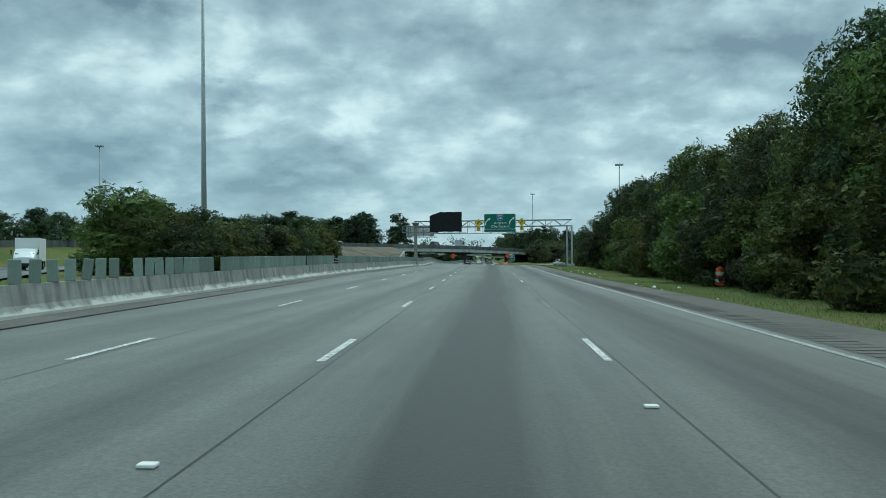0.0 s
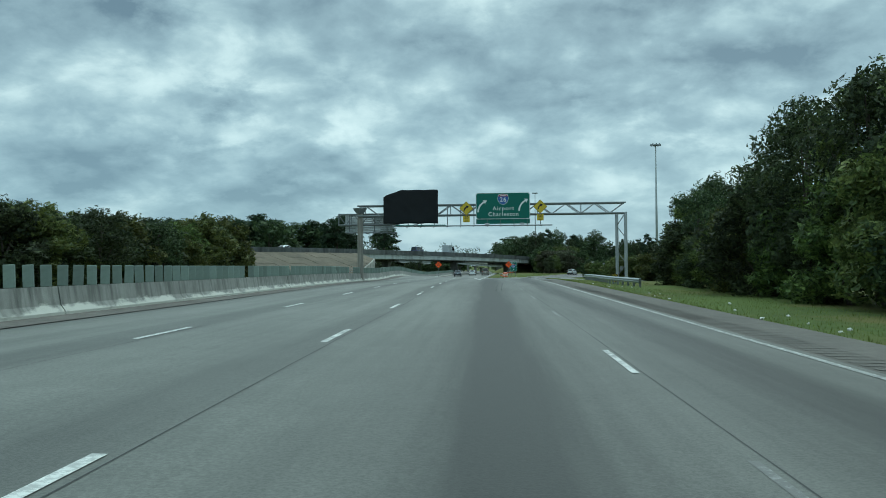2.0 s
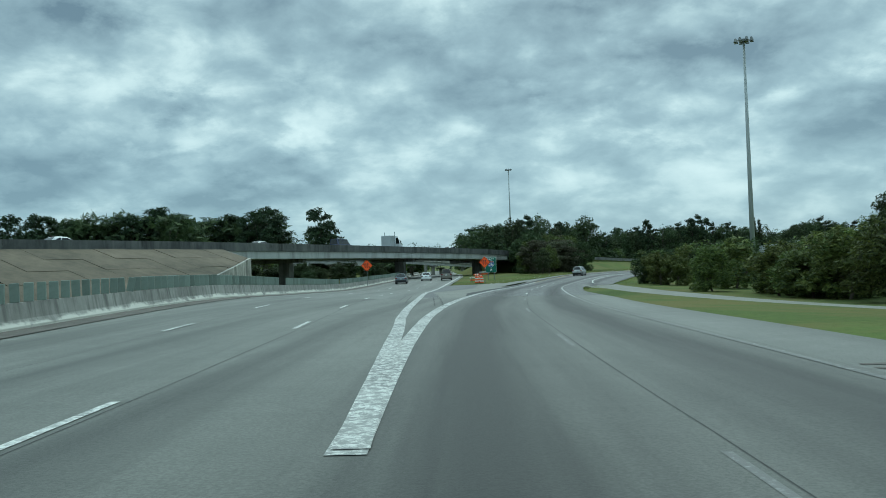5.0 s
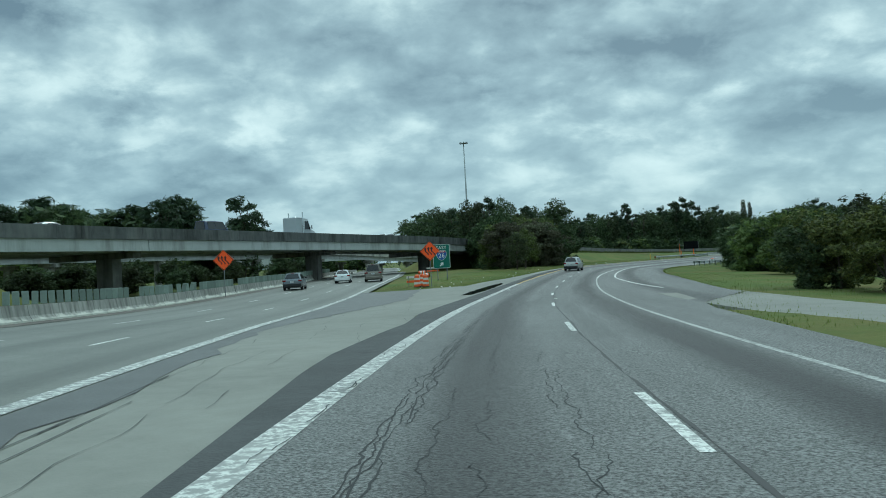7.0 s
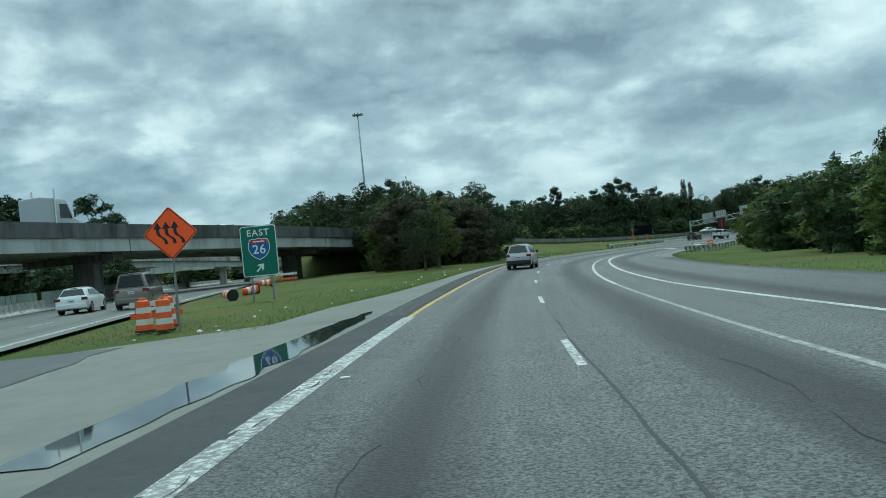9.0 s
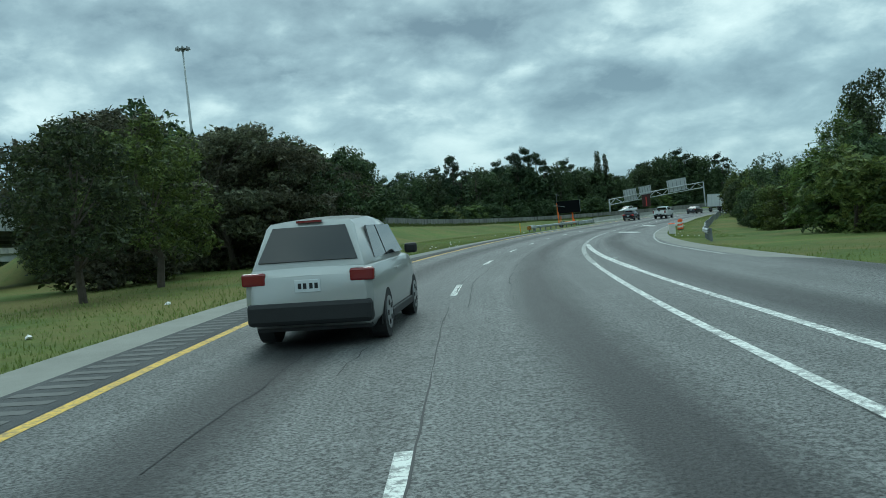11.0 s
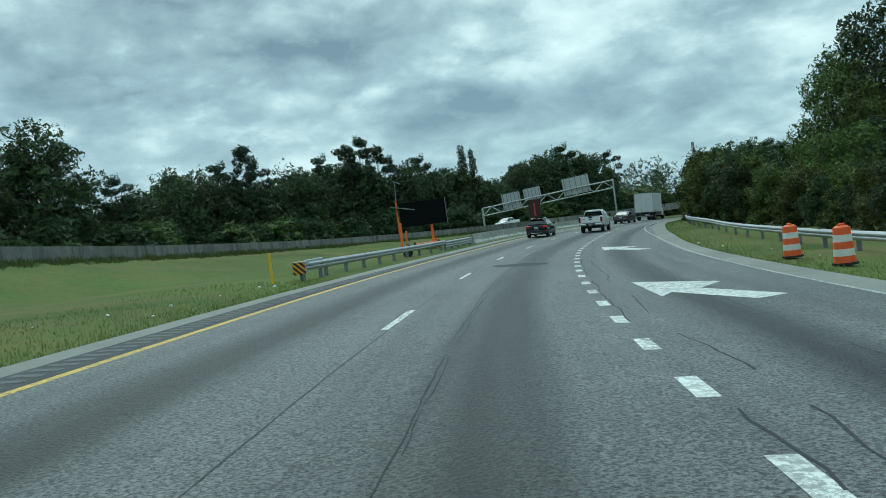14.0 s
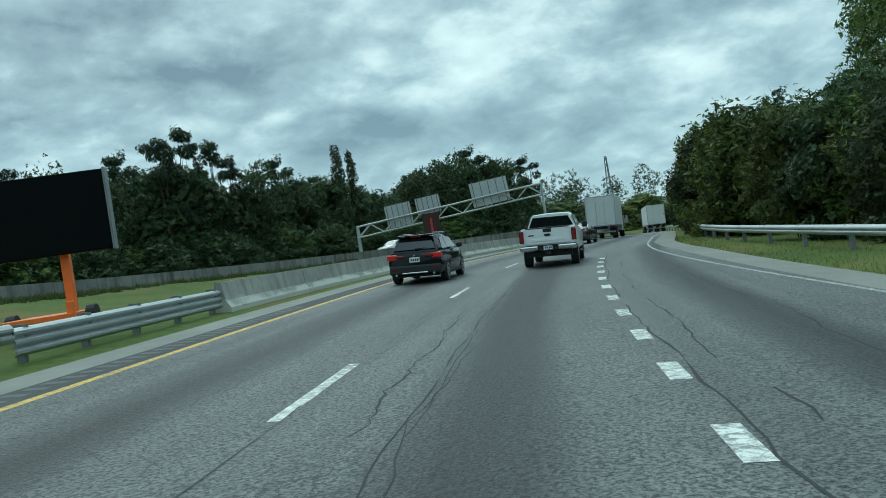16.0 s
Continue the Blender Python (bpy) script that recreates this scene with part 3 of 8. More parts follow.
def spline(vals, step):
    """Catmull-Rom samples between evenly spaced rows."""
    v = np.vstack([2 * vals[0] - vals[1], vals, 2 * vals[-1] - vals[-2]])
    out = []
    k = int(round(DS / step))
    for i in range(1, len(v) - 2):
        for j in range(k):
            t = j / k
            p0, p1, p2, p3 = v[i - 1], v[i], v[i + 1], v[i + 2]
            out.append(0.5 * (2 * p1 + (p2 - p0) * t + (2 * p0 - 5 * p1 + 4 * p2 - p3) * t * t + (3 * p1 - p0 - 3 * p2 + p3) * t ** 3))
    out.append(v[-2])
    return np.array(out)


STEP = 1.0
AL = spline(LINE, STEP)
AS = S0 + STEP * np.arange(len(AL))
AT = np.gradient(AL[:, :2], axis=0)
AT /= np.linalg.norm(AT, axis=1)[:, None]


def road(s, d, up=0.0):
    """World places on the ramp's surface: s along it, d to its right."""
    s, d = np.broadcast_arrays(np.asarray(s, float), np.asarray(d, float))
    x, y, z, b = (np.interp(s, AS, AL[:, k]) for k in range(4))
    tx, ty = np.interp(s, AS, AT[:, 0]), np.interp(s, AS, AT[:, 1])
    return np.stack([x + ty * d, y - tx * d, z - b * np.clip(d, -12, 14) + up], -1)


def road_dir(s):
    return float(np.interp(s, AS, AT[:, 0])), float(np.interp(s, AS, AT[:, 1]))


def to_road(x, y):
    """The nearest s, and d, of world places."""
    x, y = np.atleast_1d(np.asarray(x, float)), np.atleast_1d(np.asarray(y, float))
    s, d = np.empty(len(x)), np.empty(len(x))
    for i in range(0, len(x), 4000):
        k = slice(i, i + 4000)
        q = (x[k, None] - AL[None, ::3, 0]) ** 2 + (y[k, None] - AL[None, ::3, 1]) ** 2
        j = np.argmin(q, 1) * 3
        rx, ry = x[k] - AL[j, 0], y[k] - AL[j, 1]
        s[k] = AS[j] + rx * AT[j, 0] + ry * AT[j, 1]
        d[k] = rx * AT[j, 1] - ry * AT[j, 0]
    return s, d


def curve(*knots):
    ks, vs = zip(*knots)
    return lambda s: np.interp(s, ks, vs)


# lines of the ramp: offset to the right of the alignment by distance along it
D_C = curve((-90, 1.3), (0, 1.62), (26, 1.75), (50, 1.95), (80, 2.15), (130, 2.2), (150, 1.85), (170, 1.55), (188, 1.6), (210, 1.45), (232, 1.08), (243, 0.86), (255, 0.6), (266, 0.2), (280, -0.6), (290, -1.15), (299, -1.57), (321, -1.8), (342, -2.13), (363, -2.38), (384, -2.45), (410, -2.3), (600, -2.2))
D_L = curve((145, -1.08), (155, -1.52), (166, -1.92), (174, -2.03), (188, -2.08), (210, -2.25), (232, -2.62), (243, -2.84), (254, -3.05), (266, -3.3), (275, -3.7), (285, -4.3), (299, -5.13), (321, -5.36), (342, -5.68), (363, -5.94), (384, -6.06), (410, -5.9), (600, -5.8))
D_R = curve((-90, 5.0), (0, 5.2), (55, 5.4), (123, 5.35), (160, 4.8), (199, 4.29), (215, 3.92), (241, 3.63), (252, 3.4), (269, 2.85), (290, 2.3), (306, 2.05), (321, 1.85), (342, 1.56), (363, 1.3), (384, 1.18), (410, 1.3), (600, 1.4))
D_R2 = curve((225, 7.3), (240, 6.2), (250, 5.5), (260, 4.7), (285, 3.6), (306, 2.72), (320, 2.2), (327, 1.95))
D_R3 = curve((300, 6.6), (325, 6.0), (345, 6.2), (370, 6.0), (387, 5.9), (399, 5.4), (416, 3.9), (430, 2.8), (445, 2.0), (600, 1.8))
# paved edges
D_PL = curve((150, -2.2), (189, -2.25), (192, -2.38), (194, -2.54), (196.5, -2.76), (199, -3.0), (203, -3.42), (209, -3.42), (214, -3.3), (218, -3.8), (228, -3.95), (240, -4.07), (256, -4.15), (266, -4.35), (285, -5.4), (299, -6.0), (321, -6.2), (363, -6.8), (410, -6.7), (600, -6.6))
D_GL = curve((190, -5.6), (230, -8.0), (256, -7.7), (262, -7.3), (269, -6.3), (281, -6.2), (290, -6.6), (299, -6.75), (318, -7.1), (336, -7.15), (395, -7.6), (600, -7.4))
D_PR = curve((-90, 7.6), (40, 7.75), (120, 7.7), (160, 7.2), (185, 6.7), (199, 5.7), (214, 5.9), (217, 6.3), (219, 7.4), (222, 8.7), (240, 9.4), (256, 9.6), (288, 8.2), (320, 7.6), (340, 7.4), (372, 7.0), (400, 6.6), (419, 5.5), (432, 4.1), (450, 3.4), (600, 3.2))

# the side road that joins behind the grass island
SIDE = curve((60, 24.0), (120, 19.0), (160, 14.5), (190, 10.6), (197, 9.6), (204, 8.9), (217, 7.6), (223, 7.3))

# the through road: straight, a little left of the ramp's first heading
MH = radians(1.3)


# the through road's slow bend to the right past the gore, and its crossfall there
BEND_X = curve((160, 0), (172, -0.22), (205, -0.3), (218, -0.2), (230, 0.15), (240, 0.55), (256, 1.65), (275, 3.0), (300, 4.5), (340, 5.5), (900, 5.5))
TILT = curve((150, 0), (185, 1.0), (215, 1.15), (250, 1.15), (285, 0), (900, 0))


def main_x(y, off):
    return -2.26 - math.tan(MH) * y + off + BEND_X(y)


def main_tilt(x, y):
    x, y = np.asarray(x, float), np.asarray(y, float)
    return TILT(y) * 0.028 * np.clip(3.75 - (x - main_x(y, 0.0)), 0, 14)


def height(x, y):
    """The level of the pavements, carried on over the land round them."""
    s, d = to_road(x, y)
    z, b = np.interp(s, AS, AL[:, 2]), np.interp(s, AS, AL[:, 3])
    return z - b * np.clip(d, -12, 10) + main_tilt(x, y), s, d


# the flyover's near edge: x, y, level of its road
FLY = np.array([(-118, 62, 1.2), (-92, 115, 2.2), (-72, 160, 2.75), (-52, 203, 2.95), (-35.5, 240, 3.0), (-25.5, 268, 2.95), (-9, 304, 2.6), (7, 327, 1.9), (23, 353, 0.55), (39, 384, -0.5), (57, 411, -1.6), (79, 434, -2.6), (112, 456, -3.5), (150, 473, -3.9), (190, 486, -4.0)])
FK = np.concatenate([[0], np.cumsum(np.linalg.norm(np.diff(FLY[:, :2], axis=0), axis=1))])
FS = np.arange(0, FK[-1], 2.0)
_t = FS[:, None]


def smooth_line(k, pts, q):
    m = np.gradient(pts, k, axis=0)
    i = np.clip(np.searchsorted(k, q, side="right") - 1, 0, len(k) - 2)
    h = (k[i + 1] - k[i])[:, None]
    u = ((q - k[i])[:, None]) / h
    return (2 * u ** 3 - 3 * u ** 2 + 1) * pts[i] + (u ** 3 - 2 * u ** 2 + u) * h * m[i] + (-2 * u ** 3 + 3 * u ** 2) * pts[i + 1] + (u ** 3 - u ** 2) * h * m[i + 1]


FP = smooth_line(FK, FLY, FS)
FT = np.gradient(FP[:, :2], axis=0)
FT /= np.linalg.norm(FT, axis=1)[:, None]


def fly(k, e, up=0.0):
    """A place on the flyover: k along it, e to the right of its near edge (negative: onto the deck)."""
    x, y, z = (np.interp(k, FS, FP[:, j]) for j in range(3))
    tx, ty = np.interp(k, FS, FT[:, 0]), np.interp(k, FS, FT[:, 1])
    return np.stack(np.broadcast_arrays(x + ty * e, y - tx * e, z + up), -1)


def fly_at(x, y):
    q = (x[:, None] - FP[None, :, 0]) ** 2 + (y[:, None] - FP[None, :, 1]) ** 2
    j = np.argmin(q, 1)
    rx, ry = x - FP[j, 0], y - FP[j, 1]
    return FS[j] + rx * FT[j, 0] + ry * FT[j, 1], rx * FT[j, 1] - ry * FT[j, 0], FP[j, 2]


K_ABUT1 = float(np.interp(247, FP[:, 1], FS))
K_ABUT2 = float(np.interp(343, FP[:, 1], FS))
DECK_W = 13.0


def terrain(x, y):
    z, s, d = height(x, y)
    z = z.copy()
    main_right = np.where(y > 150, -3.0 - 0.004 * (y - 150), 0.0)
    paved = (d > np.where(s < 190, -12.5, np.where(s < 255.5, -60, D_GL(s)))) & (d < D_PR(s)) & (s > -80) & (s < 520)
    main = (x > main_x(y, -9.55)) & (x < np.where(y > 200, main_x(y, 4.7), -1.0)) & (y < 900)
    low = np.where(paved | main, -0.16, -0.03)
    z = z + low
    # grass banks right of the ramp: level, then a slow rise
    off = np.clip(d - D_PR(s) - 1, 0, 60)
    z = np.where(d > D_PR(s), z - np.minimum(off * 0.03, 0.3), z)
    # embankments that carry the flyover outside its bridge
    out = np.empty(len(x))
    for i in range(0, len(x), 4000):
        c = slice(i, i + 4000)
        k, e, fz = fly_at(x[c], y[c])
        emb = (k < K_ABUT1) | (k > K_ABUT2)
        far = np.where(e > 0, e, np.where(e < -DECK_W, -DECK_W - e, 0.0))
        run = np.where(k > K_ABUT1, 9.0, np.where(k > K_ABUT1 - 18, 4.2, 11.0))
        w = np.clip(1 - far / run, 0, 1)
        end = np.where(emb, 1.0, np.clip(1 - np.minimum(k - K_ABUT1, K_ABUT2 - k) / 5.0, 0, 1))
        w = w * end
        road_near = np.clip((D_GL(s[c]) - 1.0 - d[c]) / 6.0, 0, 1)
        w = np.where((s[c] > 262) & (d[c] > -40), w * np.clip(road_near, 0, 1), w)
        w = np.where(main[c], 0, w)
        out[c] = z[c] * (1 - w) + (fz - 0.15) * w
    return out


def ground_z(x, y):
    return float(terrain(np.array([float(x)]), np.array([float(y)]))[0])


# ---- ground: one sheet to the horizon ----
def axis(lo, hi, step, far):
    a = list(np.arange(lo, hi + 0.1, step))
    q, st = hi, step
    while q < far:
        st *= 1.45
        q += st
        a.append(q)
    q, st = lo, step
    while q > -far:
        st *= 1.45
        q -= st
        a.insert(0, q)
    return np.array(a)


def grid_mesh(name, xs, ys, zs, mat, uv=None):
    n, m = len(xs), len(ys)
    X, Y = np.meshgrid(xs, ys, indexing="ij")
    v = np.stack([X.ravel(), Y.ravel(), zs], 1)
    i = np.arange((n - 1) * (m - 1))
    a = (i // (m - 1)) * m + i % (m - 1)
    f = np.stack([a, a + m, a + m + 1, a + 1], 1)
    me = bpy.data.meshes.new(name)
    me.from_pydata(v.tolist(), [], f.tolist())
    me.materials.append(mat)
    me.polygons.foreach_set("use_smooth", [True] * len(me.polygons))
    return new(name, me)


gx, gy = axis(-130, 170, 2.5, 2800), axis(-60, 520, 2.5, 2800)
GX, GY = np.meshgrid(gx, gy, indexing="ij")
gz = terrain(GX.ravel(), GY.ravel())
bump_n = np.array([noise.noise(Vector((x * 0.12, y * 0.12, 0))) for x, y in zip(GX.ravel(), GY.ravel())])
sg, dg = to_road(GX.ravel(), GY.ravel())
offroad = np.clip(np.maximum(D_GL(sg) - 3 - dg, dg - D_PR(sg) - 1.5) / 5, 0, 1)
offroad = offroad * np.where((sg > 50) & (sg < 235), np.clip((np.abs(dg - SIDE(sg)) - 2.5) / 4, 0, 1), 1.0)
gz = gz + bump_n * 0.18 * offroad
ground = grid_mesh("ground", gx, gy, gz, M_GRASS)
tagged(ground, "rough mown grass verges with bare patches", "ground", kind="structure")


# ---- pavements ----
def strip(name, s_list, lo, hi, mat, up=0.0, label="", kind="structure", cat="road", cols=1, place=road, uref=None, parent=None):
    """A ribbon of surface between two offsets along a line, with UVs in metres (across, along)."""
    s_list = np.asarray(s_list, float)
    lo = np.broadcast_to(lo(s_list) if callable(lo) else lo, s_list.shape)
    hi = np.broadcast_to(hi(s_list) if callable(hi) else hi, s_list.shape)
    ref = uref(s_list) if callable(uref) else np.zeros(len(s_list)) + (uref or 0)
    cs = [lo + (hi - lo) * c / cols for c in range(cols + 1)]
    v = np.stack([place(s_list, c, up) for c in cs], 1).reshape(-1, 3)
    u = np.stack([np.stack([c - ref, s_list], 1) for c in cs], 1).reshape(-1, 2)
    w = cols + 1
    f = [(i * w + c, i * w + c + 1, (i + 1) * w + c + 1, (i + 1) * w + c) for i in range(len(s_list) - 1) for c in range(cols)]
    me = bpy.data.meshes.new(name)
    me.from_pydata(v.tolist(), [], f)
    lay = me.uv_layers.new(name="UVMap")
    idx = np.empty(len(me.loops), dtype=np.int32)
    me.loops.foreach_get("vertex_index", idx)
    lay.data.foreach_set("uv", u[idx].ravel())
    me.materials.append(mat)
    ob = new(name, me)
    ob.parent = parent
    if label:
        tagged(ob, label, cat, kind=kind)
    return ob


def main_place(y, off, up=0.0):
    """Places on the through road: off to the right of its first lane line."""
    y, off = np.broadcast_arrays(np.asarray(y, float), np.asarray(off, float))
    x = main_x(y, off)
    z = height(x.ravel(), y.ravel())[0].reshape(x.shape)
    return np.stack([x, y, z + up], -1)


def tilted_road(s, d, up=0.0):
    p = road(s, d, up)
    p[..., 2] += main_tilt(p[..., 0], p[..., 1])
    return p


sA = np.arange(-85, 189.1, 3.0)
pave_1 = strip("road", np.append(sA, 189.0), lambda s: np.interp(s, [-85, 60, 189], [-11.4, -12.5, -17.5]), lambda s: D_R(s) + 0.25, M_CONC, 0.0, "worn grey concrete carriageway with dark wheel bands", cols=12, place=tilted_road, uref=lambda s: D_C(s) + 1.83)
shoulder_r = strip("pavement", sA[sA < 147], lambda s: D_R(s) + 0.25, lambda s: np.minimum(D_PR(s), 8.4), M_GRAVEL, 0.0, "brown dirty asphalt shoulder beside grass", cat="shoulder", cols=2)
strip("pavement", np.append(sA[sA > 145], 189.0), lambda s: D_R(s) + 0.25, lambda s: np.minimum(D_PR(s), 8.4), M_CONC2, 0.0, "grey stained concrete shoulder beside grass", cat="shoulder", cols=2)
yB = np.arange(186, 900, 4.0)
G_X = curve((140, 3.35), (145, 3.28), (155, 3.04), (165, 2.86), (175, 2.96), (185, 3.07), (205, 3.07), (240, 3.0), (260, 3.15), (300, 3.6), (900, 3.6))
pave_2 = strip("road", yB, -9.4, lambda y: G_X(y) + 0.75, M_CONC2, 0.004, "grey concrete through carriageway", cols=6, place=main_place, uref=1.83)
sB = np.append(np.arange(189, 560, 3.0), 560)
pave_3 = strip("road", sB, D_PL, lambda s: D_PR(s) - np.where(s > 300, 1.1, 0.0), M_ASPH, 0.004, "worn grey asphalt ramp with cracks and dark seams", cols=8, uref=lambda s: D_C(s) + 1.83)
conc_sh = strip("pavement", np.arange(300, 560, 3.0), lambda s: D_PR(s) - 1.1, D_PR, M_SHOULDER, 0.0, "pale concrete shoulder strip", cat="shoulder", cols=2)


# the paved gore between the through road and the ramp
def gore_strip():
    ys = np.arange(186, 262, 2.0)
    v, f, u = [], [], []
    for i, y in enumerate(ys):
        xl = main_x(y, float(G_X(y)) + 0.3)
        s = y + 0.8
        for _ in range(3):
            q = road(s, float(D_PL(s)))
            s += (y - q[1])
        xr = float(road(s, float(D_PL(s)))[0])
        if y > 254:
            xl = xl + (float(road(s, float(D_GL(s)))[0]) - xl) * min(1, (y - 254) / 4)
        n = 4
        for c in range(n + 1):
            x = xl + (xr - xl) * c / n
            z = height([x], [y])[0][0]
            v.append((x, y, z - 0.004))
            u.append((x, y))
    w = 5
    for i in range(len(ys) - 1):
        for c in range(4):
            f.append((i * w + c, i * w + c + 1, (i + 1) * w + c + 1, (i + 1) * w + c))
    me = bpy.data.meshes.new("pavement")
    me.from_pydata(v, [], f)
    me.materials.append(M_SHOULDER)
    return tagged(new("pavement", me), "pale concrete gore area between the roads", "pavement", kind="structure")


gore_strip()
M_PATCH = material("grey_asphalt_patch", (0.088, 0.091, 0.090), 0.6, vary=0.25, scale=1.1, bump=0.5, bump_scale=35)
G_PATCH = curve((187, 4.0), (200, 3.9), (212, 3.5), (217, 3.7), (224, 5.0), (231, 6.3), (240, 8.4), (252, 9.4), (256, 10.0))
strip("pavement", np.arange(189.5, 257, 1.5), lambda y: G_X(y) + 0.2, lambda y: G_PATCH(y) - BEND_X(y) + 0.25 * np.sin(y * 1.7) * np.sin(y * 0.6), M_PATCH, 0.008, "darker asphalt along the through road beside pale concrete", cat="shoulder", cols=2, place=main_place)
left_conc = strip("pavement", np.arange(256, 560, 3.0), D_GL, D_PL, M_SHOULDER, 0.0, "pale concrete strip along the grass", cat="shoulder", cols=1)


def main_paved(y, off, up=0.0):
    """Places along the through road, on the shared pavement's plane."""
    p = main_place(y, off, 0.0)
    s, d = to_road(p[..., 0].ravel(), p[..., 1].ravel())
    z = np.where(s < 188, road(s, d)[..., 2] + main_tilt(p[..., 0].ravel(), p[..., 1].ravel()), p[..., 2].ravel()).reshape(p.shape[:-1])
    return np.stack([p[..., 0], p[..., 1], z + up], -1)


strip("pavement", np.arange(-85, 560, 4.0), lambda y: -8.7, lambda y: -7.35, M_GRAVEL, 0.022, "dirt strip along the barrier foot", cat="shoulder", place=main_paved)

# ---- painted lines ----
def paint(name, s0, s1, off, width, mat, place=road, up=0.0075, parent=None, step=2.0, label=""):
    n = max(2, int((s1 - s0) / step) + 1)
    s = np.linspace(s0, s1, n)
    o = off(s) if callable(off) else np.full(n, off)
    return strip(name, s, o - width / 2, o + width / 2, mat, up, place=place, parent=parent)


def line_thing(name, label):
    return tagged(new(name), label, "road marking", kind="structure")


DASH, GAP = 3.05, 12.19
mk = line_thing("lane_dashes", "worn white dashed lane lines on concrete")
for off in (0.0, -3.66):
    for k in range(-5, 48):
        y = 14.31 + k * GAP + (3.4 if k > 11 else 0)
        paint("dash", y - DASH, y, off, 0.13, M_PAINT, main_paved, up=0.009, parent=mk)
mk2 = line_thing("lane_dashes", "worn white dashed line between the ramp lanes")
for s in (-22.0, -9.8, 2.4, 14.6, 51.1, 71.5):
    paint("dash", s - DASH, s, D_C, 0.11, M_PAINT, parent=mk2)
for s in (26.8, 40.0, 63.4, 83.7, 95.9, 108.1, 120.4, 132.6, 144.8, 157.0, 171.0, 184.3):
    paint("dash", s - DASH, s, D_C, 0.09, M_GHOST, up=0.0035, parent=mk2)
for k in range(1, 9):
    s = 185.62 + k * GAP
    paint("dash", s - DASH, s, D_C, 0.13, M_PAINT, parent=mk2)
for k in range(-1, 22):
    s = 309.71 + k * GAP
    paint("dash", s - DASH, s, D_C, 0.14, M_PAINT, parent=mk2)
mk3 = line_thing("dotted_line", "white dotted line of short blocks beside the merging lane")
for k in range(0, 34):
    s = 328.3 + k * 2.706
    paint("block", s - 0.48, s + 0.48, D_R, 0.21, M_PAINT, parent=mk3, step=0.5)
edge = line_thing("edge_line", "worn white edge line beside the verge")
paint("stripe", -85, 138, D_R, 0.14, M_FAINT, parent=edge)
paint("stripe", 138, 185, D_R, 0.14, M_GHOST, parent=edge)
edge2 = line_thing("edge_line", "white line between the ramp and the joining lane")
paint("stripe", 185, 262, D_R, 0.12, M_FAINT, parent=edge2)
paint("stripe", 262, 304, D_R, 0.14, M_PAINT, parent=edge2)
paint("stripe", 304, 327, D_R, 0.2, M_FAINT, parent=edge2)
paint("stripe", 232, 300, D_R2, 0.16, M_PAINT, parent=edge2)
paint("stripe", 300, 327, D_R2, 0.24, M_PAINT, parent=edge2)
paint("stripe", 306, 540, D_R3, 0.12, M_FAINT, parent=edge2)
gl = line_thing("gore_line", "broad scuffed white gore line")
paint("stripe", 145.0, 255, D_L, 0.36, M_GORE, up=0.009, parent=gl)
gl2 = line_thing("gore_line", "broad white line along the through road")
paint("stripe", 145.2, 620, lambda y: G_X(y), 0.34, M_GORE, main_paved, up=0.018, parent=gl2)
yl = line_thing("yellow_line", "yellow left edge line")
paint("stripe", 254, 545, D_L, 0.16, M_YPAINT, parent=yl)


# ---- barriers ----
def sweep(name, pts, profile, mat, parent=None, cap=True, uv=False):
    """A cross-section (out to the right, up) swept along level-headed places."""
    pts = np.asarray(pts)
    t = np.gradient(pts[:, :2], axis=0)
    t /= np.linalg.norm(t, axis=1)[:, None] + 1e-9
    n = len(profile)
    v = []
    for p, (tx, ty) in zip(pts, t):
        for o, u in profile:
            v.append((p[0] + ty * o, p[1] - tx * o, p[2] + u))
    f = []
    for i in range(len(pts) - 1):
        for j in range(n):
            k = (j + 1) % n
            f.append((i * n + j, i * n + k, (i + 1) * n + k, (i + 1) * n + j))
    if cap:
        f.append(tuple(range(n))[::-1])
        f.append(tuple((len(pts) - 1) * n + j for j in range(n)))
    me = bpy.data.meshes.new(name)
    me.from_pydata(v, [], f)
    if uv:
        run = np.concatenate([[0], np.cumsum(np.linalg.norm(np.diff(pts[:, :2], axis=0), axis=1))]) + pts[0, 1]
        lay = me.uv_layers.new(name="UVMap")
        for lp, dat in zip(me.loops, lay.data):
            dat.uv = (run[lp.vertex_index // n], profile[lp.vertex_index % n][1])
    me.materials.append(mat)
    ob = new(name, me)
    ob.parent = parent
    return ob


side_s = np.arange(150, 227, 3.0)
side_road = sweep("road", road(side_s, SIDE(side_s), -0.005 - 0.03 * np.clip(SIDE(side_s) - D_PR(side_s) - 1, 0, 10)), [(-1.5, 0.0), (-1.6, -0.4), (1.9, -0.4), (1.8, 0.0)], M_SHOULDER)
tagged(side_road, "pale side road joining behind a grass island", "road", kind="structure")

JERSEY = [(0.0, -0.2), (0.0, 0.10), (-0.14, 0.30), (-0.22, 0.80), (-0.40, 0.80), (-0.48, 0.30), (-0.62, 0.10), (-0.62, -0.2)]
B_OFF = -8.55
barrier = thing("barrier", label="stained grey concrete median barrier with chipped foot", category="barrier", kind="structure")
for y0 in np.arange(-40, 420, 9.15):
    ys = np.linspace(y0 + 0.02, y0 + 9.13, 4)
    sweep("section", main_place(ys, B_OFF + random.uniform(-0.015, 0.015)), JERSEY, M_BARRIER, barrier, uv=True)

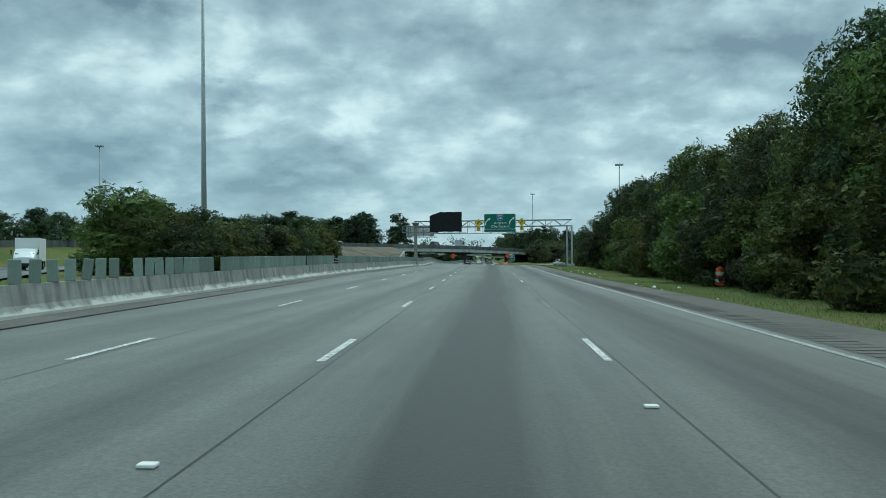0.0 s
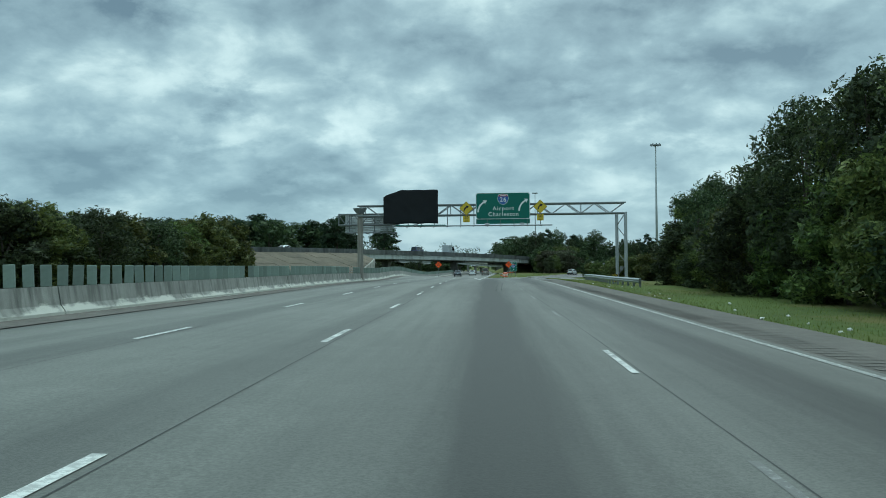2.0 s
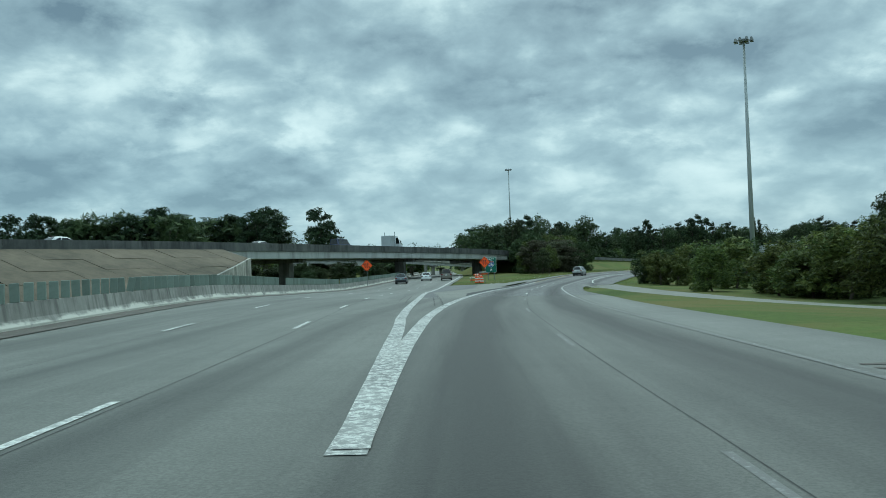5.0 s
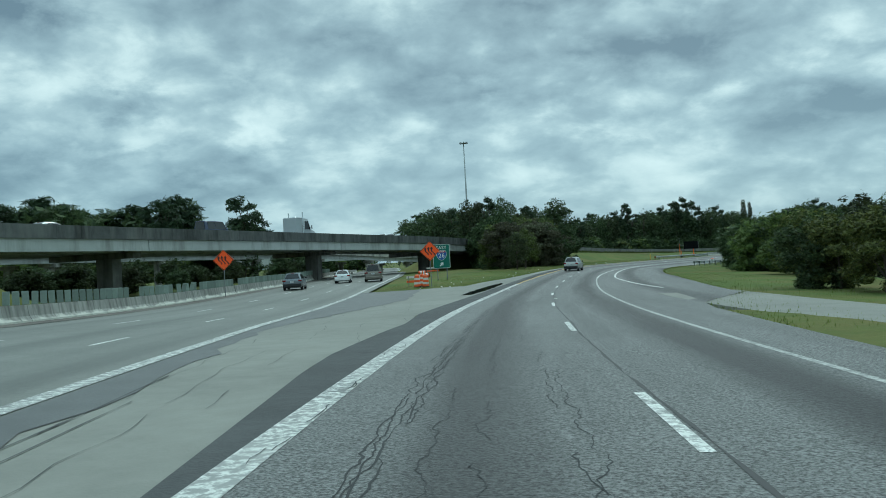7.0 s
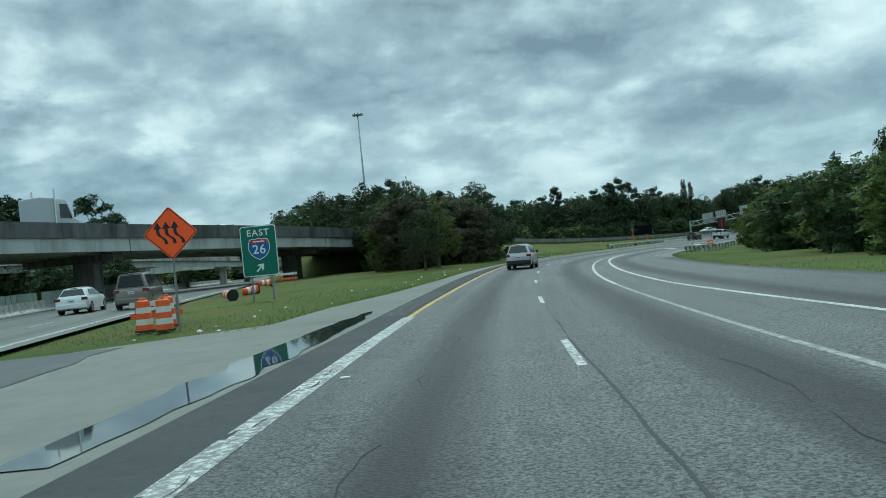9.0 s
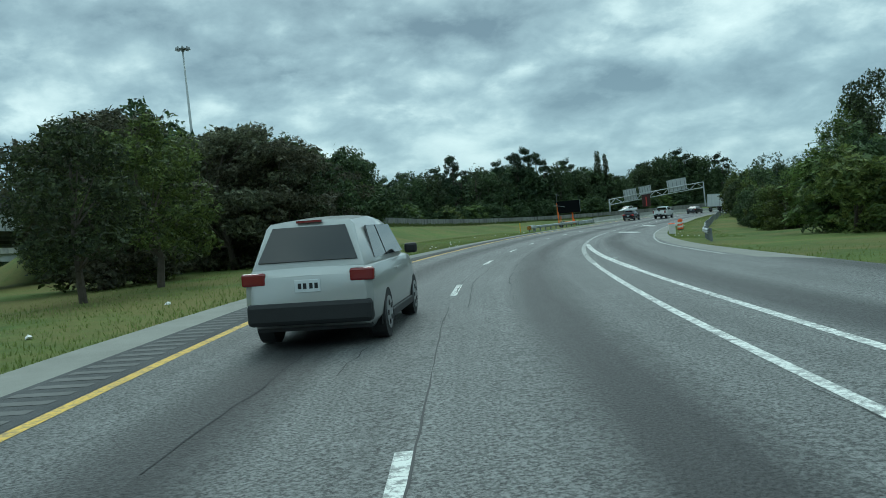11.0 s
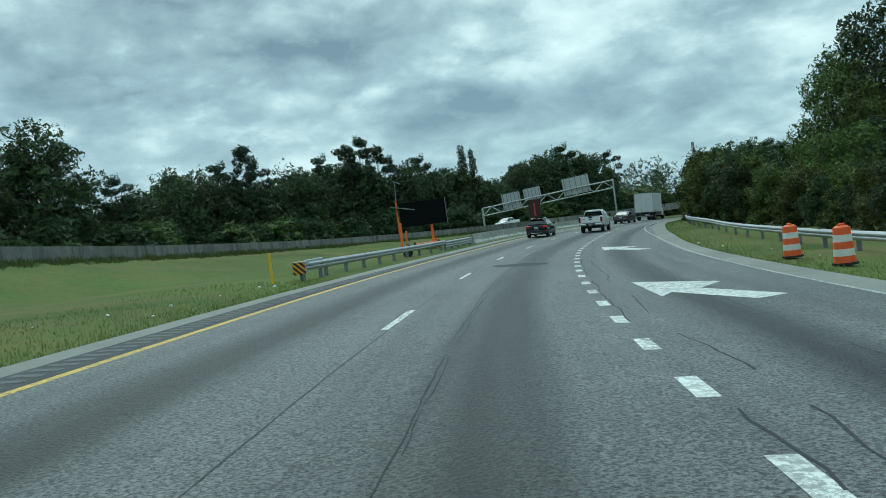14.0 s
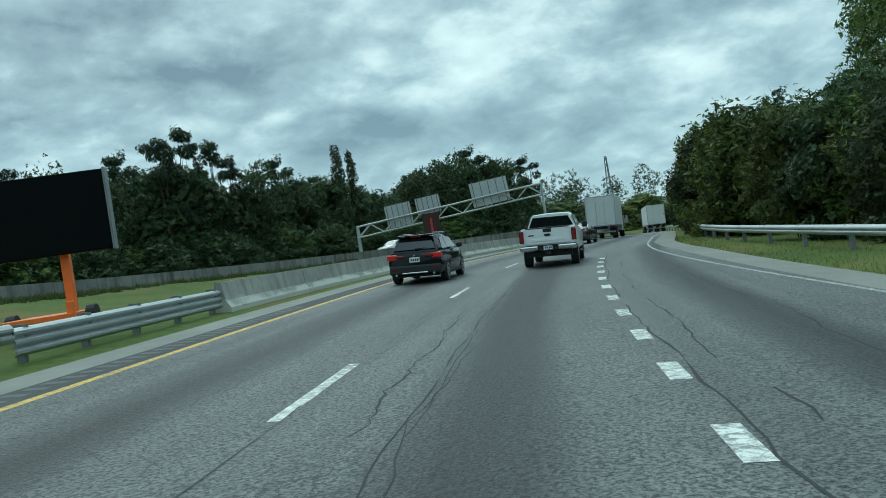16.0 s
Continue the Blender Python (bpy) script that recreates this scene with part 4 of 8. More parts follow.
paddle_bm = box(bmesh.new(), 0, 0, 0.30, 0.30, 0.06, 0.60, bevel=0.02)
paddle_me = mesh_of(paddle_bm, "paddle")
paddle_me.materials.append(M_PADDLE)
screen = thing("glare_screen", label="row of faded green glare paddles, some missing or leaning", category="glare screen")
rnd = random.Random(5)
y, made = 12.5, 0
rest_v, rest_f = [], []
gaps = [(33, 34.2), (51, 52), (60.5, 63), (131, 134.5), (160, 161), (205, 207), (238, 239.5), (262, 263)]
while y < 330:
    y += 0.88
    if any(a < y < b for a, b in gaps) or rnd.random() < 0.03:
        continue
    p = main_place(y, B_OFF - 0.31, 0.8)
    lean = rnd.gauss(0, 1.5) if rnd.random() > 0.04 else rnd.uniform(-25, 25)
    m = Matrix.Translation(Vector(p)) @ pose(0, 0, 0, rnd.gauss(0, 2), lean, 6 + rnd.gauss(0, 6))
    if made < 290:
        ob = new("paddle", paddle_me)
        ob.parent = screen
        ob.matrix_world = m
        made += 1
    else:
        k = len(rest_v)
        for q in ((-0.15, -0.03, 0), (0.15, -0.03, 0), (0.15, 0.03, 0), (-0.15, 0.03, 0), (-0.15, -0.03, 0.6), (0.15, -0.03, 0.6), (0.15, 0.03, 0.6), (-0.15, 0.03, 0.6)):
            rest_v.append(tuple(m @ Vector(q)))
        for q in ((0, 1, 5, 4), (1, 2, 6, 5), (2, 3, 7, 6), (3, 0, 4, 7), (4, 5, 6, 7), (3, 2, 1, 0)):
            rest_f.append(tuple(k + j for j in q))
me = bpy.data.meshes.new("paddle_row")
me.from_pydata(rest_v, [], rest_f)
me.materials.append(M_PADDLE)
far_pad = new("paddle_row", me)
far_pad.parent = screen
tagged(far_pad, kind="stuff")
rail_bm = bmesh.new()
for a, b in ((60.2, 63.3), (130.5, 135)):
    for u in (0.95, 1.2):
        rod(rail_bm, main_place(a, B_OFF - 0.31, u), main_place(b, B_OFF - 0.31, u), 0.025, 6)
part("rail", rail_bm, M_STEELD, screen)


def w_beam():
    """The folded section of a guardrail, seen from its front."""
    return [(0.0, 0.42), (0.035, 0.45), (0.08, 0.50), (0.08, 0.54), (0.03, 0.575), (0.0, 0.585), (0.03, 0.595), (0.08, 0.63), (0.08, 0.67), (0.035, 0.72), (0.0, 0.75), (-0.012, 0.74), (0.02, 0.70), (0.062, 0.66), (0.062, 0.64), (0.0, 0.60), (-0.015, 0.585), (0.0, 0.57), (0.062, 0.53), (0.062, 0.51), (0.02, 0.465), (-0.012, 0.43)]


def thrie_beam():
    """Three folds, as a guardrail has it before a concrete barrier."""
    out, back = [(0.0, 0.22)], []
    for i in range(3):
        z = 0.22 + i * 0.165
        out += [(0.035, z + 0.02), (0.08, z + 0.055), (0.08, z + 0.10), (0.03, z + 0.14), (0.0, z + 0.16)]
    back = [(o - 0.016, u) for o, u in out[::-1]]
    return out + back


def guardrail(pts, side, label, post_step=1.905, section=None):
    """W-beam on steel posts along places on the ground; side: +1 if its face looks right of its run."""
    g = thing("guardrail", label=label, category="guardrail")
    prof = [(o * side, u) for o, u in (section or w_beam())]
    if side < 0:
        prof = prof[::-1]
    sweep("rail", pts, prof, M_STEEL, g)
    seg = np.concatenate([[0], np.cumsum(np.linalg.norm(np.diff(pts[:, :2], axis=0), axis=1))])
    for q in np.arange(0.4, seg[-1], post_step):
        x, yy, z = (np.interp(q, seg, pts[:, k]) for k in range(3))
        i = min(len(pts) - 2, int(np.searchsorted(seg, q)) - 1)
        tx, ty = pts[i + 1, :2] - pts[i, :2]
        n = math.hypot(tx, ty)
        tx, ty = tx / n, ty / n
        bm = bmesh.new()
        a = math.atan2(ty, tx)
        r = Matrix.Rotation(a, 4, "Z")
        ox, oy = x - ty * 0.13 * side, yy + tx * 0.13 * side
        box(bm, ox, oy, z + 0.28, 0.10, 0.15, 0.95, r)
        box(bm, x - ty * 0.03 * side, yy + tx * 0.03 * side, z + 0.58, 0.10, 0.12, 0.33, r)
        part("post", bm, M_STEELD, g)
    return g


s_ = np.arange(371.5, 397.6, 2.0)
guardrail(road(s_, -8.75, -0.08), +1, "galvanised guardrail along the grassy verge", 2.85)
s_ = np.arange(397.5, 405.6, 2.0)
guardrail(road(s_, -8.75, -0.12), +1, "galvanised three-fold guardrail joining the concrete barrier", section=thrie_beam())
s_ = np.append(np.arange(325, 560, 3.0), 560)
GR_R = curve((325, 8.6), (334, 9.2), (347, 10.3), (360, 10.7), (385, 10.6), (408, 9.3), (420, 7.7), (435, 5.6), (450, 4.9), (560, 4.7))
guardrail(road(s_, GR_R(s_), -0.05), -1, "galvanised guardrail beside the grass and trees", 3.81)
s_ = np.arange(113, 164, 3.0)
guardrail(road(s_, np.interp(s_, [113, 124, 164], [10.5, 10.0, 11.4]), -0.2), -1, "galvanised guardrail in front of the gantry leg")
b2 = thing("barrier", label="pale scuffed concrete barrier joining the guardrail", category="barrier", kind="structure")
for s0 in np.arange(405.5, 545, 6.1):
    s_ = np.linspace(s0 + 0.02, s0 + 6.08, 4)
    sweep("section", road(s_, np.full(len(s_), -8.45)), JERSEY, M_BARRIER2, b2, uv=True)

# ---- the flyover ----
flyover = thing("flyover", label="curving concrete flyover with sooty parapet and pale girders", category="bridge", kind="structure")
fk = np.arange(0, FS[-1] - 1, 3.0)


def fly_sweep(name, ks, prof, mat, e=0.0):
    return sweep(name, fly(ks, e), prof, mat, flyover)


fly_sweep("deck_slab", fk, [(0.0, 0.0), (0.0, -0.29), (-DECK_W, -0.29), (-DECK_W, 0.0)], M_CONC)
for k0 in np.arange(0, FS[-1] - 10, 9.0):
    ks = np.linspace(k0 + 0.015, k0 + 8.985, 4)
    bridge = K_ABUT1 - 3 < k0 + 4.5 < K_ABUT2 + 3
    # past the second abutment the parapet takes the darkened pier concrete
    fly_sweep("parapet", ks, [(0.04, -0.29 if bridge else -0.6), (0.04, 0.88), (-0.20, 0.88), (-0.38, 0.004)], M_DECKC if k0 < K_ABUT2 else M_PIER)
for k0 in np.arange(0, FS[-1] - 10, 18.0):
    ks = np.linspace(k0, k0 + 18, 5)
    fly_sweep("far_parapet", ks, [(0.38, 0.004), (0.20, 0.82), (-0.04, 0.82), (-0.04, -0.6)], M_DECKC, -DECK_W)
K_PIERS = [float(np.interp(y, FP[:, 1], FS)) for y in (270.0, 304.5, 328.0)]
span_k = [K_ABUT1, *K_PIERS, K_ABUT2]
for a, b in zip(span_k[:-1], span_k[1:]):
    ks = np.linspace(a + 0.06, b - 0.06, 10)
    for e in (-0.15, -3.3, -6.5, -9.7, -12.6):
        fly_sweep("girder", ks, [(0.0, -0.30), (0.0, -1.40), (-0.35, -1.40), (-0.35, -0.30)], M_GIRDER, e)
for k in K_PIERS:
    for e in (-5.2,):
        p = fly(k, e)
        bm = bmesh.new()
        box(bm, p[0], p[1], (p[2] - 2.0 - 3.9) / 2, 2.0, 1.4, p[2] - 2.0 + 3.9, Matrix.Rotation(-0.35, 4, "Z"), bevel=0.08)
        # colour already carries the shade under the deck
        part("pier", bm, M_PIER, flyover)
    c0, c1 = fly(k, -1.6), fly(k, -12.4)
    bm = bmesh.new()
    mid = (c0 + c1) / 2
    ang = math.atan2(c1[1] - c0[1], c1[0] - c0[0])
    box(bm, mid[0], mid[1], mid[2] - 1.71, float(np.linalg.norm(c1 - c0)), 1.2, 0.6, Matrix.Rotation(ang, 4, "Z"), bevel=0.05)
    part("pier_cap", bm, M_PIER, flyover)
for k in (K_ABUT1, K_ABUT2):
    sgn = -1 if k == K_ABUT1 else 1
    c0, c1 = fly(k + sgn * 0.6, 4.5 if sgn < 0 else 0.05), fly(k + sgn * 0.6, -13.0)
    mid = (c0 + c1) / 2
    ang = math.atan2(c1[1] - c0[1], c1[0] - c0[0])
    bm = bmesh.new()
    box(bm, mid[0], mid[1], mid[2] - 1.45 - 2.4, float(np.linalg.norm(c1 - c0)), 1.1, 4.8, Matrix.Rotation(ang, 4, "Z"))
    part("abutment", bm, M_WALLC, flyover)
# wing wall beside the abutment, parallel to the through road: its top follows the paved slope down
def slope_z(k, e):
    return float(fly(k, e)[2]) - 0.12 - (e - 0.6) * 0.345


def wall_e(k):
    """Where the wing wall stands off the flyover's edge."""
    return 4.6 + 0.42 * max(0.0, K_ABUT1 - k)


wk = np.linspace(K_ABUT1 - 33, K_ABUT1, 12)
wv, wf = [], []
for k in wk:
    e = wall_e(k)
    p, q = fly(k, e), fly(k, e - 0.4)
    top = slope_z(k, e) + 0.1
    for xx, zz in ((p, -4.2), (p, top), (q, top), (q, -4.2)):
        wv.append((xx[0], xx[1], zz))
for i in range(len(wk) - 1):
    for j in range(4):
        wf.append((i * 4 + j, i * 4 + (j + 1) % 4, (i + 1) * 4 + (j + 1) % 4, (i + 1) * 4 + j))
wf += [(0, 1, 2, 3)[::-1], tuple(len(wv) - 4 + j for j in range(4))]
me = bpy.data.meshes.new("wing_wall")
me.from_pydata(wv, [], wf)
me.materials.append(M_WALLC)
wing = new("wing_wall", me)
wing.parent = flyover
# slope paving on the bank beside the bridge: slabs with sunk joints, cut off along the wing wall
for i, k0 in enumerate(np.arange(K_ABUT1 - 66.4, K_ABUT1 - 1, 4.4)):
    k1 = min(k0 + 4.36, K_ABUT1 - 0.4)
    for j in range(5):
        e0, e1 = 0.6 + j * 3.4, 0.6 + j * 3.4 + 3.36
        ends = [(k, min(e, wall_e(k) - 0.42)) for k, e in ((k0, e0), (k1, e0), (k1, e1), (k0, e1))]
        if ends[3][1] - ends[0][1] < 0.15:
            continue
        if ends[2][1] <= ends[1][1] + 0.02:
            ends = [ends[0], (k1, ends[1][1]), ends[3]]
        sag = 0.03 * math.sin(i * 2.7 + j * 1.9)
        bm = bmesh.new()
        vt = [bm.verts.new((*fly(k, e)[:2], slope_z(k, e) + sag)) for k, e in ends]
        vb = [bm.verts.new((v.co.x, v.co.y, v.co.z - 0.25)) for v in vt]
        bm.faces.new(vt)
        for a in range(len(vt)):
            b = (a + 1) % len(vt)
            bm.faces.new((vt[a], vb[a], vb[b], vt[b]))
        bmesh.ops.recalc_face_normals(bm, faces=bm.faces)
        part("slab", bm, M_SLOPE, flyover)

# the second bridge behind
bridge_2 = thing("bridge", label="pale concrete bridge behind the flyover on slim piers", category="bridge", kind="structure")


def second(k, e, up=0.0):
    return fly(k, e - 26.0, up - 0.75)


k2 = np.linspace(K_ABUT1 - 45, K_ABUT2 + 25, 30)
sweep("deck", second(k2, 0), [(0, 0.9), (0, -0.1), (-10, -0.1), (-10, 0.9), (-9.7, 0.9), (-9.7, 0.1), (-0.3, 0.1), (-0.3, 0.9)], M_WALLC, bridge_2)
sweep("girder", second(k2, -0.4), [(0, -0.12), (0, -0.85), (-0.4, -0.85), (-0.4, -0.12)], M_GIRDER, bridge_2)
for k in np.arange(K_ABUT1 - 30, K_ABUT2 + 20, 17.0):
    for e in (-1.5, -8.5):
        p = second(k, e)
        bm = box(bmesh.new(), p[0], p[1], (p[2] - 0.9 - 3.8) / 2, 0.95, 0.95, p[2] - 0.9 + 3.8, bevel=0.06)
        box(bm, p[0], p[1], p[2] - 1.1, 2.2, 1.3, 0.5)
        part("pier", bm, M_WALLC, bridge_2)
bridge_3 = thing("bridge", label="low pale bridge far along the through road", category="bridge", kind="structure")
sweep("deck", np.array([(-60, 455, 1.4), (-10, 462, 1.2), (30, 468, 0.9)]), [(0, 0.8), (0, -0.9), (-9, -0.9), (-9, 0.8)], M_GIRDER, bridge_3)
for x in (-38, -14, 8):
    part("pier", box(bmesh.new(), x, 463, -1.6, 1.2, 1.2, 4.4), M_WALLC, bridge_3)
bridge_4 = thing("bridge", label="small pale overbridge far ahead above the lorries", category="bridge", kind="structure")
sweep("deck", np.array([(219, 503, -4.3), (228, 493, -4.7), (250, 473, -5.4)]), [(0, 0.7), (0, -0.7), (-9, -0.7), (-9, 0.7)], M_PIER, bridge_4)
for x, yy in ((226, 503), (240, 490)):
    part("pier", box(bmesh.new(), x, yy, -7.4, 1.2, 1.2, 4.6), M_WALLC, bridge_4)


# ---- signs ----
def upright(x, y, z, turn=0.0):
    """A sign's frame: x to the right, y up, z towards the oncoming driver."""
    return Matrix.Translation((x, y, z)) @ Matrix.Rotation(radians(turn), 4, "Z") @ Matrix.Rotation(radians(90), 4, "X")


def plate(name, pts, mat, parent, z=0.0, depth=0.02, label=""):
    return part(name, poly_prism(bmesh.new(), pts, Matrix.Translation((0, 0, z)), depth), mat, parent, label)


def rounded(w, h, r, n=4):
    out = []
    for cx_, cy_, a0 in ((w / 2 - r, h / 2 - r, 0), (-w / 2 + r, h / 2 - r, 90), (-w / 2 + r, -h / 2 + r, 180), (w / 2 - r, -h / 2 + r, 270)):
        for i in range(n + 1):
            a = radians(a0 + 90 * i / n)
            out.append((cx_ + r * math.cos(a), cy_ + r * math.sin(a)))
    return out


def shift(pts, dx, dy, k=1.0, turn=0.0):
    c, s = math.cos(radians(turn)), math.sin(radians(turn))
    return [(dx + k * (x * c - y * s), dy + k * (x * s + y * c)) for x, y in pts]


def words(text, size, x, y, mat, parent, z=0.012, name="lettering", space=1.1):
    cu = bpy.data.curves.new(name, "FONT")
    cu.body, cu.size, cu.align_x, cu.align_y = text, size, "CENTER", "CENTER"
    cu.space_character = space
    cu.extrude = 0.004
    cu.offset = size * 0.012
    tmp = new("tmp_text", cu)
    me = bpy.data.meshes.new_from_object(tmp.evaluated_get(bpy.context.evaluated_depsgraph_get()))
    bpy.data.objects.remove(tmp)
    me.materials.clear()
    me.materials.append(mat)
    ob = new(name, me)
    ob.parent = parent
    ob.location = (x, y, z)
    return ob


def bent_arrow(h, w, lean, mat, parent, x, y, z=0.014):
    """An arrow that rises and bends to the right."""
    bm = bmesh.new()
    left, right = [], []
    for i in range(11):
        a = radians(180 - 62 * i / 10)
        r = h * 1.02
        cx_, cy_ = x + h * 0.92, y
        left.append((cx_ + (r + w / 2) * math.cos(a), cy_ + (r + w / 2) * math.sin(a)))
        right.append((cx_ + (r - w / 2) * math.cos(a), cy_ + (r - w / 2) * math.sin(a)))
    for i in range(10):
        vs = [bm.verts.new((*p, z)) for p in (left[i], right[i], right[i + 1], left[i + 1])]
        bm.faces.new(vs)
    tip_a = radians(180 - 62)
    c = ((left[10][0] + right[10][0]) / 2, (left[10][1] + right[10][1]) / 2)
    d = (math.sin(tip_a), -math.cos(tip_a))
    n = (-d[1], d[0])
    hw = w * 1.35
    tri = [(c[0] + n[0] * hw, c[1] + n[1] * hw), (c[0] - n[0] * hw, c[1] - n[1] * hw), (c[0] + d[0] * w * 2.0, c[1] + d[1] * w * 2.0)]
    bm.faces.new([bm.verts.new((*p, z)) for p in tri])
    bmesh.ops.recalc_face_normals(bm, faces=bm.faces)
    for f in bm.faces:
        if f.normal.z < 0:
            f.normal_flip()
    return part("arrow", bm, mat, parent)


def shield_pts(w):
    h = w * 1.0
    half = [(0, 0.5 * h), (0.14 * w, 0.44 * h), (0.30 * w, 0.46 * h), (0.42 * w, 0.42 * h), (0.49 * w, 0.22 * h), (0.50 * w, 0.02 * h), (0.44 * w, -0.18 * h), (0.30 * w, -0.36 * h), (0.12 * w, -0.47 * h), (0, -0.52 * h)]
    return half[::-1] + [(-x, y) for x, y in half[1:-1]]


def shield(w, x, y, parent):
    plate("shield_border", shift(shield_pts(w * 1.07), x, y), M_WSIGN, parent, 0.008, 0.006)
    plate("shield_field", shift(shield_pts(w), x, y), M_BLUE, parent, 0.013, 0.005)
    top = [(-0.40, 0.42), (-0.46, 0.27), (0.46, 0.27), (0.40, 0.42), (0.30, 0.455), (0.14, 0.43), (0, 0.49), (-0.14, 0.43), (-0.30, 0.455)]
    plate("shield_band", shift(top, x, y, w), M_RED, parent, 0.018, 0.005)
    plate("bar", shift(rounded(0.55, 0.06, 0.01), x, y + 0.345 * w, w), M_WSIGN, parent, 0.021, 0.003)
    words("26", w * 0.62, x, y - 0.06 * w, M_WSIGN, parent, 0.019)


def diamond(size, mat, parent, x=0.0, y=0.0, z=0.0):
    h = size / math.sqrt(2)
    r = shift(rounded(size, size, size * 0.06), x, y, 1.0, 45)
    plate("panel", r, mat, parent, z, 0.02)
    outer = shift(rounded(size * 0.955, size * 0.955, size * 0.05), x, y, 1.0, 45)
    inner = shift(rounded(size * 0.915, size * 0.915, size * 0.045), x, y, 1.0, 45)
    bm = bmesh.new()
    vo = [bm.verts.new((*p, z + 0.004)) for p in outer]
    vi = [bm.verts.new((*p, z + 0.004)) for p in inner]
    for i in range(len(vo)):
        j = (i + 1) % len(vo)
        bm.faces.new((vo[i], vo[j], vi[j], vi[i]))
    part("border", bm, M_BLACK, parent)


# the overhead gantry
gantry = thing("sign_gantry", label="grey tubular steel truss gantry over the carriageway", category="gantry")
part("column", rod(bmesh.new(), (-14.2, 138.4, -1.6), (-14.2, 138.4, 5.6), 0.31, 20, 0.27), M_COLUMN, gantry, "weathered brownish grey round column", smooth=False)
part("column_head", rod(bmesh.new(), (-14.2, 138.4, 5.1), (-14.2, 138.4, 5.75), 0.3, 4, 0.75), M_STEELD, gantry)
ch = [(138.05, 5.95), (138.05, 4.92), (139.15, 5.95), (139.15, 4.92)]
for yy, zz in ch:
    part("chord", rod(bmesh.new(), (-14.4, yy, zz), (12.3, yy, zz), 0.085, 10), M_STEELD, gantry)
xs_ = np.linspace(-13.6, 12.2, 19)
for i in range(18):
    a, b = xs_[i], xs_[i + 1]
    for yy in (138.05, 139.15):
        z0, z1 = (4.92, 5.95) if i % 2 else (5.95, 4.92)
        part("brace", rod(bmesh.new(), (a, yy, z0), (b, yy, z1), 0.045, 6), M_STEELD, gantry)
    for zz in (4.92, 5.95):
        part("brace", rod(bmesh.new(), (a, 138.05, zz), (a, 139.15, zz), 0.04, 6), M_STEELD, gantry)
    if i % 3 == 0:
        part("upright", rod(bmesh.new(), (a, 138.05, 4.92), (a, 138.05, 5.95), 0.05, 6), M_STEELD, gantry)
for yy, xx in ((138.05, 12.25), (139.15, 11.55)):
    part("leg", rod(bmesh.new(), (xx, yy, -1.9), (xx, yy, 5.0), 0.16, 12), M_STEEL, gantry)
part("footing", box(bmesh.new(), 11.9, 138.6, -1.75, 1.6, 2.0, 0.5, bevel=0.03), M_WALLC, gantry)
for i in range(5):
    z0 = -1.3 + i * 1.25
    a, b = ((12.25, 138.05), (11.55, 139.15)) if i % 2 else ((11.55, 139.15), (12.25, 138.05))
    part("brace", rod(bmesh.new(), (*a, z0), (*b, z0 + 1.2), 0.045, 6), M_STEELD, gantry)
part("cabinet", box(bmesh.new(), 11.75, 137.85, -0.55, 0.22, 0.16, 0.42, bevel=0.01), M_STEELD, gantry)
# light walkway with brackets
for yy in (136.9, 137.2):
    part("walkway_rail", rod(bmesh.new(), (-11.2, yy, 3.80), (5.0, yy, 3.76), 0.05, 8), M_STEELD, gantry)
for x in np.arange(-10.6, 4.9, 1.32):
    part("bracket", rod(bmesh.new(), (x, 136.75, 3.66), (x, 138.0, 3.9), 0.045, 6), M_STEELD, gantry)
    part("hanger", rod(bmesh.new(), (x, 138.0, 3.75), (x, 138.0, 5.98), 0.05, 6), M_STEELD, gantry)
for x in (-8.4, -1.35, 2.05):
    part("sign_lamp", box(bmesh.new(), x, 136.85, 3.92, 0.42, 0.26, 0.16, bevel=0.03), M_STEEL, gantry)
part("edge_sign", box(bmesh.new(), -7.95, 137.35, 3.84, 4.9, 0.9, 0.16), M_GREEN, gantry, "green sign seen edge-on")
# the cantilever for the other direction
for yy, zz in ((140.0, 5.2), (140.0, 4.1), (139.3, 5.2), (139.3, 4.1)):
    part("arm", rod(bmesh.new(), (-16.6, yy, zz), (-10.4, yy, zz), 0.075, 8), M_STEELD, gantry)
for i, x in enumerate(np.linspace(-16.6, -11, 8)):
    z0, z1 = (4.1, 5.2) if i % 2 else (5.2, 4.1)
    part("brace", rod(bmesh.new(), (x, 139.3, z0), (x + 0.8, 139.3, z1), 0.04, 6), M_STEELD, gantry)
for x in (-16.55, -15.2):
    part("upright", rod(bmesh.new(), (x, 139.3, 4.1), (x, 139.3, 5.2), 0.05, 6), M_STEELD, gantry)
back = thing("overhead_sign", label="bare ribbed aluminium back of a sign facing away", category="sign")
for i in range(10):
    z0 = 3.45 + i * 0.19
    part("rib", box(bmesh.new(), -13.6, 140.25, z0 + 0.09, 4.9, 0.05, 0.16, bevel=0.02), M_ALU, back)
for x in (-15.6, -14.3, -13.0, -11.7):
    part("stringer", box(bmesh.new(), x, 140.15, 4.25, 0.08, 0.1, 2.1), M_STEELD, back)
for zz in (3.28,):
    part("lamp_rail", rod(bmesh.new(), (-15.95, 139.6, zz + 0.05), (-10.6, 139.6, zz), 0.07, 8), M_STEELD, back)
for x in (-15.2, -13.6, -12.2, -11.0):
    part("bracket", box(bmesh.new(), x, 139.2, 3.22, 0.14, 1.0, 0.1), M_STEELD, back)

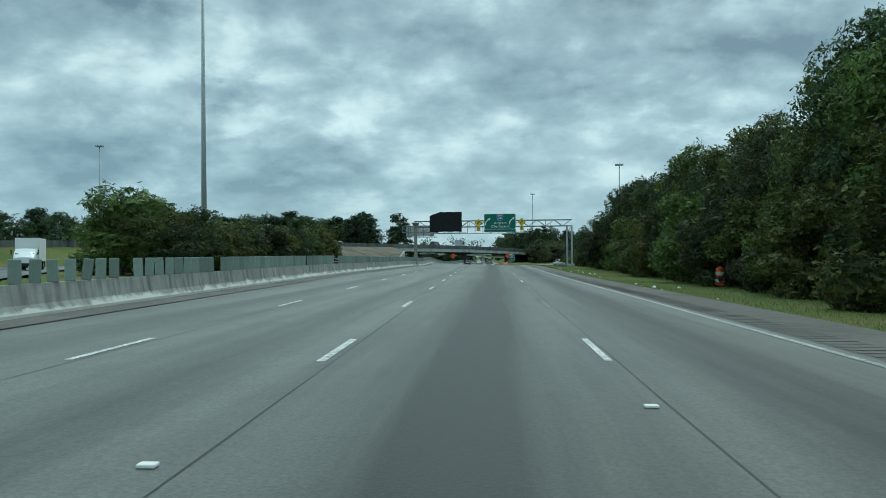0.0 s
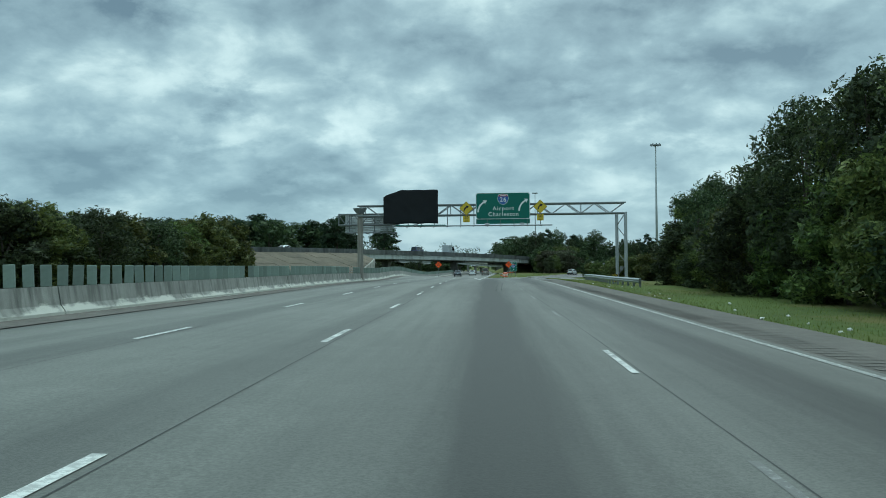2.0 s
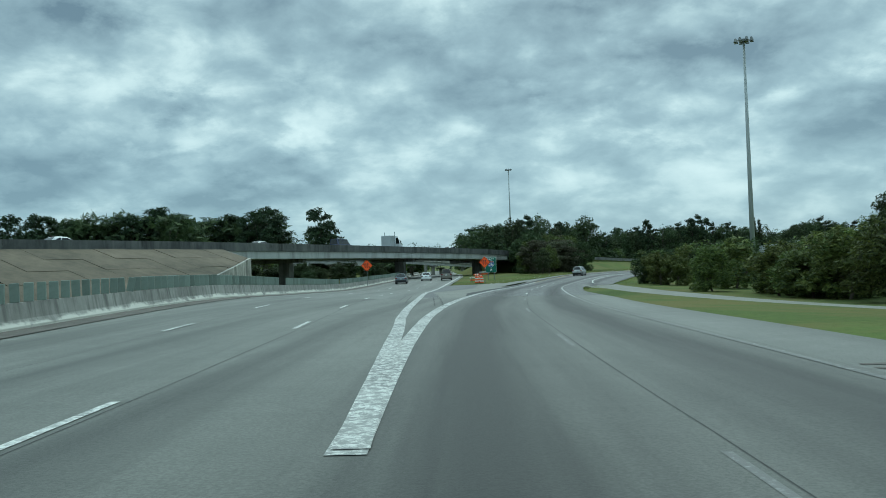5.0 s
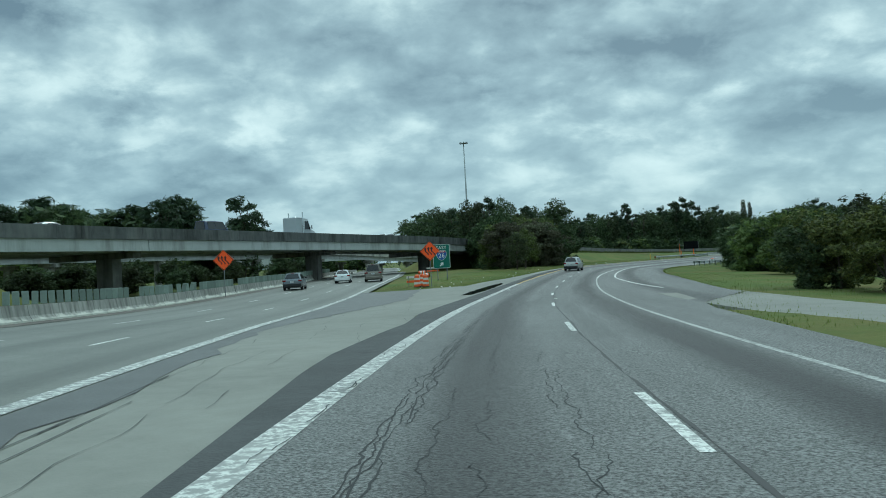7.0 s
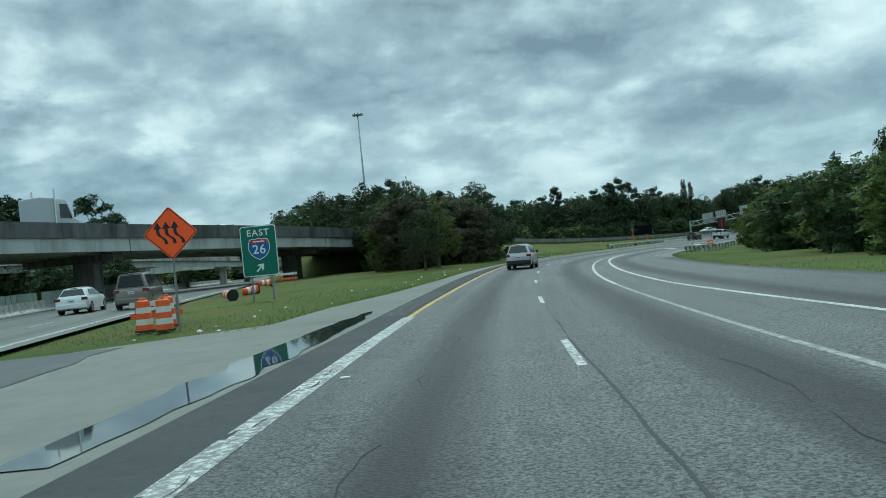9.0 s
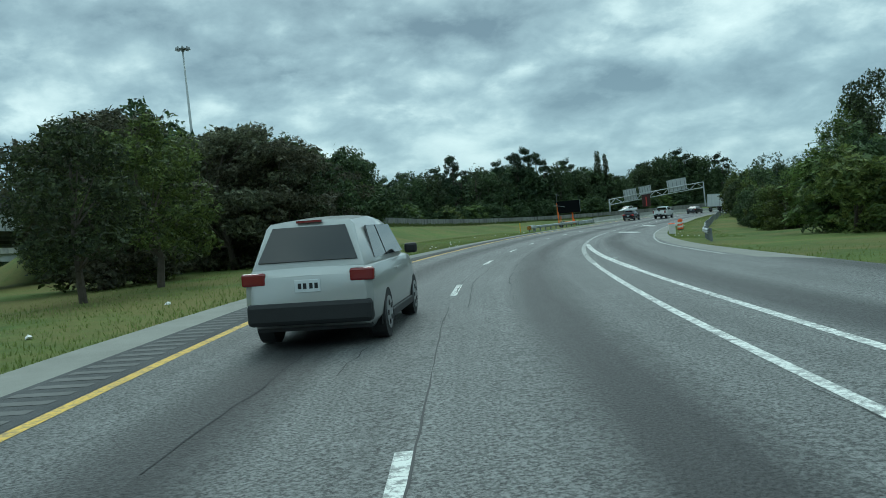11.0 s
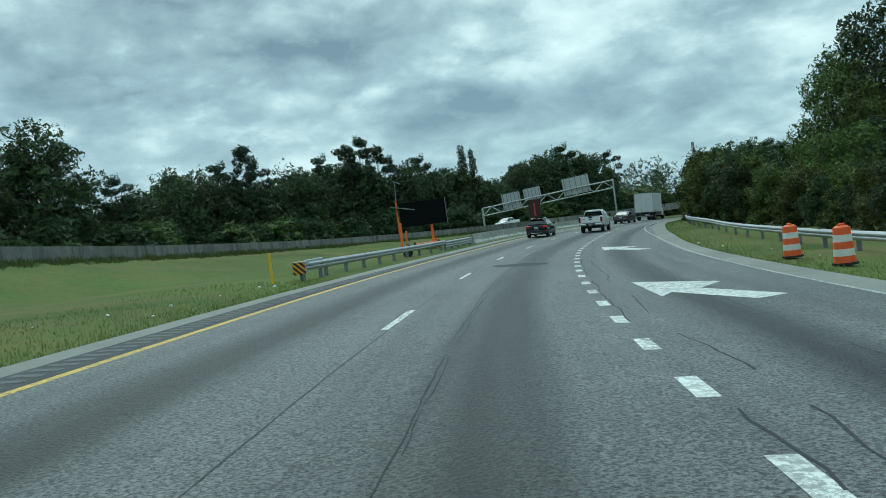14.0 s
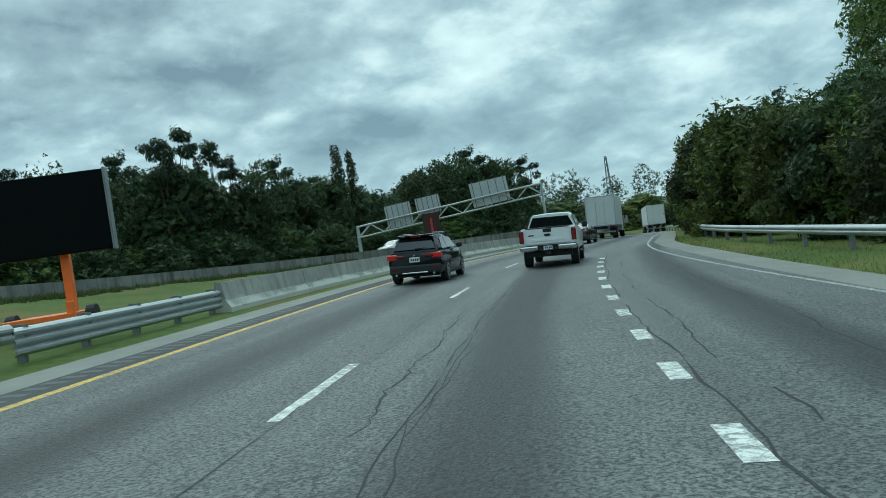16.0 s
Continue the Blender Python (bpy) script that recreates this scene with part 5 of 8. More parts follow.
# the shrouded sign
shroud = thing("shrouded_sign", upright(-9.0, 137.85, 5.75), "overhead sign wrapped in creased black cloth", "sign")
bm = bmesh.new()
nx_, ny_ = 28, 18
grid = [[None] * (ny_ + 1) for _ in range(nx_ + 1)]
for i in range(nx_ + 1):
    u = i / nx_
    x = -2.73 + 5.46 * u
    top = 1.0 + (0.72 if u > 0.33 else 0.72 * (u / 0.33) ** 0.75) + 0.015 * math.sin(u * 23)
    bot = -1.64 + 0.025 * math.sin(u * 17)
    for j in range(ny_ + 1):
        w = j / ny_
        fold = noise.noise(Vector((u * 7 + w * 3, w * 2.5, 4.0))) * 0.09 * (1.3 - u)
        grid[i][j] = bm.verts.new((x + 0.03 * noise.noise(Vector((w * 4, u, 9))), bot + (top - bot) * w, 0.09 + fold))
for i in range(nx_):
    for j in range(ny_):
        bm.faces.new((grid[i][j], grid[i + 1][j], grid[i + 1][j + 1], grid[i][j + 1]))
rim = [e for e in bm.edges if e.is_boundary]
ex = bmesh.ops.extrude_edge_only(bm, edges=rim)
for v in ex["geom"]:
    if isinstance(v, bmesh.types.BMVert):
        v.co.z -= 0.3
part("cloth", bm, M_CLOTH, shroud, smooth=True)

# the green guide sign
guide = thing("guide_sign", upright(0.2, 137.9, 5.76), "large green guide sign with white lettering and route shield", "sign")
plate("border", rounded(5.36, 2.62, 0.22), M_WSIGN, guide, 0.0, 0.05)
plate("panel", rounded(5.26, 2.52, 0.2), M_GREEN, guide, 0.006, 0.03)
plate("lower_panel", [(-2.66, -1.78), (2.66, -1.78), (2.66, -1.30), (-2.66, -1.30)], M_GREEN, guide, -0.06, 0.03)
shield(1.02, 0.02, 0.66, guide)
words("Airport", 0.56, 0.05, -0.26, M_WSIGN, guide, space=1.25)
words("Charleston", 0.56, 0.05, -0.84, M_WSIGN, guide, space=1.2)
bent_arrow(1.12, 0.17, 0, M_WSIGN, guide, -2.36, -0.62)
bent_arrow(1.12, 0.17, 0, M_WSIGN, guide, 1.72, -0.52)


def curve_warning(x, y, z):
    w = thing("warning_sign", upright(x, y, z), "yellow diamond curve warning sign with speed plaque below", "sign", "curve warnings on the gantry")
    diamond(0.99, M_YSIGN, w)
    bent_arrow(0.46, 0.12, 0, M_BLACK, w, -0.16, -0.28, 0.008)
    plate("plaque", shift(rounded(0.66, 0.64, 0.04), 0.0, -1.06), M_YSIGN, w, 0.0, 0.02)
    words("50", 0.40, 0, -0.95, M_BLACK, w, 0.006, space=1.05)
    words("MPH", 0.17, 0, -1.27, M_BLACK, w, 0.006)
    return w


curve_warning(-3.43, 137.75, 5.55)
curve_warning(3.88, 137.75, 5.63)


def wavy(parent, x):
    bm = bmesh.new()
    pts = []
    for i in range(13):
        t = i / 12
        pts.append((x + 0.12 * math.tanh((0.45 - t) * 6), -0.34 + 0.50 * t))
    for (x0, y0), (x1, y1) in zip(pts[:-1], pts[1:]):
        bm.faces.new([bm.verts.new(q) for q in ((x0 - 0.05, y0, 0.008), (x0 + 0.05, y0, 0.008), (x1 + 0.05, y1, 0.008), (x1 - 0.05, y1, 0.008))])
    xt, yt = pts[-1]
    bm.faces.new([bm.verts.new(q) for q in ((xt - 0.13, yt, 0.008), (xt + 0.13, yt, 0.008), (xt, yt + 0.22, 0.008))])
    return part("arrow", bm, M_BLACK, parent)


def shift_sign(x, y, zc, turn):
    gz_ = ground_z(x, y)
    w = thing("roadworks_sign", upright(x, y, zc, turn), "orange diamond lane shift sign on a thin steel post", "sign", "lane shift signs")
    diamond(1.22, M_ORANGE, w)
    for k in (-0.27, 0.0, 0.27):
        wavy(w, k)
    bm = bmesh.new()
    box(bm, 0, (gz_ - zc + 0.7) / 2 - 0.05, -0.06, 0.06, zc - gz_ + 0.8, 0.05)
    part("post", bm, M_STEELD, w)
    return w


shift_sign(2.75, 259.4, -0.13, -4)
shift_sign(-14.5, 256.6, 0.03, 0)

east = thing("route_sign", upright(4.28, 274.1, -0.60, -6), "green route sign with shield and arrow on steel posts", "sign")
plate("border", rounded(1.78, 2.52, 0.12), M_WSIGN, east, 0.0, 0.03)
plate("panel", rounded(1.70, 2.44, 0.1), M_GREEN, east, 0.005, 0.02)
words("EAST", 0.46, 0.0, 0.90, M_WSIGN, east, space=1.15)
shield(1.02, 0, 0.12, east)
ar = [(-0.05, -0.34), (0.05, -0.34), (0.05, 0.04), (0.2, -0.1), (0.2, 0.06), (0.0, 0.28), (-0.2, 0.06), (-0.2, -0.1), (-0.05, 0.04)]
plate("arrow", shift(ar, 0.0, -0.82, 0.85, -45), M_WSIGN, east, 0.012, 0.005)
for x in (-0.5, 0.5):
    bm = box(bmesh.new(), x, -1.5, -0.07, 0.09, 4.0, 0.07)
    part("post", bm, M_STEELD, east)


# object markers
def hazard_board(m, label, w=0.42, h=0.66, mat=None):
    t = thing("hazard_marker", m, label, "marker")
    plate("panel", rounded(w, h, 0.02), mat or M_YSIGN, t, 0, 0.03)
    c0 = -(w + h) / 2 + 0.04
    while c0 < (w + h) / 2:
        # the strip c0 <= x + y <= c0 + 0.1, trimmed to the panel
        poly = [(-w / 2, -h / 2), (w / 2, -h / 2), (w / 2, h / 2), (-w / 2, h / 2)]
        for lim, sg in ((c0, 1), (c0 + 0.1, -1)):
            out = []
            for i in range(len(poly)):
                (x0, y0), (x1, y1) = poly[i], poly[(i + 1) % len(poly)]
                f0, f1 = sg * (x0 + y0 - lim), sg * (x1 + y1 - lim)
                if f0 >= 0:
                    out.append((x0, y0))
                if f0 * f1 < 0:
                    q = f0 / (f0 - f1)
                    out.append((x0 + (x1 - x0) * q, y0 + (y1 - y0) * q))
            poly = out or [(0, 0)]
        if len(poly) > 2:
            bm = bmesh.new()
            bm.faces.new([bm.verts.new((*q, 0.004)) for q in poly])
            part("stripe", bm, M_BLACK, t)
        c0 += 0.21
    return t


hm = hazard_board(upright(9.27, 125.0, -1.28), "black and yellow striped marker at the rail end")
part("post", box(bmesh.new(), 0, -0.35, -0.05, 0.08, 1.0, 0.06), M_STEELD, hm)
p = road(371.2, -8.85)
hm = hazard_board(Matrix.Translation((p[0], p[1] - 0.35, p[2] + 0.45)) @ Matrix.Rotation(radians(-28), 4, "Z") @ Matrix.Rotation(radians(90), 4, "X"), "black and orange striped board on the guardrail end", 0.46, 0.45, material("amber_board", (0.62, 0.27, 0.02), 0.5, vary=0.06, scale=1, bump=0))
cush = thing("rail_terminal", label="grey box end terminal of the guardrail", category="guardrail")
tx, ty = road_dir(372)
turn = Matrix.Rotation(math.atan2(-tx, ty), 4, "Z")
q = road(371.62, -8.85, 0.47)
head = part("head", box(bmesh.new(), *q, 0.42, 0.3, 0.46, turn, bevel=0.02), M_STEEL, cush)
for u in (0.17, -0.15):
    q = road(371.95, -8.84, 0.47 + u)
    part("flange", box(bmesh.new(), *q, 0.34, 0.4, 0.04, turn), M_STEEL, head)
q = road(373.1, -8.8, 0.53)
plate_2 = part("side_plate", box(bmesh.new(), *q, 0.14, 2.0, 0.42, turn, bevel=0.02), M_STEEL, cush)
for s0 in (372.35, 373.75):
    q = road(s0, -8.72, 0.55)
    part("slot", box(bmesh.new(), *q, 0.03, 0.14, 0.12, turn), M_BLACK, plate_2)
for s0 in (371.7, 373.9):
    q = road(s0, -8.85, 0.2)
    part("foot", box(bmesh.new(), *q, 0.12, 0.14, 0.6, turn), M_STEELD, cush)
p = road(371.0, -9.75)
yp = thing("delineator", Matrix.Translation(p), "slim yellow plastic delineator post in the grass", "post")
part("post", box(bmesh.new(), 0, 0, 0.5, 0.11, 0.05, 1.15, bevel=0.015), plain("yellow_plastic", (0.70, 0.42, 0.02), 0.5), yp)


# ---- high mast lights ----
def mast(x, y, top, label, base=None):
    gz_ = ground_z(x, y) if base is None else base
    h = top - gz_
    t = thing("high_mast_light", Matrix.Translation((x, y, gz_)), label, "light mast", "high mast lights")
    part("pole", rod(bmesh.new(), (0, 0, -0.2), (0, 0, h - 0.5), 0.34, 16, 0.13), M_GALV, t, smooth=True)
    part("ring", rod(bmesh.new(), (0, 0, h - 0.55), (0, 0, h - 0.25), 0.55, 12), M_STEELD, t)
    for i in range(8):
        a = i * math.pi / 4
        bm = bmesh.new()
        rod(bm, (0.5 * math.cos(a), 0.5 * math.sin(a), h - 0.4), (1.0 * math.cos(a), 1.0 * math.sin(a), h - 0.3), 0.05, 6)
        rod(bm, (1.0 * math.cos(a), 1.0 * math.sin(a), h - 0.55), (1.0 * math.cos(a), 1.0 * math.sin(a), h - 0.1), 0.26, 8, 0.12)
        part("lamp", bm, M_STEELD, t)
    return t


mast(-32.3, 87.3, 31.5, "tall tapered grey steel mast behind the hedge")
mast(-115.0, 227.5, 33.0, "tall grey mast with a ring of lamps beside far lanes")
mast(35.1, 239.0, 26.4, "tall grey mast with lamp ring in the scrub")
mast(17.2, 414.0, 31.3, "tall grey mast with lamp ring behind trees")

# ---- the far gantry, seen from behind ----
fg = thing("sign_gantry", label="pale steel truss gantry seen from its back", category="gantry")
A, B = Vector((112.6, 457.2, 0.35)), Vector((130.6, 444.0, 2.2))
dr = (B - A).normalized()
sd = Vector((-dr.y, dr.x, 0)).normalized() * 0.9
for o in (Vector(), sd):
    for up in (0, -1.3):
        part("chord", rod(bmesh.new(), A + o + Vector((0, 0, up)), B + o + Vector((0, 0, up)), 0.09, 8), M_STEEL, fg)
for i in range(14):
    a, b = A.lerp(B, i / 14), A.lerp(B, (i + 1) / 14)
    for o in (Vector(), sd):
        u0, u1 = (0, -1.3) if i % 2 else (-1.3, 0)
        part("brace", rod(bmesh.new(), a + o + Vector((0, 0, u0)), b + o + Vector((0, 0, u1)), 0.05, 6), M_STEEL, fg)
for P, g in ((A, -3.9), (B, -3.6)):
    for o in (Vector((0, 0, 0)), sd):
        part("leg", rod(bmesh.new(), (P.x + o.x, P.y + o.y, g), P + o, 0.13, 10), M_STEEL, fg)
for t0, t1, zt, zb, lab in ((0.16, 0.30, 2.2, -1.0, ""), (0.33, 0.46, 2.2, -0.2, ""), (0.63, 0.83, 2.5, -0.9, "")):
    sp = thing("overhead_sign", label="pale grey back of an overhead sign with stiffeners", category="sign", group="sign backs on the far gantry")
    a, b = A.lerp(B, t0), A.lerp(B, t1)
    mid = (a + b) / 2
    ang = math.atan2(b.y - a.y, b.x - a.x)
    R_ = Matrix.Rotation(ang, 4, "Z") @ Matrix.Rotation(-math.asin(dr.z), 4, "Y")
    M_ = Matrix.Translation((mid.x + sd.x * 1.25, mid.y + sd.y * 1.25, mid.z - 0.45)) @ R_
    L_ = (b - a).length
    part("panel", box(bmesh.new(), 0, 0, (zt + zb) / 2 + 0.1, L_, 0.05, (zt - zb) * 0.85, bevel=0.01), M_ALU, sp).matrix_local = M_
    for x in np.linspace(-L_ * 0.42, L_ * 0.42, 5):
        part("stiffener", box(bmesh.new(), x, -0.1, (zt + zb) / 2, 0.1, 0.1, (zt - zb) * 1.0), M_STEELD, sp).matrix_local = M_
lm = A.lerp(B, 0.40)
ls = thing("lane_signal", Matrix.Translation((lm.x - sd.x * 0.3, lm.y - sd.y * 0.3, lm.z - 1.9)) @ Matrix.Rotation(math.atan2(dr.y, dr.x), 4, "Z"), "dark red signal board hung below the truss", "signal")
part("board", box(bmesh.new(), 0, 0, 0, 2.0, 0.14, 3.0, bevel=0.03), plain("dark_red_board", (0.035, 0.008, 0.008), 0.6), ls)
part("bar", box(bmesh.new(), 0, -0.09, -0.2, 0.25, 0.03, 2.2), M_RED, ls)


# ---- portable roadworks gear on the left verge ----
tz = ground_z(65.2, 380.3)
M_ORP = material("orange_trailer_paint", (0.75, 0.16, 0.02), 0.5, vary=0.15, scale=3, bump=0.05)
tower = thing("tower_trailer", Matrix.Translation((64.95, 380.5, tz)) @ Matrix.Rotation(radians(-25), 4, "Z") @ Matrix.Rotation(radians(7), 4, "Y") @ Matrix.Scale(1.0, 4), "orange mast trailer with solar panel and tall camera pole", "trailer")
part("drawbar", box(bmesh.new(), -0.6, 0, 0.35, 2.4, 0.14, 0.12, bevel=0.01), M_ORP, tower)
part("frame", box(bmesh.new(), 0.3, 0, 0.40, 1.0, 1.0, 0.14, bevel=0.01), M_ORP, tower)
for yy in (-0.55, 0.55):
    part("wheel", rod(bmesh.new(), (0.5, yy - 0.09, 0.28), (0.5, yy + 0.09, 0.28), 0.29, 16), M_RUBBER, tower)
part("lower_mast", box(bmesh.new(), 0.1, 0, 1.25, 0.15, 0.15, 1.7, Matrix.Rotation(radians(-5), 4, "Y"), bevel=0.01), M_ORP, tower)
part("lower_mast", box(bmesh.new(), 0.42, 0, 1.0, 0.11, 0.11, 1.2, Matrix.Rotation(radians(-4), 4, "Y"), bevel=0.01), M_ORP, tower)
part("upper_mast", box(bmesh.new(), -0.12, 0, 2.4, 0.09, 0.09, 2.0, Matrix.Rotation(radians(-7), 4, "Y"), bevel=0.01), M_ORP, tower)
part("winch", rod(bmesh.new(), (0.5, -0.2, 0.75), (0.5, 0.2, 0.75), 0.12, 10), M_STEELD, tower)
part("solar_panel", box(bmesh.new(), 0.15, 0, 2.98, 1.5, 0.9, 0.05, Matrix.Rotation(radians(6), 4, "Y"), bevel=0.01), M_STEELD, tower)
part("pole", rod(bmesh.new(), (-0.2, 0, 3.0), (-0.30, 0, 4.5), 0.025, 8), M_STEELD, tower)
part("camera_head", box(bmesh.new(), -0.18, 0, 4.55, 0.5, 0.16, 0.06, Matrix.Rotation(radians(20), 4, "Y"), bevel=0.01), M_STEELD, tower)

bz = ground_z(71.5, 391.0)
vms = thing("message_board", Matrix.Translation((71.5, 390.8, bz + 0.0)) @ Matrix.Rotation(radians(-24), 4, "Z"), "switched-off black portable message board on an orange mast", "message board")
part("screen", box(bmesh.new(), 0, 0, 2.75, 3.5, 0.25, 1.85, bevel=0.03), plain("black_screen", (0.004, 0.005, 0.006), 0.9, spec=0.1), vms)
part("bezel", box(bmesh.new(), 1.77, -0.02, 2.75, 0.05, 0.3, 1.9), M_STEELD, vms)
part("mast", box(bmesh.new(), 0.55, 0.25, 1.2, 0.2, 0.2, 2.4, bevel=0.01), M_ORP, vms)
part("frame", box(bmesh.new(), 0, 0.3, 0.42, 1.6, 2.2, 0.12, bevel=0.01), M_ORP, vms)
part("side_jack", box(bmesh.new(), 0.75, -0.6, 0.4, 0.16, 0.16, 0.7, bevel=0.02), M_ORP, vms)
for x in (-0.9, 0.9):
    part("wheel", rod(bmesh.new(), (x - 0.1, 0.5, 0.3), (x + 0.1, 0.5, 0.3), 0.3, 16), M_RUBBER, vms)
tw = thing("lattice_tower", Matrix.Translation((348.3, 656.8, -15)), "red and white lattice mast above far trees", "tower")
for i in range(3):
    a0, a1 = i * 2.094, (i + 1) * 2.094
    part("leg", rod(bmesh.new(), (2.5 * math.cos(a0), 2.5 * math.sin(a0), 0), (0.5 * math.cos(a0), 0.5 * math.sin(a0), 41), 0.22, 6), M_STEELD, tw)
    for j in range(14):
        z0, z1 = j * 2.9, j * 2.9 + 2.9
        r0, r1 = 2.5 - 2.0 * z0 / 41, 2.5 - 2.0 * z1 / 41
        part("brace", rod(bmesh.new(), (r0 * math.cos(a0), r0 * math.sin(a0), z0), (r1 * math.cos(a1), r1 * math.sin(a1), z1), 0.11, 4), M_STEELD, tw)


# ---- trees ----
def leaf_mesh(name, lumps, count, size, mat, rng, flat=0.0, shell=0.55):
    """Many small leaf sprays spread through uneven lumps: (x, y, z, radius, squash)."""
    lumps = np.array(lumps)
    w = lumps[:, 3] ** 1.7
    pick = rng.choice(len(lumps), count, p=w / w.sum())
    L = lumps[pick]
    d = rng.normal(size=(count, 3))
    d /= np.linalg.norm(d, axis=1)[:, None]
    r = L[:, 3] * (shell + (1.0 - shell) * rng.random(count) ** 0.7) + size * 0.8 * np.minimum(rng.exponential(0.5, count), 1.6)
    c = L[:, :3] + d * r[:, None] * np.stack([np.ones(count), np.ones(count), L[:, 4]], 1)
    # sprays lie roughly across the outward direction, jostled
    n = d + rng.normal(scale=0.75, size=(count, 3))
    n[:, 2] += flat
    n /= np.linalg.norm(n, axis=1)[:, None]
    a = np.cross(n, rng.normal(size=(count, 3)))
    a /= np.linalg.norm(a, axis=1)[:, None]
    b = np.cross(n, a)
    s = size * (0.5 + 1.0 * rng.random(count))
    a, b = a * s[:, None], b * (s * (0.4 + 0.35 * rng.random(count)))[:, None]
    v = np.stack([c - a, c + a * 0.25 - b, c + a * 0.9 + b], 1).reshape(-1, 3)
    i = np.arange(count)[:, None] * 3
    me = bpy.data.meshes.new(name)
    me.from_pydata(v.tolist(), [], np.hstack([i, i + 1, i + 2]).tolist())
    me.materials.append(mat)
    return me


def trunk_mesh(h, r, rng, limbs, lean=0.03):
    bm = bmesh.new()
    p = Vector((0, 0, -0.3))
    segs = 4
    pts = [p]
    for i in range(segs):
        p = p + Vector((rng.normal() * lean * h, rng.normal() * lean * h, (h + 0.3) / segs))
        pts.append(p)
    for i in range(segs):
        rod(bm, pts[i], pts[i + 1], r * (1 - 0.2 * i), 7, r * (1 - 0.2 * (i + 1)))
    for x, y, z, rad, sq in limbs:
        k = min(segs, max(1, int(z * 0.72 / h * segs)))
        q = pts[k]
        rod(bm, q, (x * 0.8, y * 0.8, z), r * 0.32, 5, r * 0.1)
    return mesh_of(bm, "trunk")


def tree_kind(kind, seed, leaves, size):
    rng = np.random.default_rng(seed)
    lumps = []
    if kind == "broad":       # unit height 10
        h, mat, flat, trunk_r, lab, cat = 10.0, (M_LEAF, M_LEAFD)[seed % 2], 0.1, 0.2, "broadleaf tree with an uneven dark green crown", "tree"
        for i in range(34):
            a, z = rng.random() * 6.28, 2.4 + 6.2 * rng.random()
            R = 2.5 * math.sqrt(max(0.12, 1 - ((z - 5.2) / 4.6) ** 2)) * rng.uniform(0.5, 1.12)
            lumps.append((R * math.cos(a), R * math.sin(a), z, rng.uniform(0.4, 1.15), rng.uniform(0.7, 1.0)))
        lumps += [(0.2, 0, 8.9, 0.9, 1.0), (0, 0, 5.5, 1.9, 1.2)]
        for i in range(16):
            a, q = rng.random() * 6.28, rng.uniform(0.3, 2.1)
            z = rng.uniform(8.4, 10.1) - q * 0.75
            lumps.append((q * math.cos(a), q * math.sin(a), z, rng.uniform(0.16, 0.42), 1.5))
    elif kind == "shrub":     # dense to the ground, unit height 6
        h, mat, flat, trunk_r, lab, cat = 6.0, (M_LEAF, M_LEAFD, M_LEAFY)[seed % 3], 0.0, 0.1, "dense scrubby young tree leafy down to the grass", "tree"
        for i in range(30):
            a, z = rng.random() * 6.28, 0.4 + 4.6 * rng.random()
            R = 1.7 * math.sqrt(max(0.1, 1 - ((z - 2.2) / 3.6) ** 2)) * rng.uniform(0.4, 1.15)
            lumps.append((R * math.cos(a), R * math.sin(a), z, rng.uniform(0.3, 0.85), rng.uniform(0.8, 1.2)))
        for i in range(16):
            a, q = rng.random() * 6.28, rng.uniform(0.1, 1.4)
            lumps.append((q * math.cos(a), q * math.sin(a), rng.uniform(4.7, 6.1) - 0.6 * q, rng.uniform(0.12, 0.32), 2.0))
    elif kind == "spread":    # flat spreading layers down to the grass, unit height 8
        h, mat, flat, trunk_r, lab, cat = 8.0, M_LEAFB, 0.35, 0.16, "spreading brownish green tree with flat layered crown", "tree"
        for i in range(40):
            a, z = rng.random() * 6.28, 0.6 + 6.6 * rng.random()
            R = 2.9 * math.sqrt(max(0.1, 1 - ((z - 3.4) / 5.2) ** 2)) * rng.uniform(0.35, 1.12)
            lumps.append((R * math.cos(a), R * math.sin(a), z, rng.uniform(0.45, 1.05), rng.uniform(0.35, 0.6)))
        lumps += [(0, 0, 4.0, 1.8, 1.1), (0, 0, 7.2, 0.9, 0.5)]
        for i in range(20):
            a, q = rng.random() * 6.28, rng.uniform(0.3, 2.8)
            lumps.append((q * math.cos(a), q * math.sin(a), rng.uniform(6.8, 7.9) - 0.32 * q, rng.uniform(0.18, 0.45), 0.6))
    elif kind == "pine":      # unit height 14, bare below
        h, mat, flat, trunk_r, lab, cat = 14.0, M_PINE, 0.6, 0.2, "tall pine with a clumpy ragged crown", "tree"
        for i in range(34):
            a, z = rng.random() * 6.28, rng.uniform(5.0, 13.4)
            R = (2.7 - 0.14 * (z - 5)) * rng.uniform(0.35, 1.0)
            lumps.append((R * math.cos(a), R * math.sin(a), z, rng.uniform(0.35, 0.85), rng.uniform(0.45, 0.7)))
        lumps.append((0, 0, 13.4, 0.6, 1.0))
    else:                     # slim spire, unit height 12
        h, mat, flat, trunk_r, lab, cat = 12.0, M_LEAFD, 0.2, 0.16, "slender spire-shaped dark tree", "tree"
        for i in range(22):
            z = 1.5 + 10.2 * i / 21
            R = 1.5 * (1 - z / 12.6) ** 0.8
            a = rng.random() * 6.28
            lumps.append((R * 0.6 * math.cos(a), R * 0.6 * math.sin(a), z, 0.35 + R * 0.55, 0.8))
    crown = leaf_mesh("crown", lumps, leaves, size, mat, rng, flat)
    limbs = [l for l in lumps if l[3] > 0.5][:9]
    tm = trunk_mesh(h * 0.82, trunk_r, rng, limbs)
    tm.materials.append(M_BARK)
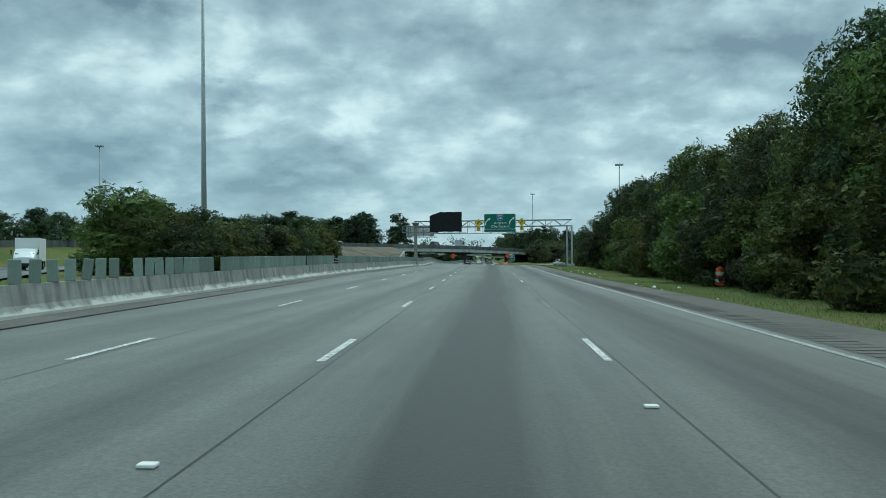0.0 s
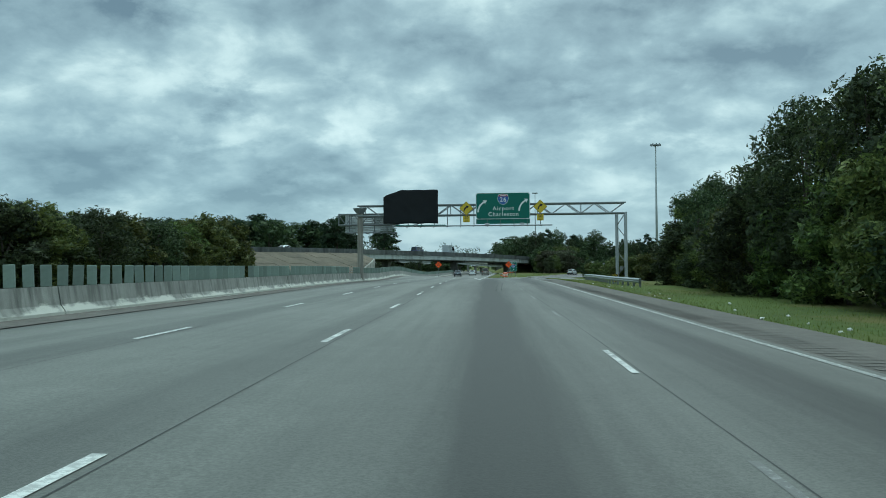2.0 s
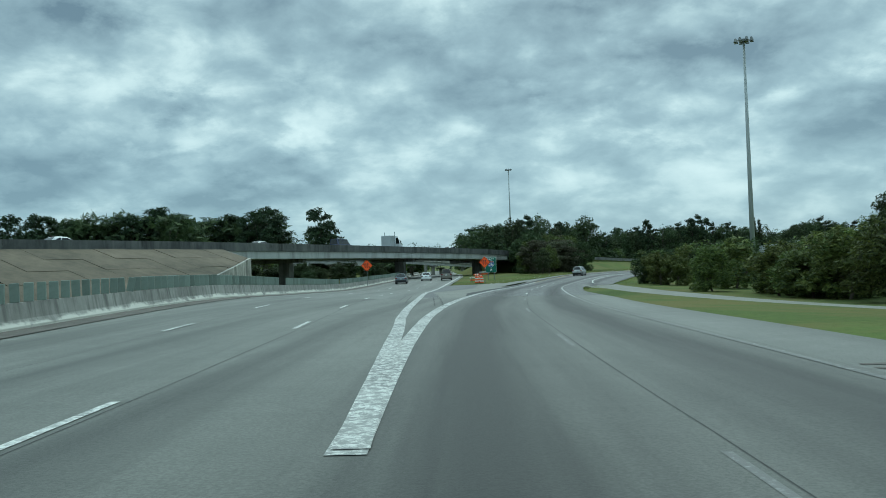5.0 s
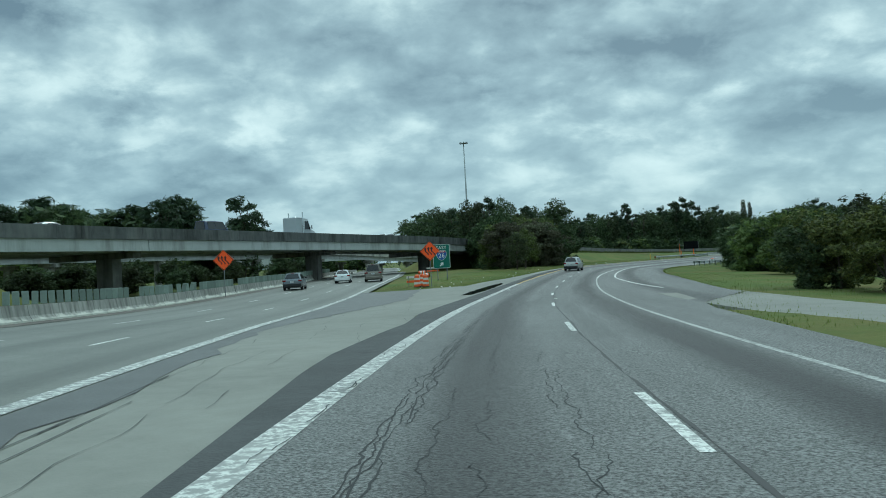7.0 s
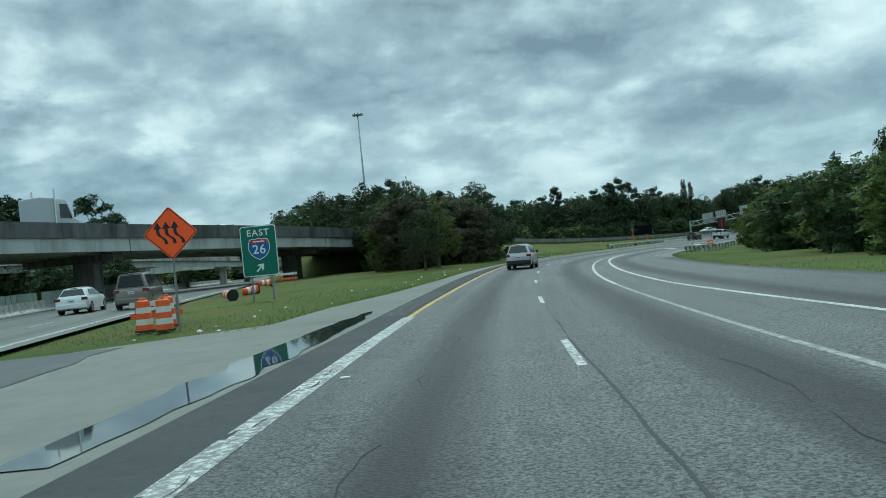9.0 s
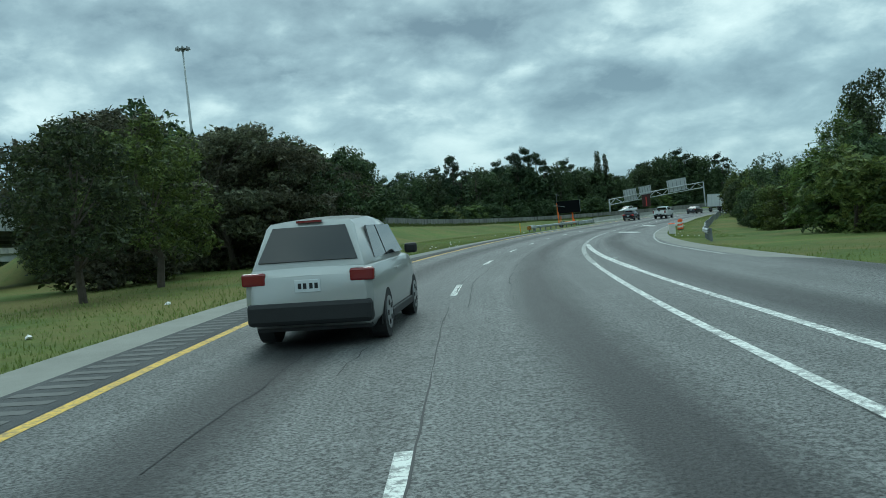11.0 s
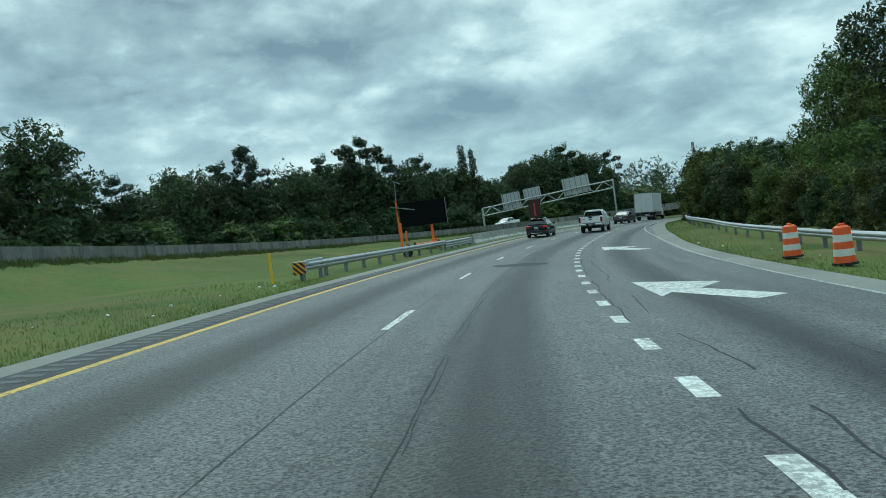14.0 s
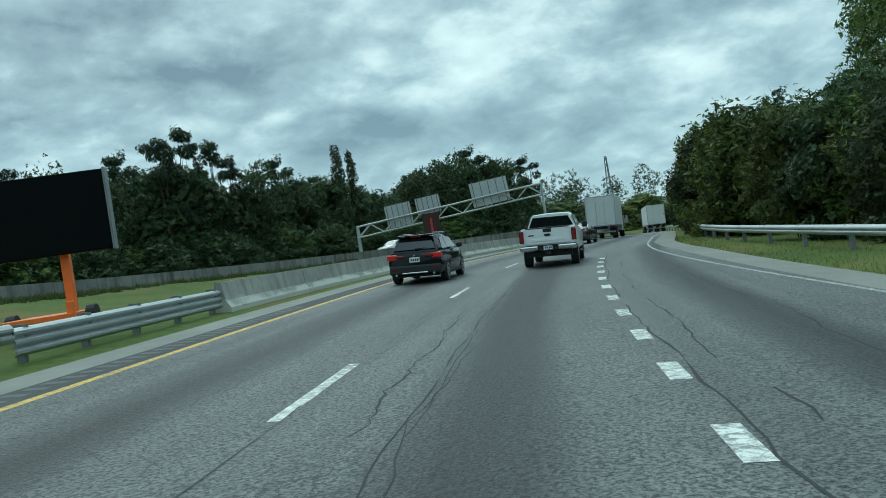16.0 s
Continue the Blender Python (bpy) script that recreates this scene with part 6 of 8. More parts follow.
    return crown, tm, h, lab, cat


TREES = {}
LEAVES = {"close": (9000, 0.155), "near": (5000, 0.195), "mid": (3700, 0.215), "back": (1700, 0.31), "far": (1050, 0.48), "thin": (900, 0.2)}


def tree(kind, seed, lod, x, y, height, turn=None, wide=1.0, group="", z=None):
    leaves, size = LEAVES[lod]
    key = (kind, seed, lod)
    if key not in TREES:
        if kind == "pine":
            size *= 1.1
        TREES[key] = tree_kind(kind, seed, leaves, size)
    crown, tm, h, lab, cat = TREES[key]
    k = height / h
    turn = random.uniform(0, 360) if turn is None else turn
    zz = ground_z(x, y) if z is None else z
    t = thing("tree", Matrix.Translation((x, y, zz - 0.1)) @ Matrix.Rotation(radians(turn), 4, "Z") @ Matrix.Diagonal((k * wide, k * wide, k, 1)), lab, cat, group)
    for n, me in (("trunk", tm), ("crown", crown)):
        o = new(n, me)
        o.parent = t
    return t


BACK = []


def back_tree(kind, seed, lod, x, y, height, wide=1.0):
    """A tree of the joined background."""
    BACK.append((kind, seed, lod, float(x), float(y), height, wide))


rt = random.Random(11)


def clear(x, y):
    """True off every pavement and deck."""
    s, d = to_road(x, y)
    s, d = float(s[0]), float(d[0])
    if -85 < s < 560 and float(D_GL(s) if s > 250 else -40 if s < 0 else -12) - 2.2 < d < float(D_PR(s)) + 2.2:
        return False
    if -85 < s < 230 and abs(d - float(SIDE(s))) < 4 and s > 60:
        return False
    if main_x(y, -9.6) < x < main_x(y, 4.5):
        return False
    k, e, z = fly_at(np.array([x]), np.array([y]))
    return not (-DECK_W - 2.2 < e[0] < 2.2)


# the wall of trees along the right verge
VERGE = curve((-16, 12.0), (30, 12.3), (36, 12.0), (44, 10.3), (50, 11.4), (57, 11.3), (67, 10.7), (74, 10.4), (80, 10.2), (86, 10.8), (95, 11.2), (101, 10.6), (107, 9.5), (111, 6.4), (117, 5.8), (121, 8.6), (127, 8.2))
for i in range(33):
    y = 6 + i * 3.72 + rt.uniform(-1, 1)
    top = float(VERGE(y))
    tree("shrub", i % 5, "close" if 15 < y < 55 else "near", 12.6 + 0.012 * y + rt.uniform(-0.7, 0.9), y, min(top * 0.62, rt.uniform(4.6, 6.4)), wide=1.25, group="trees along the verge")
    x = 16.0 + rt.uniform(-1, 1.2)
    tree("broad", i % 4, "close" if 15 < y < 48 else "near", x, y + rt.uniform(-1, 1), top * rt.uniform(0.86, 1.04), wide=1.0, group="trees along the verge")
    if i % 2 == 0 and y < 104:
        back_tree("broad", (i + 1) % 4, "back", 22 + rt.uniform(-2, 2), y, float(VERGE(y * 0.76)) * rt.uniform(0.85, 1.05), wide=1.2)
        back_tree("pine" if i % 4 == 0 else "broad", 2, "back", 27 + rt.uniform(-2, 2), y + 2, float(VERGE(y * 0.62)) * rt.uniform(0.85, 1.05), wide=1.2)
for i, (x, y, h) in enumerate(((21.0, 147, 10.0), (22.2, 142, 11.4), (23.9, 148, 11.6), (26.6, 144, 11.4), (25.3, 153, 10.2), (28, 150, 11))):
    tree("broad", (1, 3)[i % 2], "near", x, y, h, wide=1.05, group="trees along the verge")
# dense scrub behind the rail at the gantry
for i in range(34):
    s = rt.uniform(124, 196)
    x, y, _ = road(s, float(SIDE(s)) + rt.uniform(4.5, 9.0))
    tree("shrub", i % 6, "near", x, y, rt.uniform(2.7, 3.9), wide=1.6, group="scrub on the bank")
# beyond the gantry on the right
for i in range(26):
    x, y = rt.uniform(27, 48), rt.uniform(128, 196)
    if clear(x, y):
        back_tree(("broad", "broad", "pine")[i % 3], i % 4, "back", x, y, rt.uniform(4.4, 6.2), wide=1.3)
for i in range(74):
    s = rt.uniform(196, 335)
    e0 = 3.2 if s < 235 else 8.0
    d = float(D_PR(s) if s > 221 else SIDE(s)) + (rt.uniform(e0, e0 + 5) if i % 2 else rt.uniform(e0 + 4, e0 + 26))
    x, y, _ = road(s, d)
    if clear(x, y):
        if i % 2 and s < 275:
            tree("shrub", i % 6, "close" if s < 240 else "near", x, y, rt.uniform(2.6, 3.7) if s < 240 else rt.uniform(4.2, 6.0), wide=1.4, group="scrub on the bank")
        else:
            back_tree("shrub", i % 6, "back", x, y, rt.uniform(3.2, 4.4) if s < 240 else rt.uniform(4.6, 6.2), wide=1.4)
BEND = curve((338, 4.0), (400, 4.0), (410, 4.6), (420, 6.4), (428, 7.8), (442, 8.0), (480, 8.8))
for i in range(96):
    s = rt.uniform(338, 488)
    near = i % 3
    out = float(np.interp(s, [405, 425], [4.6, 1.4]))
    d = float(GR_R(s)) + out + (rt.uniform(0, 2.8) if near else rt.uniform(4, 18))
    x, y, _ = road(s, d)
    if clear(x, y):
        if near:
            tree("shrub", i % 5, "near", x, y, float(BEND(s)) * rt.uniform(0.8, 1.04), wide=1.15, group="trees behind the guardrail")
        else:
            back_tree("broad" if i % 4 else "pine", i % 5, "back", x, y, float(BEND(s)) * rt.uniform(1.0, 1.2), wide=1.15)
for i, (x, y, h) in enumerate(((133, 403, 17), (137, 398, 25), (145, 394, 29), (152, 387, 30), (141, 408, 21), (153, 401, 29), (130, 396, 14), (160, 392, 30))):
    tree(("broad", "broad", "pine")[i % 3] if x > 140 else "broad", i % 4, "near", x, y, h, wide=0.9, group="tall trees behind the guardrail")
# hedge behind the median barrier
for i in range(44):
    y = 58 + i * 2.75 + rt.uniform(-1, 1)
    x = -25.5 - (y - 60) * 0.10 + rt.uniform(-2.5, 1.5)
    tree("shrub" if i % 3 or y > 156 else "broad", i % 6 if y < 156 else (2, 5)[i % 2], "near" if i % 2 else "mid", x, y, rt.uniform(4.6, 6.8) * (0.87 if y < 110 else 1.0) + 1.2 * (145 < y < 156) if y < 156 else rt.uniform(3.4, 4.6), wide=1.35, group="hedge behind the barrier")
    if i % 2:
        back_tree("shrub", (i + 2) % 6, "back", x - 5, y + 1, rt.uniform(5.0, 7.2), wide=1.5)
# the dark clump where the flyover comes down
CLUMP = curve((283, 5.4), (290, 6.6), (303, 8.3), (312, 8.1), (325, 8.2), (333, 8.0), (345, 7.2))
for i in range(84):
    s = rt.uniform(284, 346)
    back_ = rt.uniform(4.6, 22)
    x, y, _ = road(s, float(D_GL(s)) - back_)
    k, e, z = fly_at(np.array([x]), np.array([y]))
    if e[0] > 1.6 and 14.2 < x < 28.7 + (y - 325) * 0.115:
        h = float(CLUMP(s)) * rt.uniform(0.84, 1.03) * float(np.interp(back_, [4, 8, 14], [0.72, 0.95, 1.12]))
        kind = ("spread", "broad", "spread", "shrub")[i % 4]
        tree(kind, {"spread": i % 3, "broad": (1, 2)[i // 4 % 2], "shrub": (1, 0, 4)[i // 4 % 3]}[kind], "close" if 308 < s < 335 and back_ < 14 else "near", x, y, h, wide=1.15, group="dark clump beside the ramp")
for i in range(12):
    x, y = rt.uniform(-40, -8), rt.uniform(316, 345)
    if clear(x, y):
        back_tree("shrub", (1, 4)[i % 2], "back", x, y, rt.uniform(3.5, 5.5), wide=1.5)
for i in range(34):
    x, y, _ = fly(K_ABUT1 + rt.uniform(4, 92), -DECK_W - rt.uniform(3.5, 11))
    if clear(x, y):
        tree("shrub", (1, 4, 7)[i % 3], "mid", x, y, rt.uniform(3.0, 4.6), wide=1.5, group="bushes between the bridges", z=-3.3)
# woods left of the flyover's descent: along its line, the level of each crown's top, its kind and breadth
WOODS = [
    (337, 10.4, "broad", 1.0), (343, 10.0, "pine", 1.0), (351, 12.4, "broad", 1.0), (357, 12.0, "pine", 1.0), (364, 13.6, "pine", 1.0), (370, 13.8, "broad", 1.0), (377, 12.4, "broad", 1.1), (384, 11.8, "pine", 1.0), (389, 12.2, "broad", 1.0),
    (394, 7.5, "broad", 1.0), (400.6, 14.6, "broad", 1.25), (406.4, 7.2, "pine", 1.2), (410.4, 8.6, "pine", 1.0), (414, 7.2, "broad", 1.2), (420.4, 10.0, "broad", 1.1),
    (425, 9.9, "broad", 1.1), (429.6, 10.8, "pine", 1.1), (433, 13.1, "pine", 1.0), (436.4, 11.2, "pine", 0.9), (441.2, 11.4, "thin", 0.9), (444.6, 9.8, "broad", 0.9),
    (447.6, 8.4, "broad", 1.0), (451.6, 12.2, "pine", 1.0), (456, 13.6, "pine", 1.0), (459, 15.0, "pine", 1.05), (464, 13.7, "pine", 1.0), (468, 12.0, "pine", 1.0),
    (472, 11.5, "broad", 1.0), (476.4, 12.0, "pine", 1.0), (481.4, 9.0, "broad", 1.0), (488, 13.4, "spire", 1.0), (490.4, 12.4, "spire", 0.9), (494, 7.6, "broad", 1.1),
    (499, 5.8, "broad", 1.2), (505.6, 8.4, "broad", 1.1), (509, 9.8, "broad", 1.0), (513.4, 11.6, "broad", 1.1), (518, 12.6, "broad", 1.1), (522.4, 13.3, "pine", 1.2),
    (527, 12.0, "broad", 1.1), (531, 11.0, "broad", 1.1), (536, 11.2, "broad", 1.1), (541, 11.4, "pine", 1.1),
]
for i, (k, top, kind, wide) in enumerate(WOODS):
    x, y, _ = fly(k, -DECK_W - 10 + rt.uniform(-1, 1))
    h = (top - ground_z(x, y)) * 1.08
    lod = "thin" if kind == "thin" else "near" if kind == "spire" else "mid"
    tree("broad" if kind == "thin" else kind, (1, 3)[i % 2], lod, x, y, h, wide=wide * (13.0 / max(h, 9.0)) ** 0.5, group="woods behind the flyover")
    for j in range(6):
        x, y, _ = fly(k + rt.uniform(-2.5, 2.5), -DECK_W - (4.5, 7.5, 12, 15, 19, 24)[j] + rt.uniform(-1, 1))
        if clear(x, y):
            back_tree(("shrub", "shrub", "broad", "broad", "broad", "pine")[j], (1, 4)[i % 2] if j < 2 else (1, 3)[i % 2], "back", x, y, min(rt.uniform(5.0, 7.0) if j < 2 else h * rt.uniform(0.72, 0.9), h - 1.2), wide=1.5 if j < 2 else 1.2)
tree("broad", 2, "near", 33, 425, 11.5, wide=1.2, group="woods behind the flyover")
# far woods
ring = [(-330, 300), (-240, 370), (-150, 430), (-75, 478), (-20, 530), (30, 530), (90, 500), (140, 520), (190, 530), (260, 520), (330, 470), (380, 400)]
rk = np.concatenate([[0], np.cumsum([math.dist(a, b) for a, b in zip(ring[:-1], ring[1:])])])
for i in range(230):
    q = rt.uniform(0, rk[-1])
    x, y = np.interp(q, rk, [p[0] for p in ring]), np.interp(q, rk, [p[1] for p in ring])
    x, y = x + rt.uniform(-14, 14), y + rt.uniform(-10, 28)
    if clear(x, y):
        h = rt.uniform(22, 30) if x < -55 else rt.uniform(3.5, 5.0) if x < 14 else rt.uniform(6.0, 8.5)
        back_tree(("pine", "broad", "pine", "broad", "pine")[i % 5], (1, 3)[i // 5 % 2], "far", x, y, h, wide=1.25)


for i in range(150):
    q = rt.uniform(0, rk[-1])
    x, y = np.interp(q, rk, [p[0] for p in ring]), np.interp(q, rk, [p[1] for p in ring])
    x, y = x + rt.uniform(-10, 10), y + rt.uniform(-16, -4)
    if clear(x, y):
        back_tree("shrub", i % 6, "far", x, y, rt.uniform(5.5, 9.0), wide=2.0)
for i in range(60):
    x, y, _ = fly(K_ABUT2 + rt.uniform(20, 200), -DECK_W - rt.uniform(3, 8))
    if clear(x, y):
        back_tree("shrub", i % 6, "back", x, y, rt.uniform(4.0, 6.5), wide=1.7)


def belt():
    """The farthest woods as one mass of crowns."""
    rng = np.random.default_rng(9)
    lumps = []
    for i in range(520):
        a = radians(rng.uniform(-75, 100))
        r = rng.uniform(560, 800)
        x, y = r * math.sin(a) + 20, r * math.cos(a) + 90
        h = rng.uniform(13, 21)
        for j in range(4):
            lumps.append((x + rng.normal() * 3, y + rng.normal() * 3, -4 + h * (0.12 + 0.27 * j), rng.uniform(2.5, 4.5), 0.9))
    me = leaf_mesh("far_woods", lumps, 110000, 0.95, M_LEAFD, rng)
    return tagged(new("far_woods", me), "far dark mixed woods along the horizon", "woods", kind="stuff")


belt()


def join_back():
    """All background trees as one mass, a material slot for each kind of leaf."""
    slots, V, F, MI, n = [], [], [], [], 0
    zs = terrain(np.array([b[3] for b in BACK]), np.array([b[4] for b in BACK]))
    for (kind, seed, lod, x, y, height, wide), z in zip(BACK, zs):
        leaves, size = LEAVES[lod]
        key = (kind, seed, lod)
        if key not in TREES:
            TREES[key] = tree_kind(kind, seed, leaves, size)
        crown, tm, h, lab, cat = TREES[key]
        k, a = height / h, rt.uniform(0, 6.28)
        for me in (crown, tm):
            co = np.empty(len(me.vertices) * 3)
            me.vertices.foreach_get("co", co)
            co = co.reshape(-1, 3) * (k * wide, k * wide, k)
            co = np.stack([co[:, 0] * math.cos(a) - co[:, 1] * math.sin(a) + x, co[:, 0] * math.sin(a) + co[:, 1] * math.cos(a) + y, co[:, 2] + z - 0.1], 1)
            m = me.materials[0]
            if m.name not in [q.name for q in slots]:
                slots.append(m)
            mi = [q.name for q in slots].index(m.name)
            fs = [tuple(n + i for i in p.vertices) for p in me.polygons]
            V.append(co)
            F += fs
            MI += [mi] * len(fs)
            n += len(co)
    me = bpy.data.meshes.new("background_woods")
    me.from_pydata(np.concatenate(V).tolist(), [], F)
    for m in slots:
        me.materials.append(m)
    me.polygons.foreach_set("material_index", MI)
    tagged(new("background_woods", me), "mixed woods and scrub behind the verges", "woods", kind="stuff")


join_back()


# grass blades along the verges that the road passes close by
def verge_grass():
    rng = np.random.default_rng(5)
    P = []
    for s0, s1, side, w, n in ((-5, 150, 1, 6.5, 24000), (252, 372, -1, 9.0, 36000), (335, 440, 1, 4.5, 14000), (205, 320, 1, 5.0, 6000)):
        s = rng.uniform(s0, s1, n)
        q = w * rng.random(n) ** 1.6 + 0.05
        d = D_PR(s) + q if side > 0 else D_GL(s) - q
        p = road(s, d)
        P.append(p[:, :2])
    P = np.concatenate(P)
    n = len(P)
    z = terrain(P[:, 0], P[:, 1])
    k, e, fz = fly_at(P[:, 0], P[:, 1])
    a = rng.random(n) * 6.28
    h = rng.uniform(0.03, 0.09, n) * (0.6 + 0.8 * rng.random(n))
    w = rng.uniform(0.008, 0.02, n)
    lean = rng.normal(scale=0.35, size=(n, 2)) * h[:, None]
    dx, dy = np.cos(a) * w, np.sin(a) * w
    v = np.empty((n, 3, 3))
    v[:, 0] = np.stack([P[:, 0] - dx, P[:, 1] - dy, z - 0.02], 1)
    v[:, 1] = np.stack([P[:, 0] + dx, P[:, 1] + dy, z - 0.02], 1)
    v[:, 2] = np.stack([P[:, 0] + lean[:, 0], P[:, 1] + lean[:, 1], z + h], 1)
    i = np.arange(n)[:, None] * 3
    me = bpy.data.meshes.new("grass")
    me.from_pydata(v.reshape(-1, 3).tolist(), [], np.hstack([i, i + 1, i + 2]).tolist())
    me.materials.append(M_BLADE)
    tagged(new("grass", me), "short rough grass blades on the verges", "grass", kind="stuff")


M_BLADE = leaf_material("grass_blades", (0.20, 0.24, 0.07), (0.12, 0.15, 0.042), 0.0)
verge_grass()


# taller weeds: a ragged fringe along the foot of the descending wall
def weeds():
    rng = np.random.default_rng(17)
    C, H = [], []
    for i in range(1500):
        k = K_ABUT2 + rng.uniform(4, 150)
        e, h = 0.35 + 1.5 * rng.random() ** 2, rng.uniform(0.15, 0.5)
        x, y, _ = fly(k, e)
        C.append((x, y))
        H.append(h)
    C = np.array(C, dtype=float)
    _, s, d = height(C[:, 0], C[:, 1])
    ok = d < D_GL(s) - 2.0
    C, H = C[ok], np.array(H)[ok]
    m = 16
    P = np.repeat(C, m, 0) + rng.normal(scale=0.16, size=(len(C) * m, 2))
    h = np.repeat(H, m) * rng.uniform(0.5, 1.15, len(P))
    z = terrain(P[:, 0], P[:, 1])
    a = rng.random(len(P)) * 6.28
    w = 0.02 + 0.05 * h
    lean = rng.normal(scale=0.3, size=(len(P), 2)) * h[:, None]
    v = np.empty((len(P), 3, 3))
    v[:, 0] = np.stack([P[:, 0] - np.cos(a) * w, P[:, 1] - np.sin(a) * w, z - 0.04], 1)
    v[:, 1] = np.stack([P[:, 0] + np.cos(a) * w, P[:, 1] + np.sin(a) * w, z - 0.04], 1)
    v[:, 2] = np.stack([P[:, 0] + lean[:, 0], P[:, 1] + lean[:, 1], z + h], 1)
    i = np.arange(len(P))[:, None] * 3
    me = bpy.data.meshes.new("weeds")
    me.from_pydata(v.reshape(-1, 3).tolist(), [], np.hstack([i, i + 1, i + 2]).tolist())
    me.materials.append(M_WEED)
    tagged(new("weeds", me), "tall ragged weeds along the foot of the wall", "weeds", kind="stuff")


M_WEED = leaf_material("weed_blades", (0.12, 0.15, 0.045), (0.05, 0.075, 0.022), 0.0)
weeds()


# ---- vehicles ----
M_TYRE = material("tyre_rubber", (0.02, 0.02, 0.021), 0.85, vary=0.2, scale=20, bump=0.1)
M_RIM = plain("silver_rim", (0.32, 0.33, 0.34), 0.35, 0.8)
M_CHROME = plain("chrome_trim", (0.62, 0.64, 0.65), 0.18, 1.0)
M_TRIM = material("grey_black_plastic", (0.011, 0.012, 0.013), 0.6, vary=0.2, scale=12, bump=0.1)
M_TAIL = plain("red_tail_lens", (0.16, 0.006, 0.009), 0.2, coat=0.6)
M_TAILON = lit("glowing_red_lens", (0.42, 0.012, 0.010), 0.09)
M_PLATE = plain("number_plate_white", (0.62, 0.65, 0.66), 0.5)
M_HEAD = plain("headlamp_lens", (0.55, 0.58, 0.6), 0.1)


def paintwork(name, base, metal=0.0):
    return material(name, base, 0.32, metal=metal, vary=0.06, scale=1.2, bump=0.0, coat=0.6)


P_WHITE = paintwork("white_car_paint", (0.72, 0.74, 0.74))
P_BLACK = material("black_blue_car_paint", (0.003, 0.0045, 0.007), 0.1, vary=0.06, scale=1.2, bump=0.0, spec=0.32)
P_SILVER = paintwork("silver_car_paint", (0.40, 0.41, 0.40), 0.4)
P_DARK = paintwork("charcoal_car_paint", (0.018, 0.022, 0.028), 0.2)
P_GREY = paintwork("grey_car_paint", (0.14, 0.16, 0.18), 0.3)
P_TAN = paintwork("tan_car_paint", (0.17, 0.155, 0.13), 0.3)
P_BLUE = paintwork("dark_blue_paint", (0.02, 0.035, 0.09))
M_BOXW = material("white_box_panel", (0.66, 0.68, 0.67), 0.55, vary=0.08, scale=0.8, bump=0.03)
M_BOXG = material("pale_grey_door", (0.55, 0.57, 0.56), 0.55, vary=0.08, scale=0.8, bump=0.03)


def loft(stations, mat, parent, name, smooth=True):
    """Mirrored half sections (x, z) at places along y, skinned and capped."""
    bm = bmesh.new()
    rings = []
    for y, half in stations:
        full = [(x, z) for x, z in half] + [(-x, z) for x, z in half[::-1] if x > 1e-6]
        rings.append([bm.verts.new((x, y, z)) for x, z in full])
    n = len(rings[0])
    for a, b in zip(rings[:-1], rings[1:]):
        for j in range(n):
            k = (j + 1) % n
            bm.faces.new((a[j], a[k], b[k], b[j]))
    bm.faces.new(rings[0])
    bm.faces.new(rings[-1][::-1])
    bmesh.ops.recalc_face_normals(bm, faces=bm.faces)
    ob = part(name, bm, mat, parent)
    if smooth:
        ob.data.polygons.foreach_set("use_smooth", [True] * len(ob.data.polygons))
        ob.data.set_sharp_from_angle(angle=radians(32))
    return ob


def pane(name, pts, mat, parent, out, depth=0.008):
    """A thin window of four corners, standing proud along out."""
    bm = bmesh.new()
    o = Vector(out).normalized()
    a = [bm.verts.new(Vector(p) + o * depth) for p in pts]
    b = [bm.verts.new(Vector(p) - o * 0.01) for p in pts]
    bm.faces.new(a)
    for i in range(len(pts)):
        j = (i + 1) % len(pts)
        bm.faces.new((a[i], b[i], b[j], a[j]))
    bmesh.ops.recalc_face_normals(bm, faces=bm.faces)
    return part(name, bm, mat, parent)


def wheel(parent, x, y, r, w=0.22):
    t = part("tyre", rod(bmesh.new(), (x - w / 2, y, r), (x + w / 2, y, r), r, 24), M_TYRE, parent)
    s = 1 if x > 0 else -1
    part("rim", rod(bmesh.new(), (x + s * (w / 2 - 0.02), y, r), (x + s * (w / 2 + 0.012), y, r), r * 0.66, 18), M_RIM, t)
    bm = bmesh.new()
    for i in range(5):
        a = i * 2 * math.pi / 5
        p = Vector((x + s * (w / 2 + 0.014), y + r * 0.4 * math.cos(a + 0.62), r + r * 0.4 * math.sin(a + 0.62)))
        box(bm, *p, 0.012, r * 0.2, r * 0.2)
    part("spoke_gap", bm, M_TRIM, t)
    bm = bmesh.new()
    v = []
    for i in range(15):
        a = math.pi * i / 14
        v.append((y + (r + 0.07) * math.cos(a), r + (r + 0.07) * math.sin(a)))
    v += [(y - r - 0.07, 0.22), (y + r + 0.07, 0.22)]
    f = [bm.verts.new((x + s * (w / 2 - 0.035), q, z)) for q, z in v]
    bm.faces.new(f)
    part("arch_liner", bm, M_TRIM, parent)


def bars(parent, x, y, z, w, h):
    """A number plate: plain bars for its characters."""
    pl = part("number_plate", box(bmesh.new(), x, y, z, w, 0.02, h, bevel=0.005), M_PLATE, parent)
    for i in (-0.3, -0.1, 0.14, 0.34):
        part("bar", box(bmesh.new(), x + i * w, y - 0.012, z, w * 0.13, 0.006, h * 0.45), M_TRIM, pl)


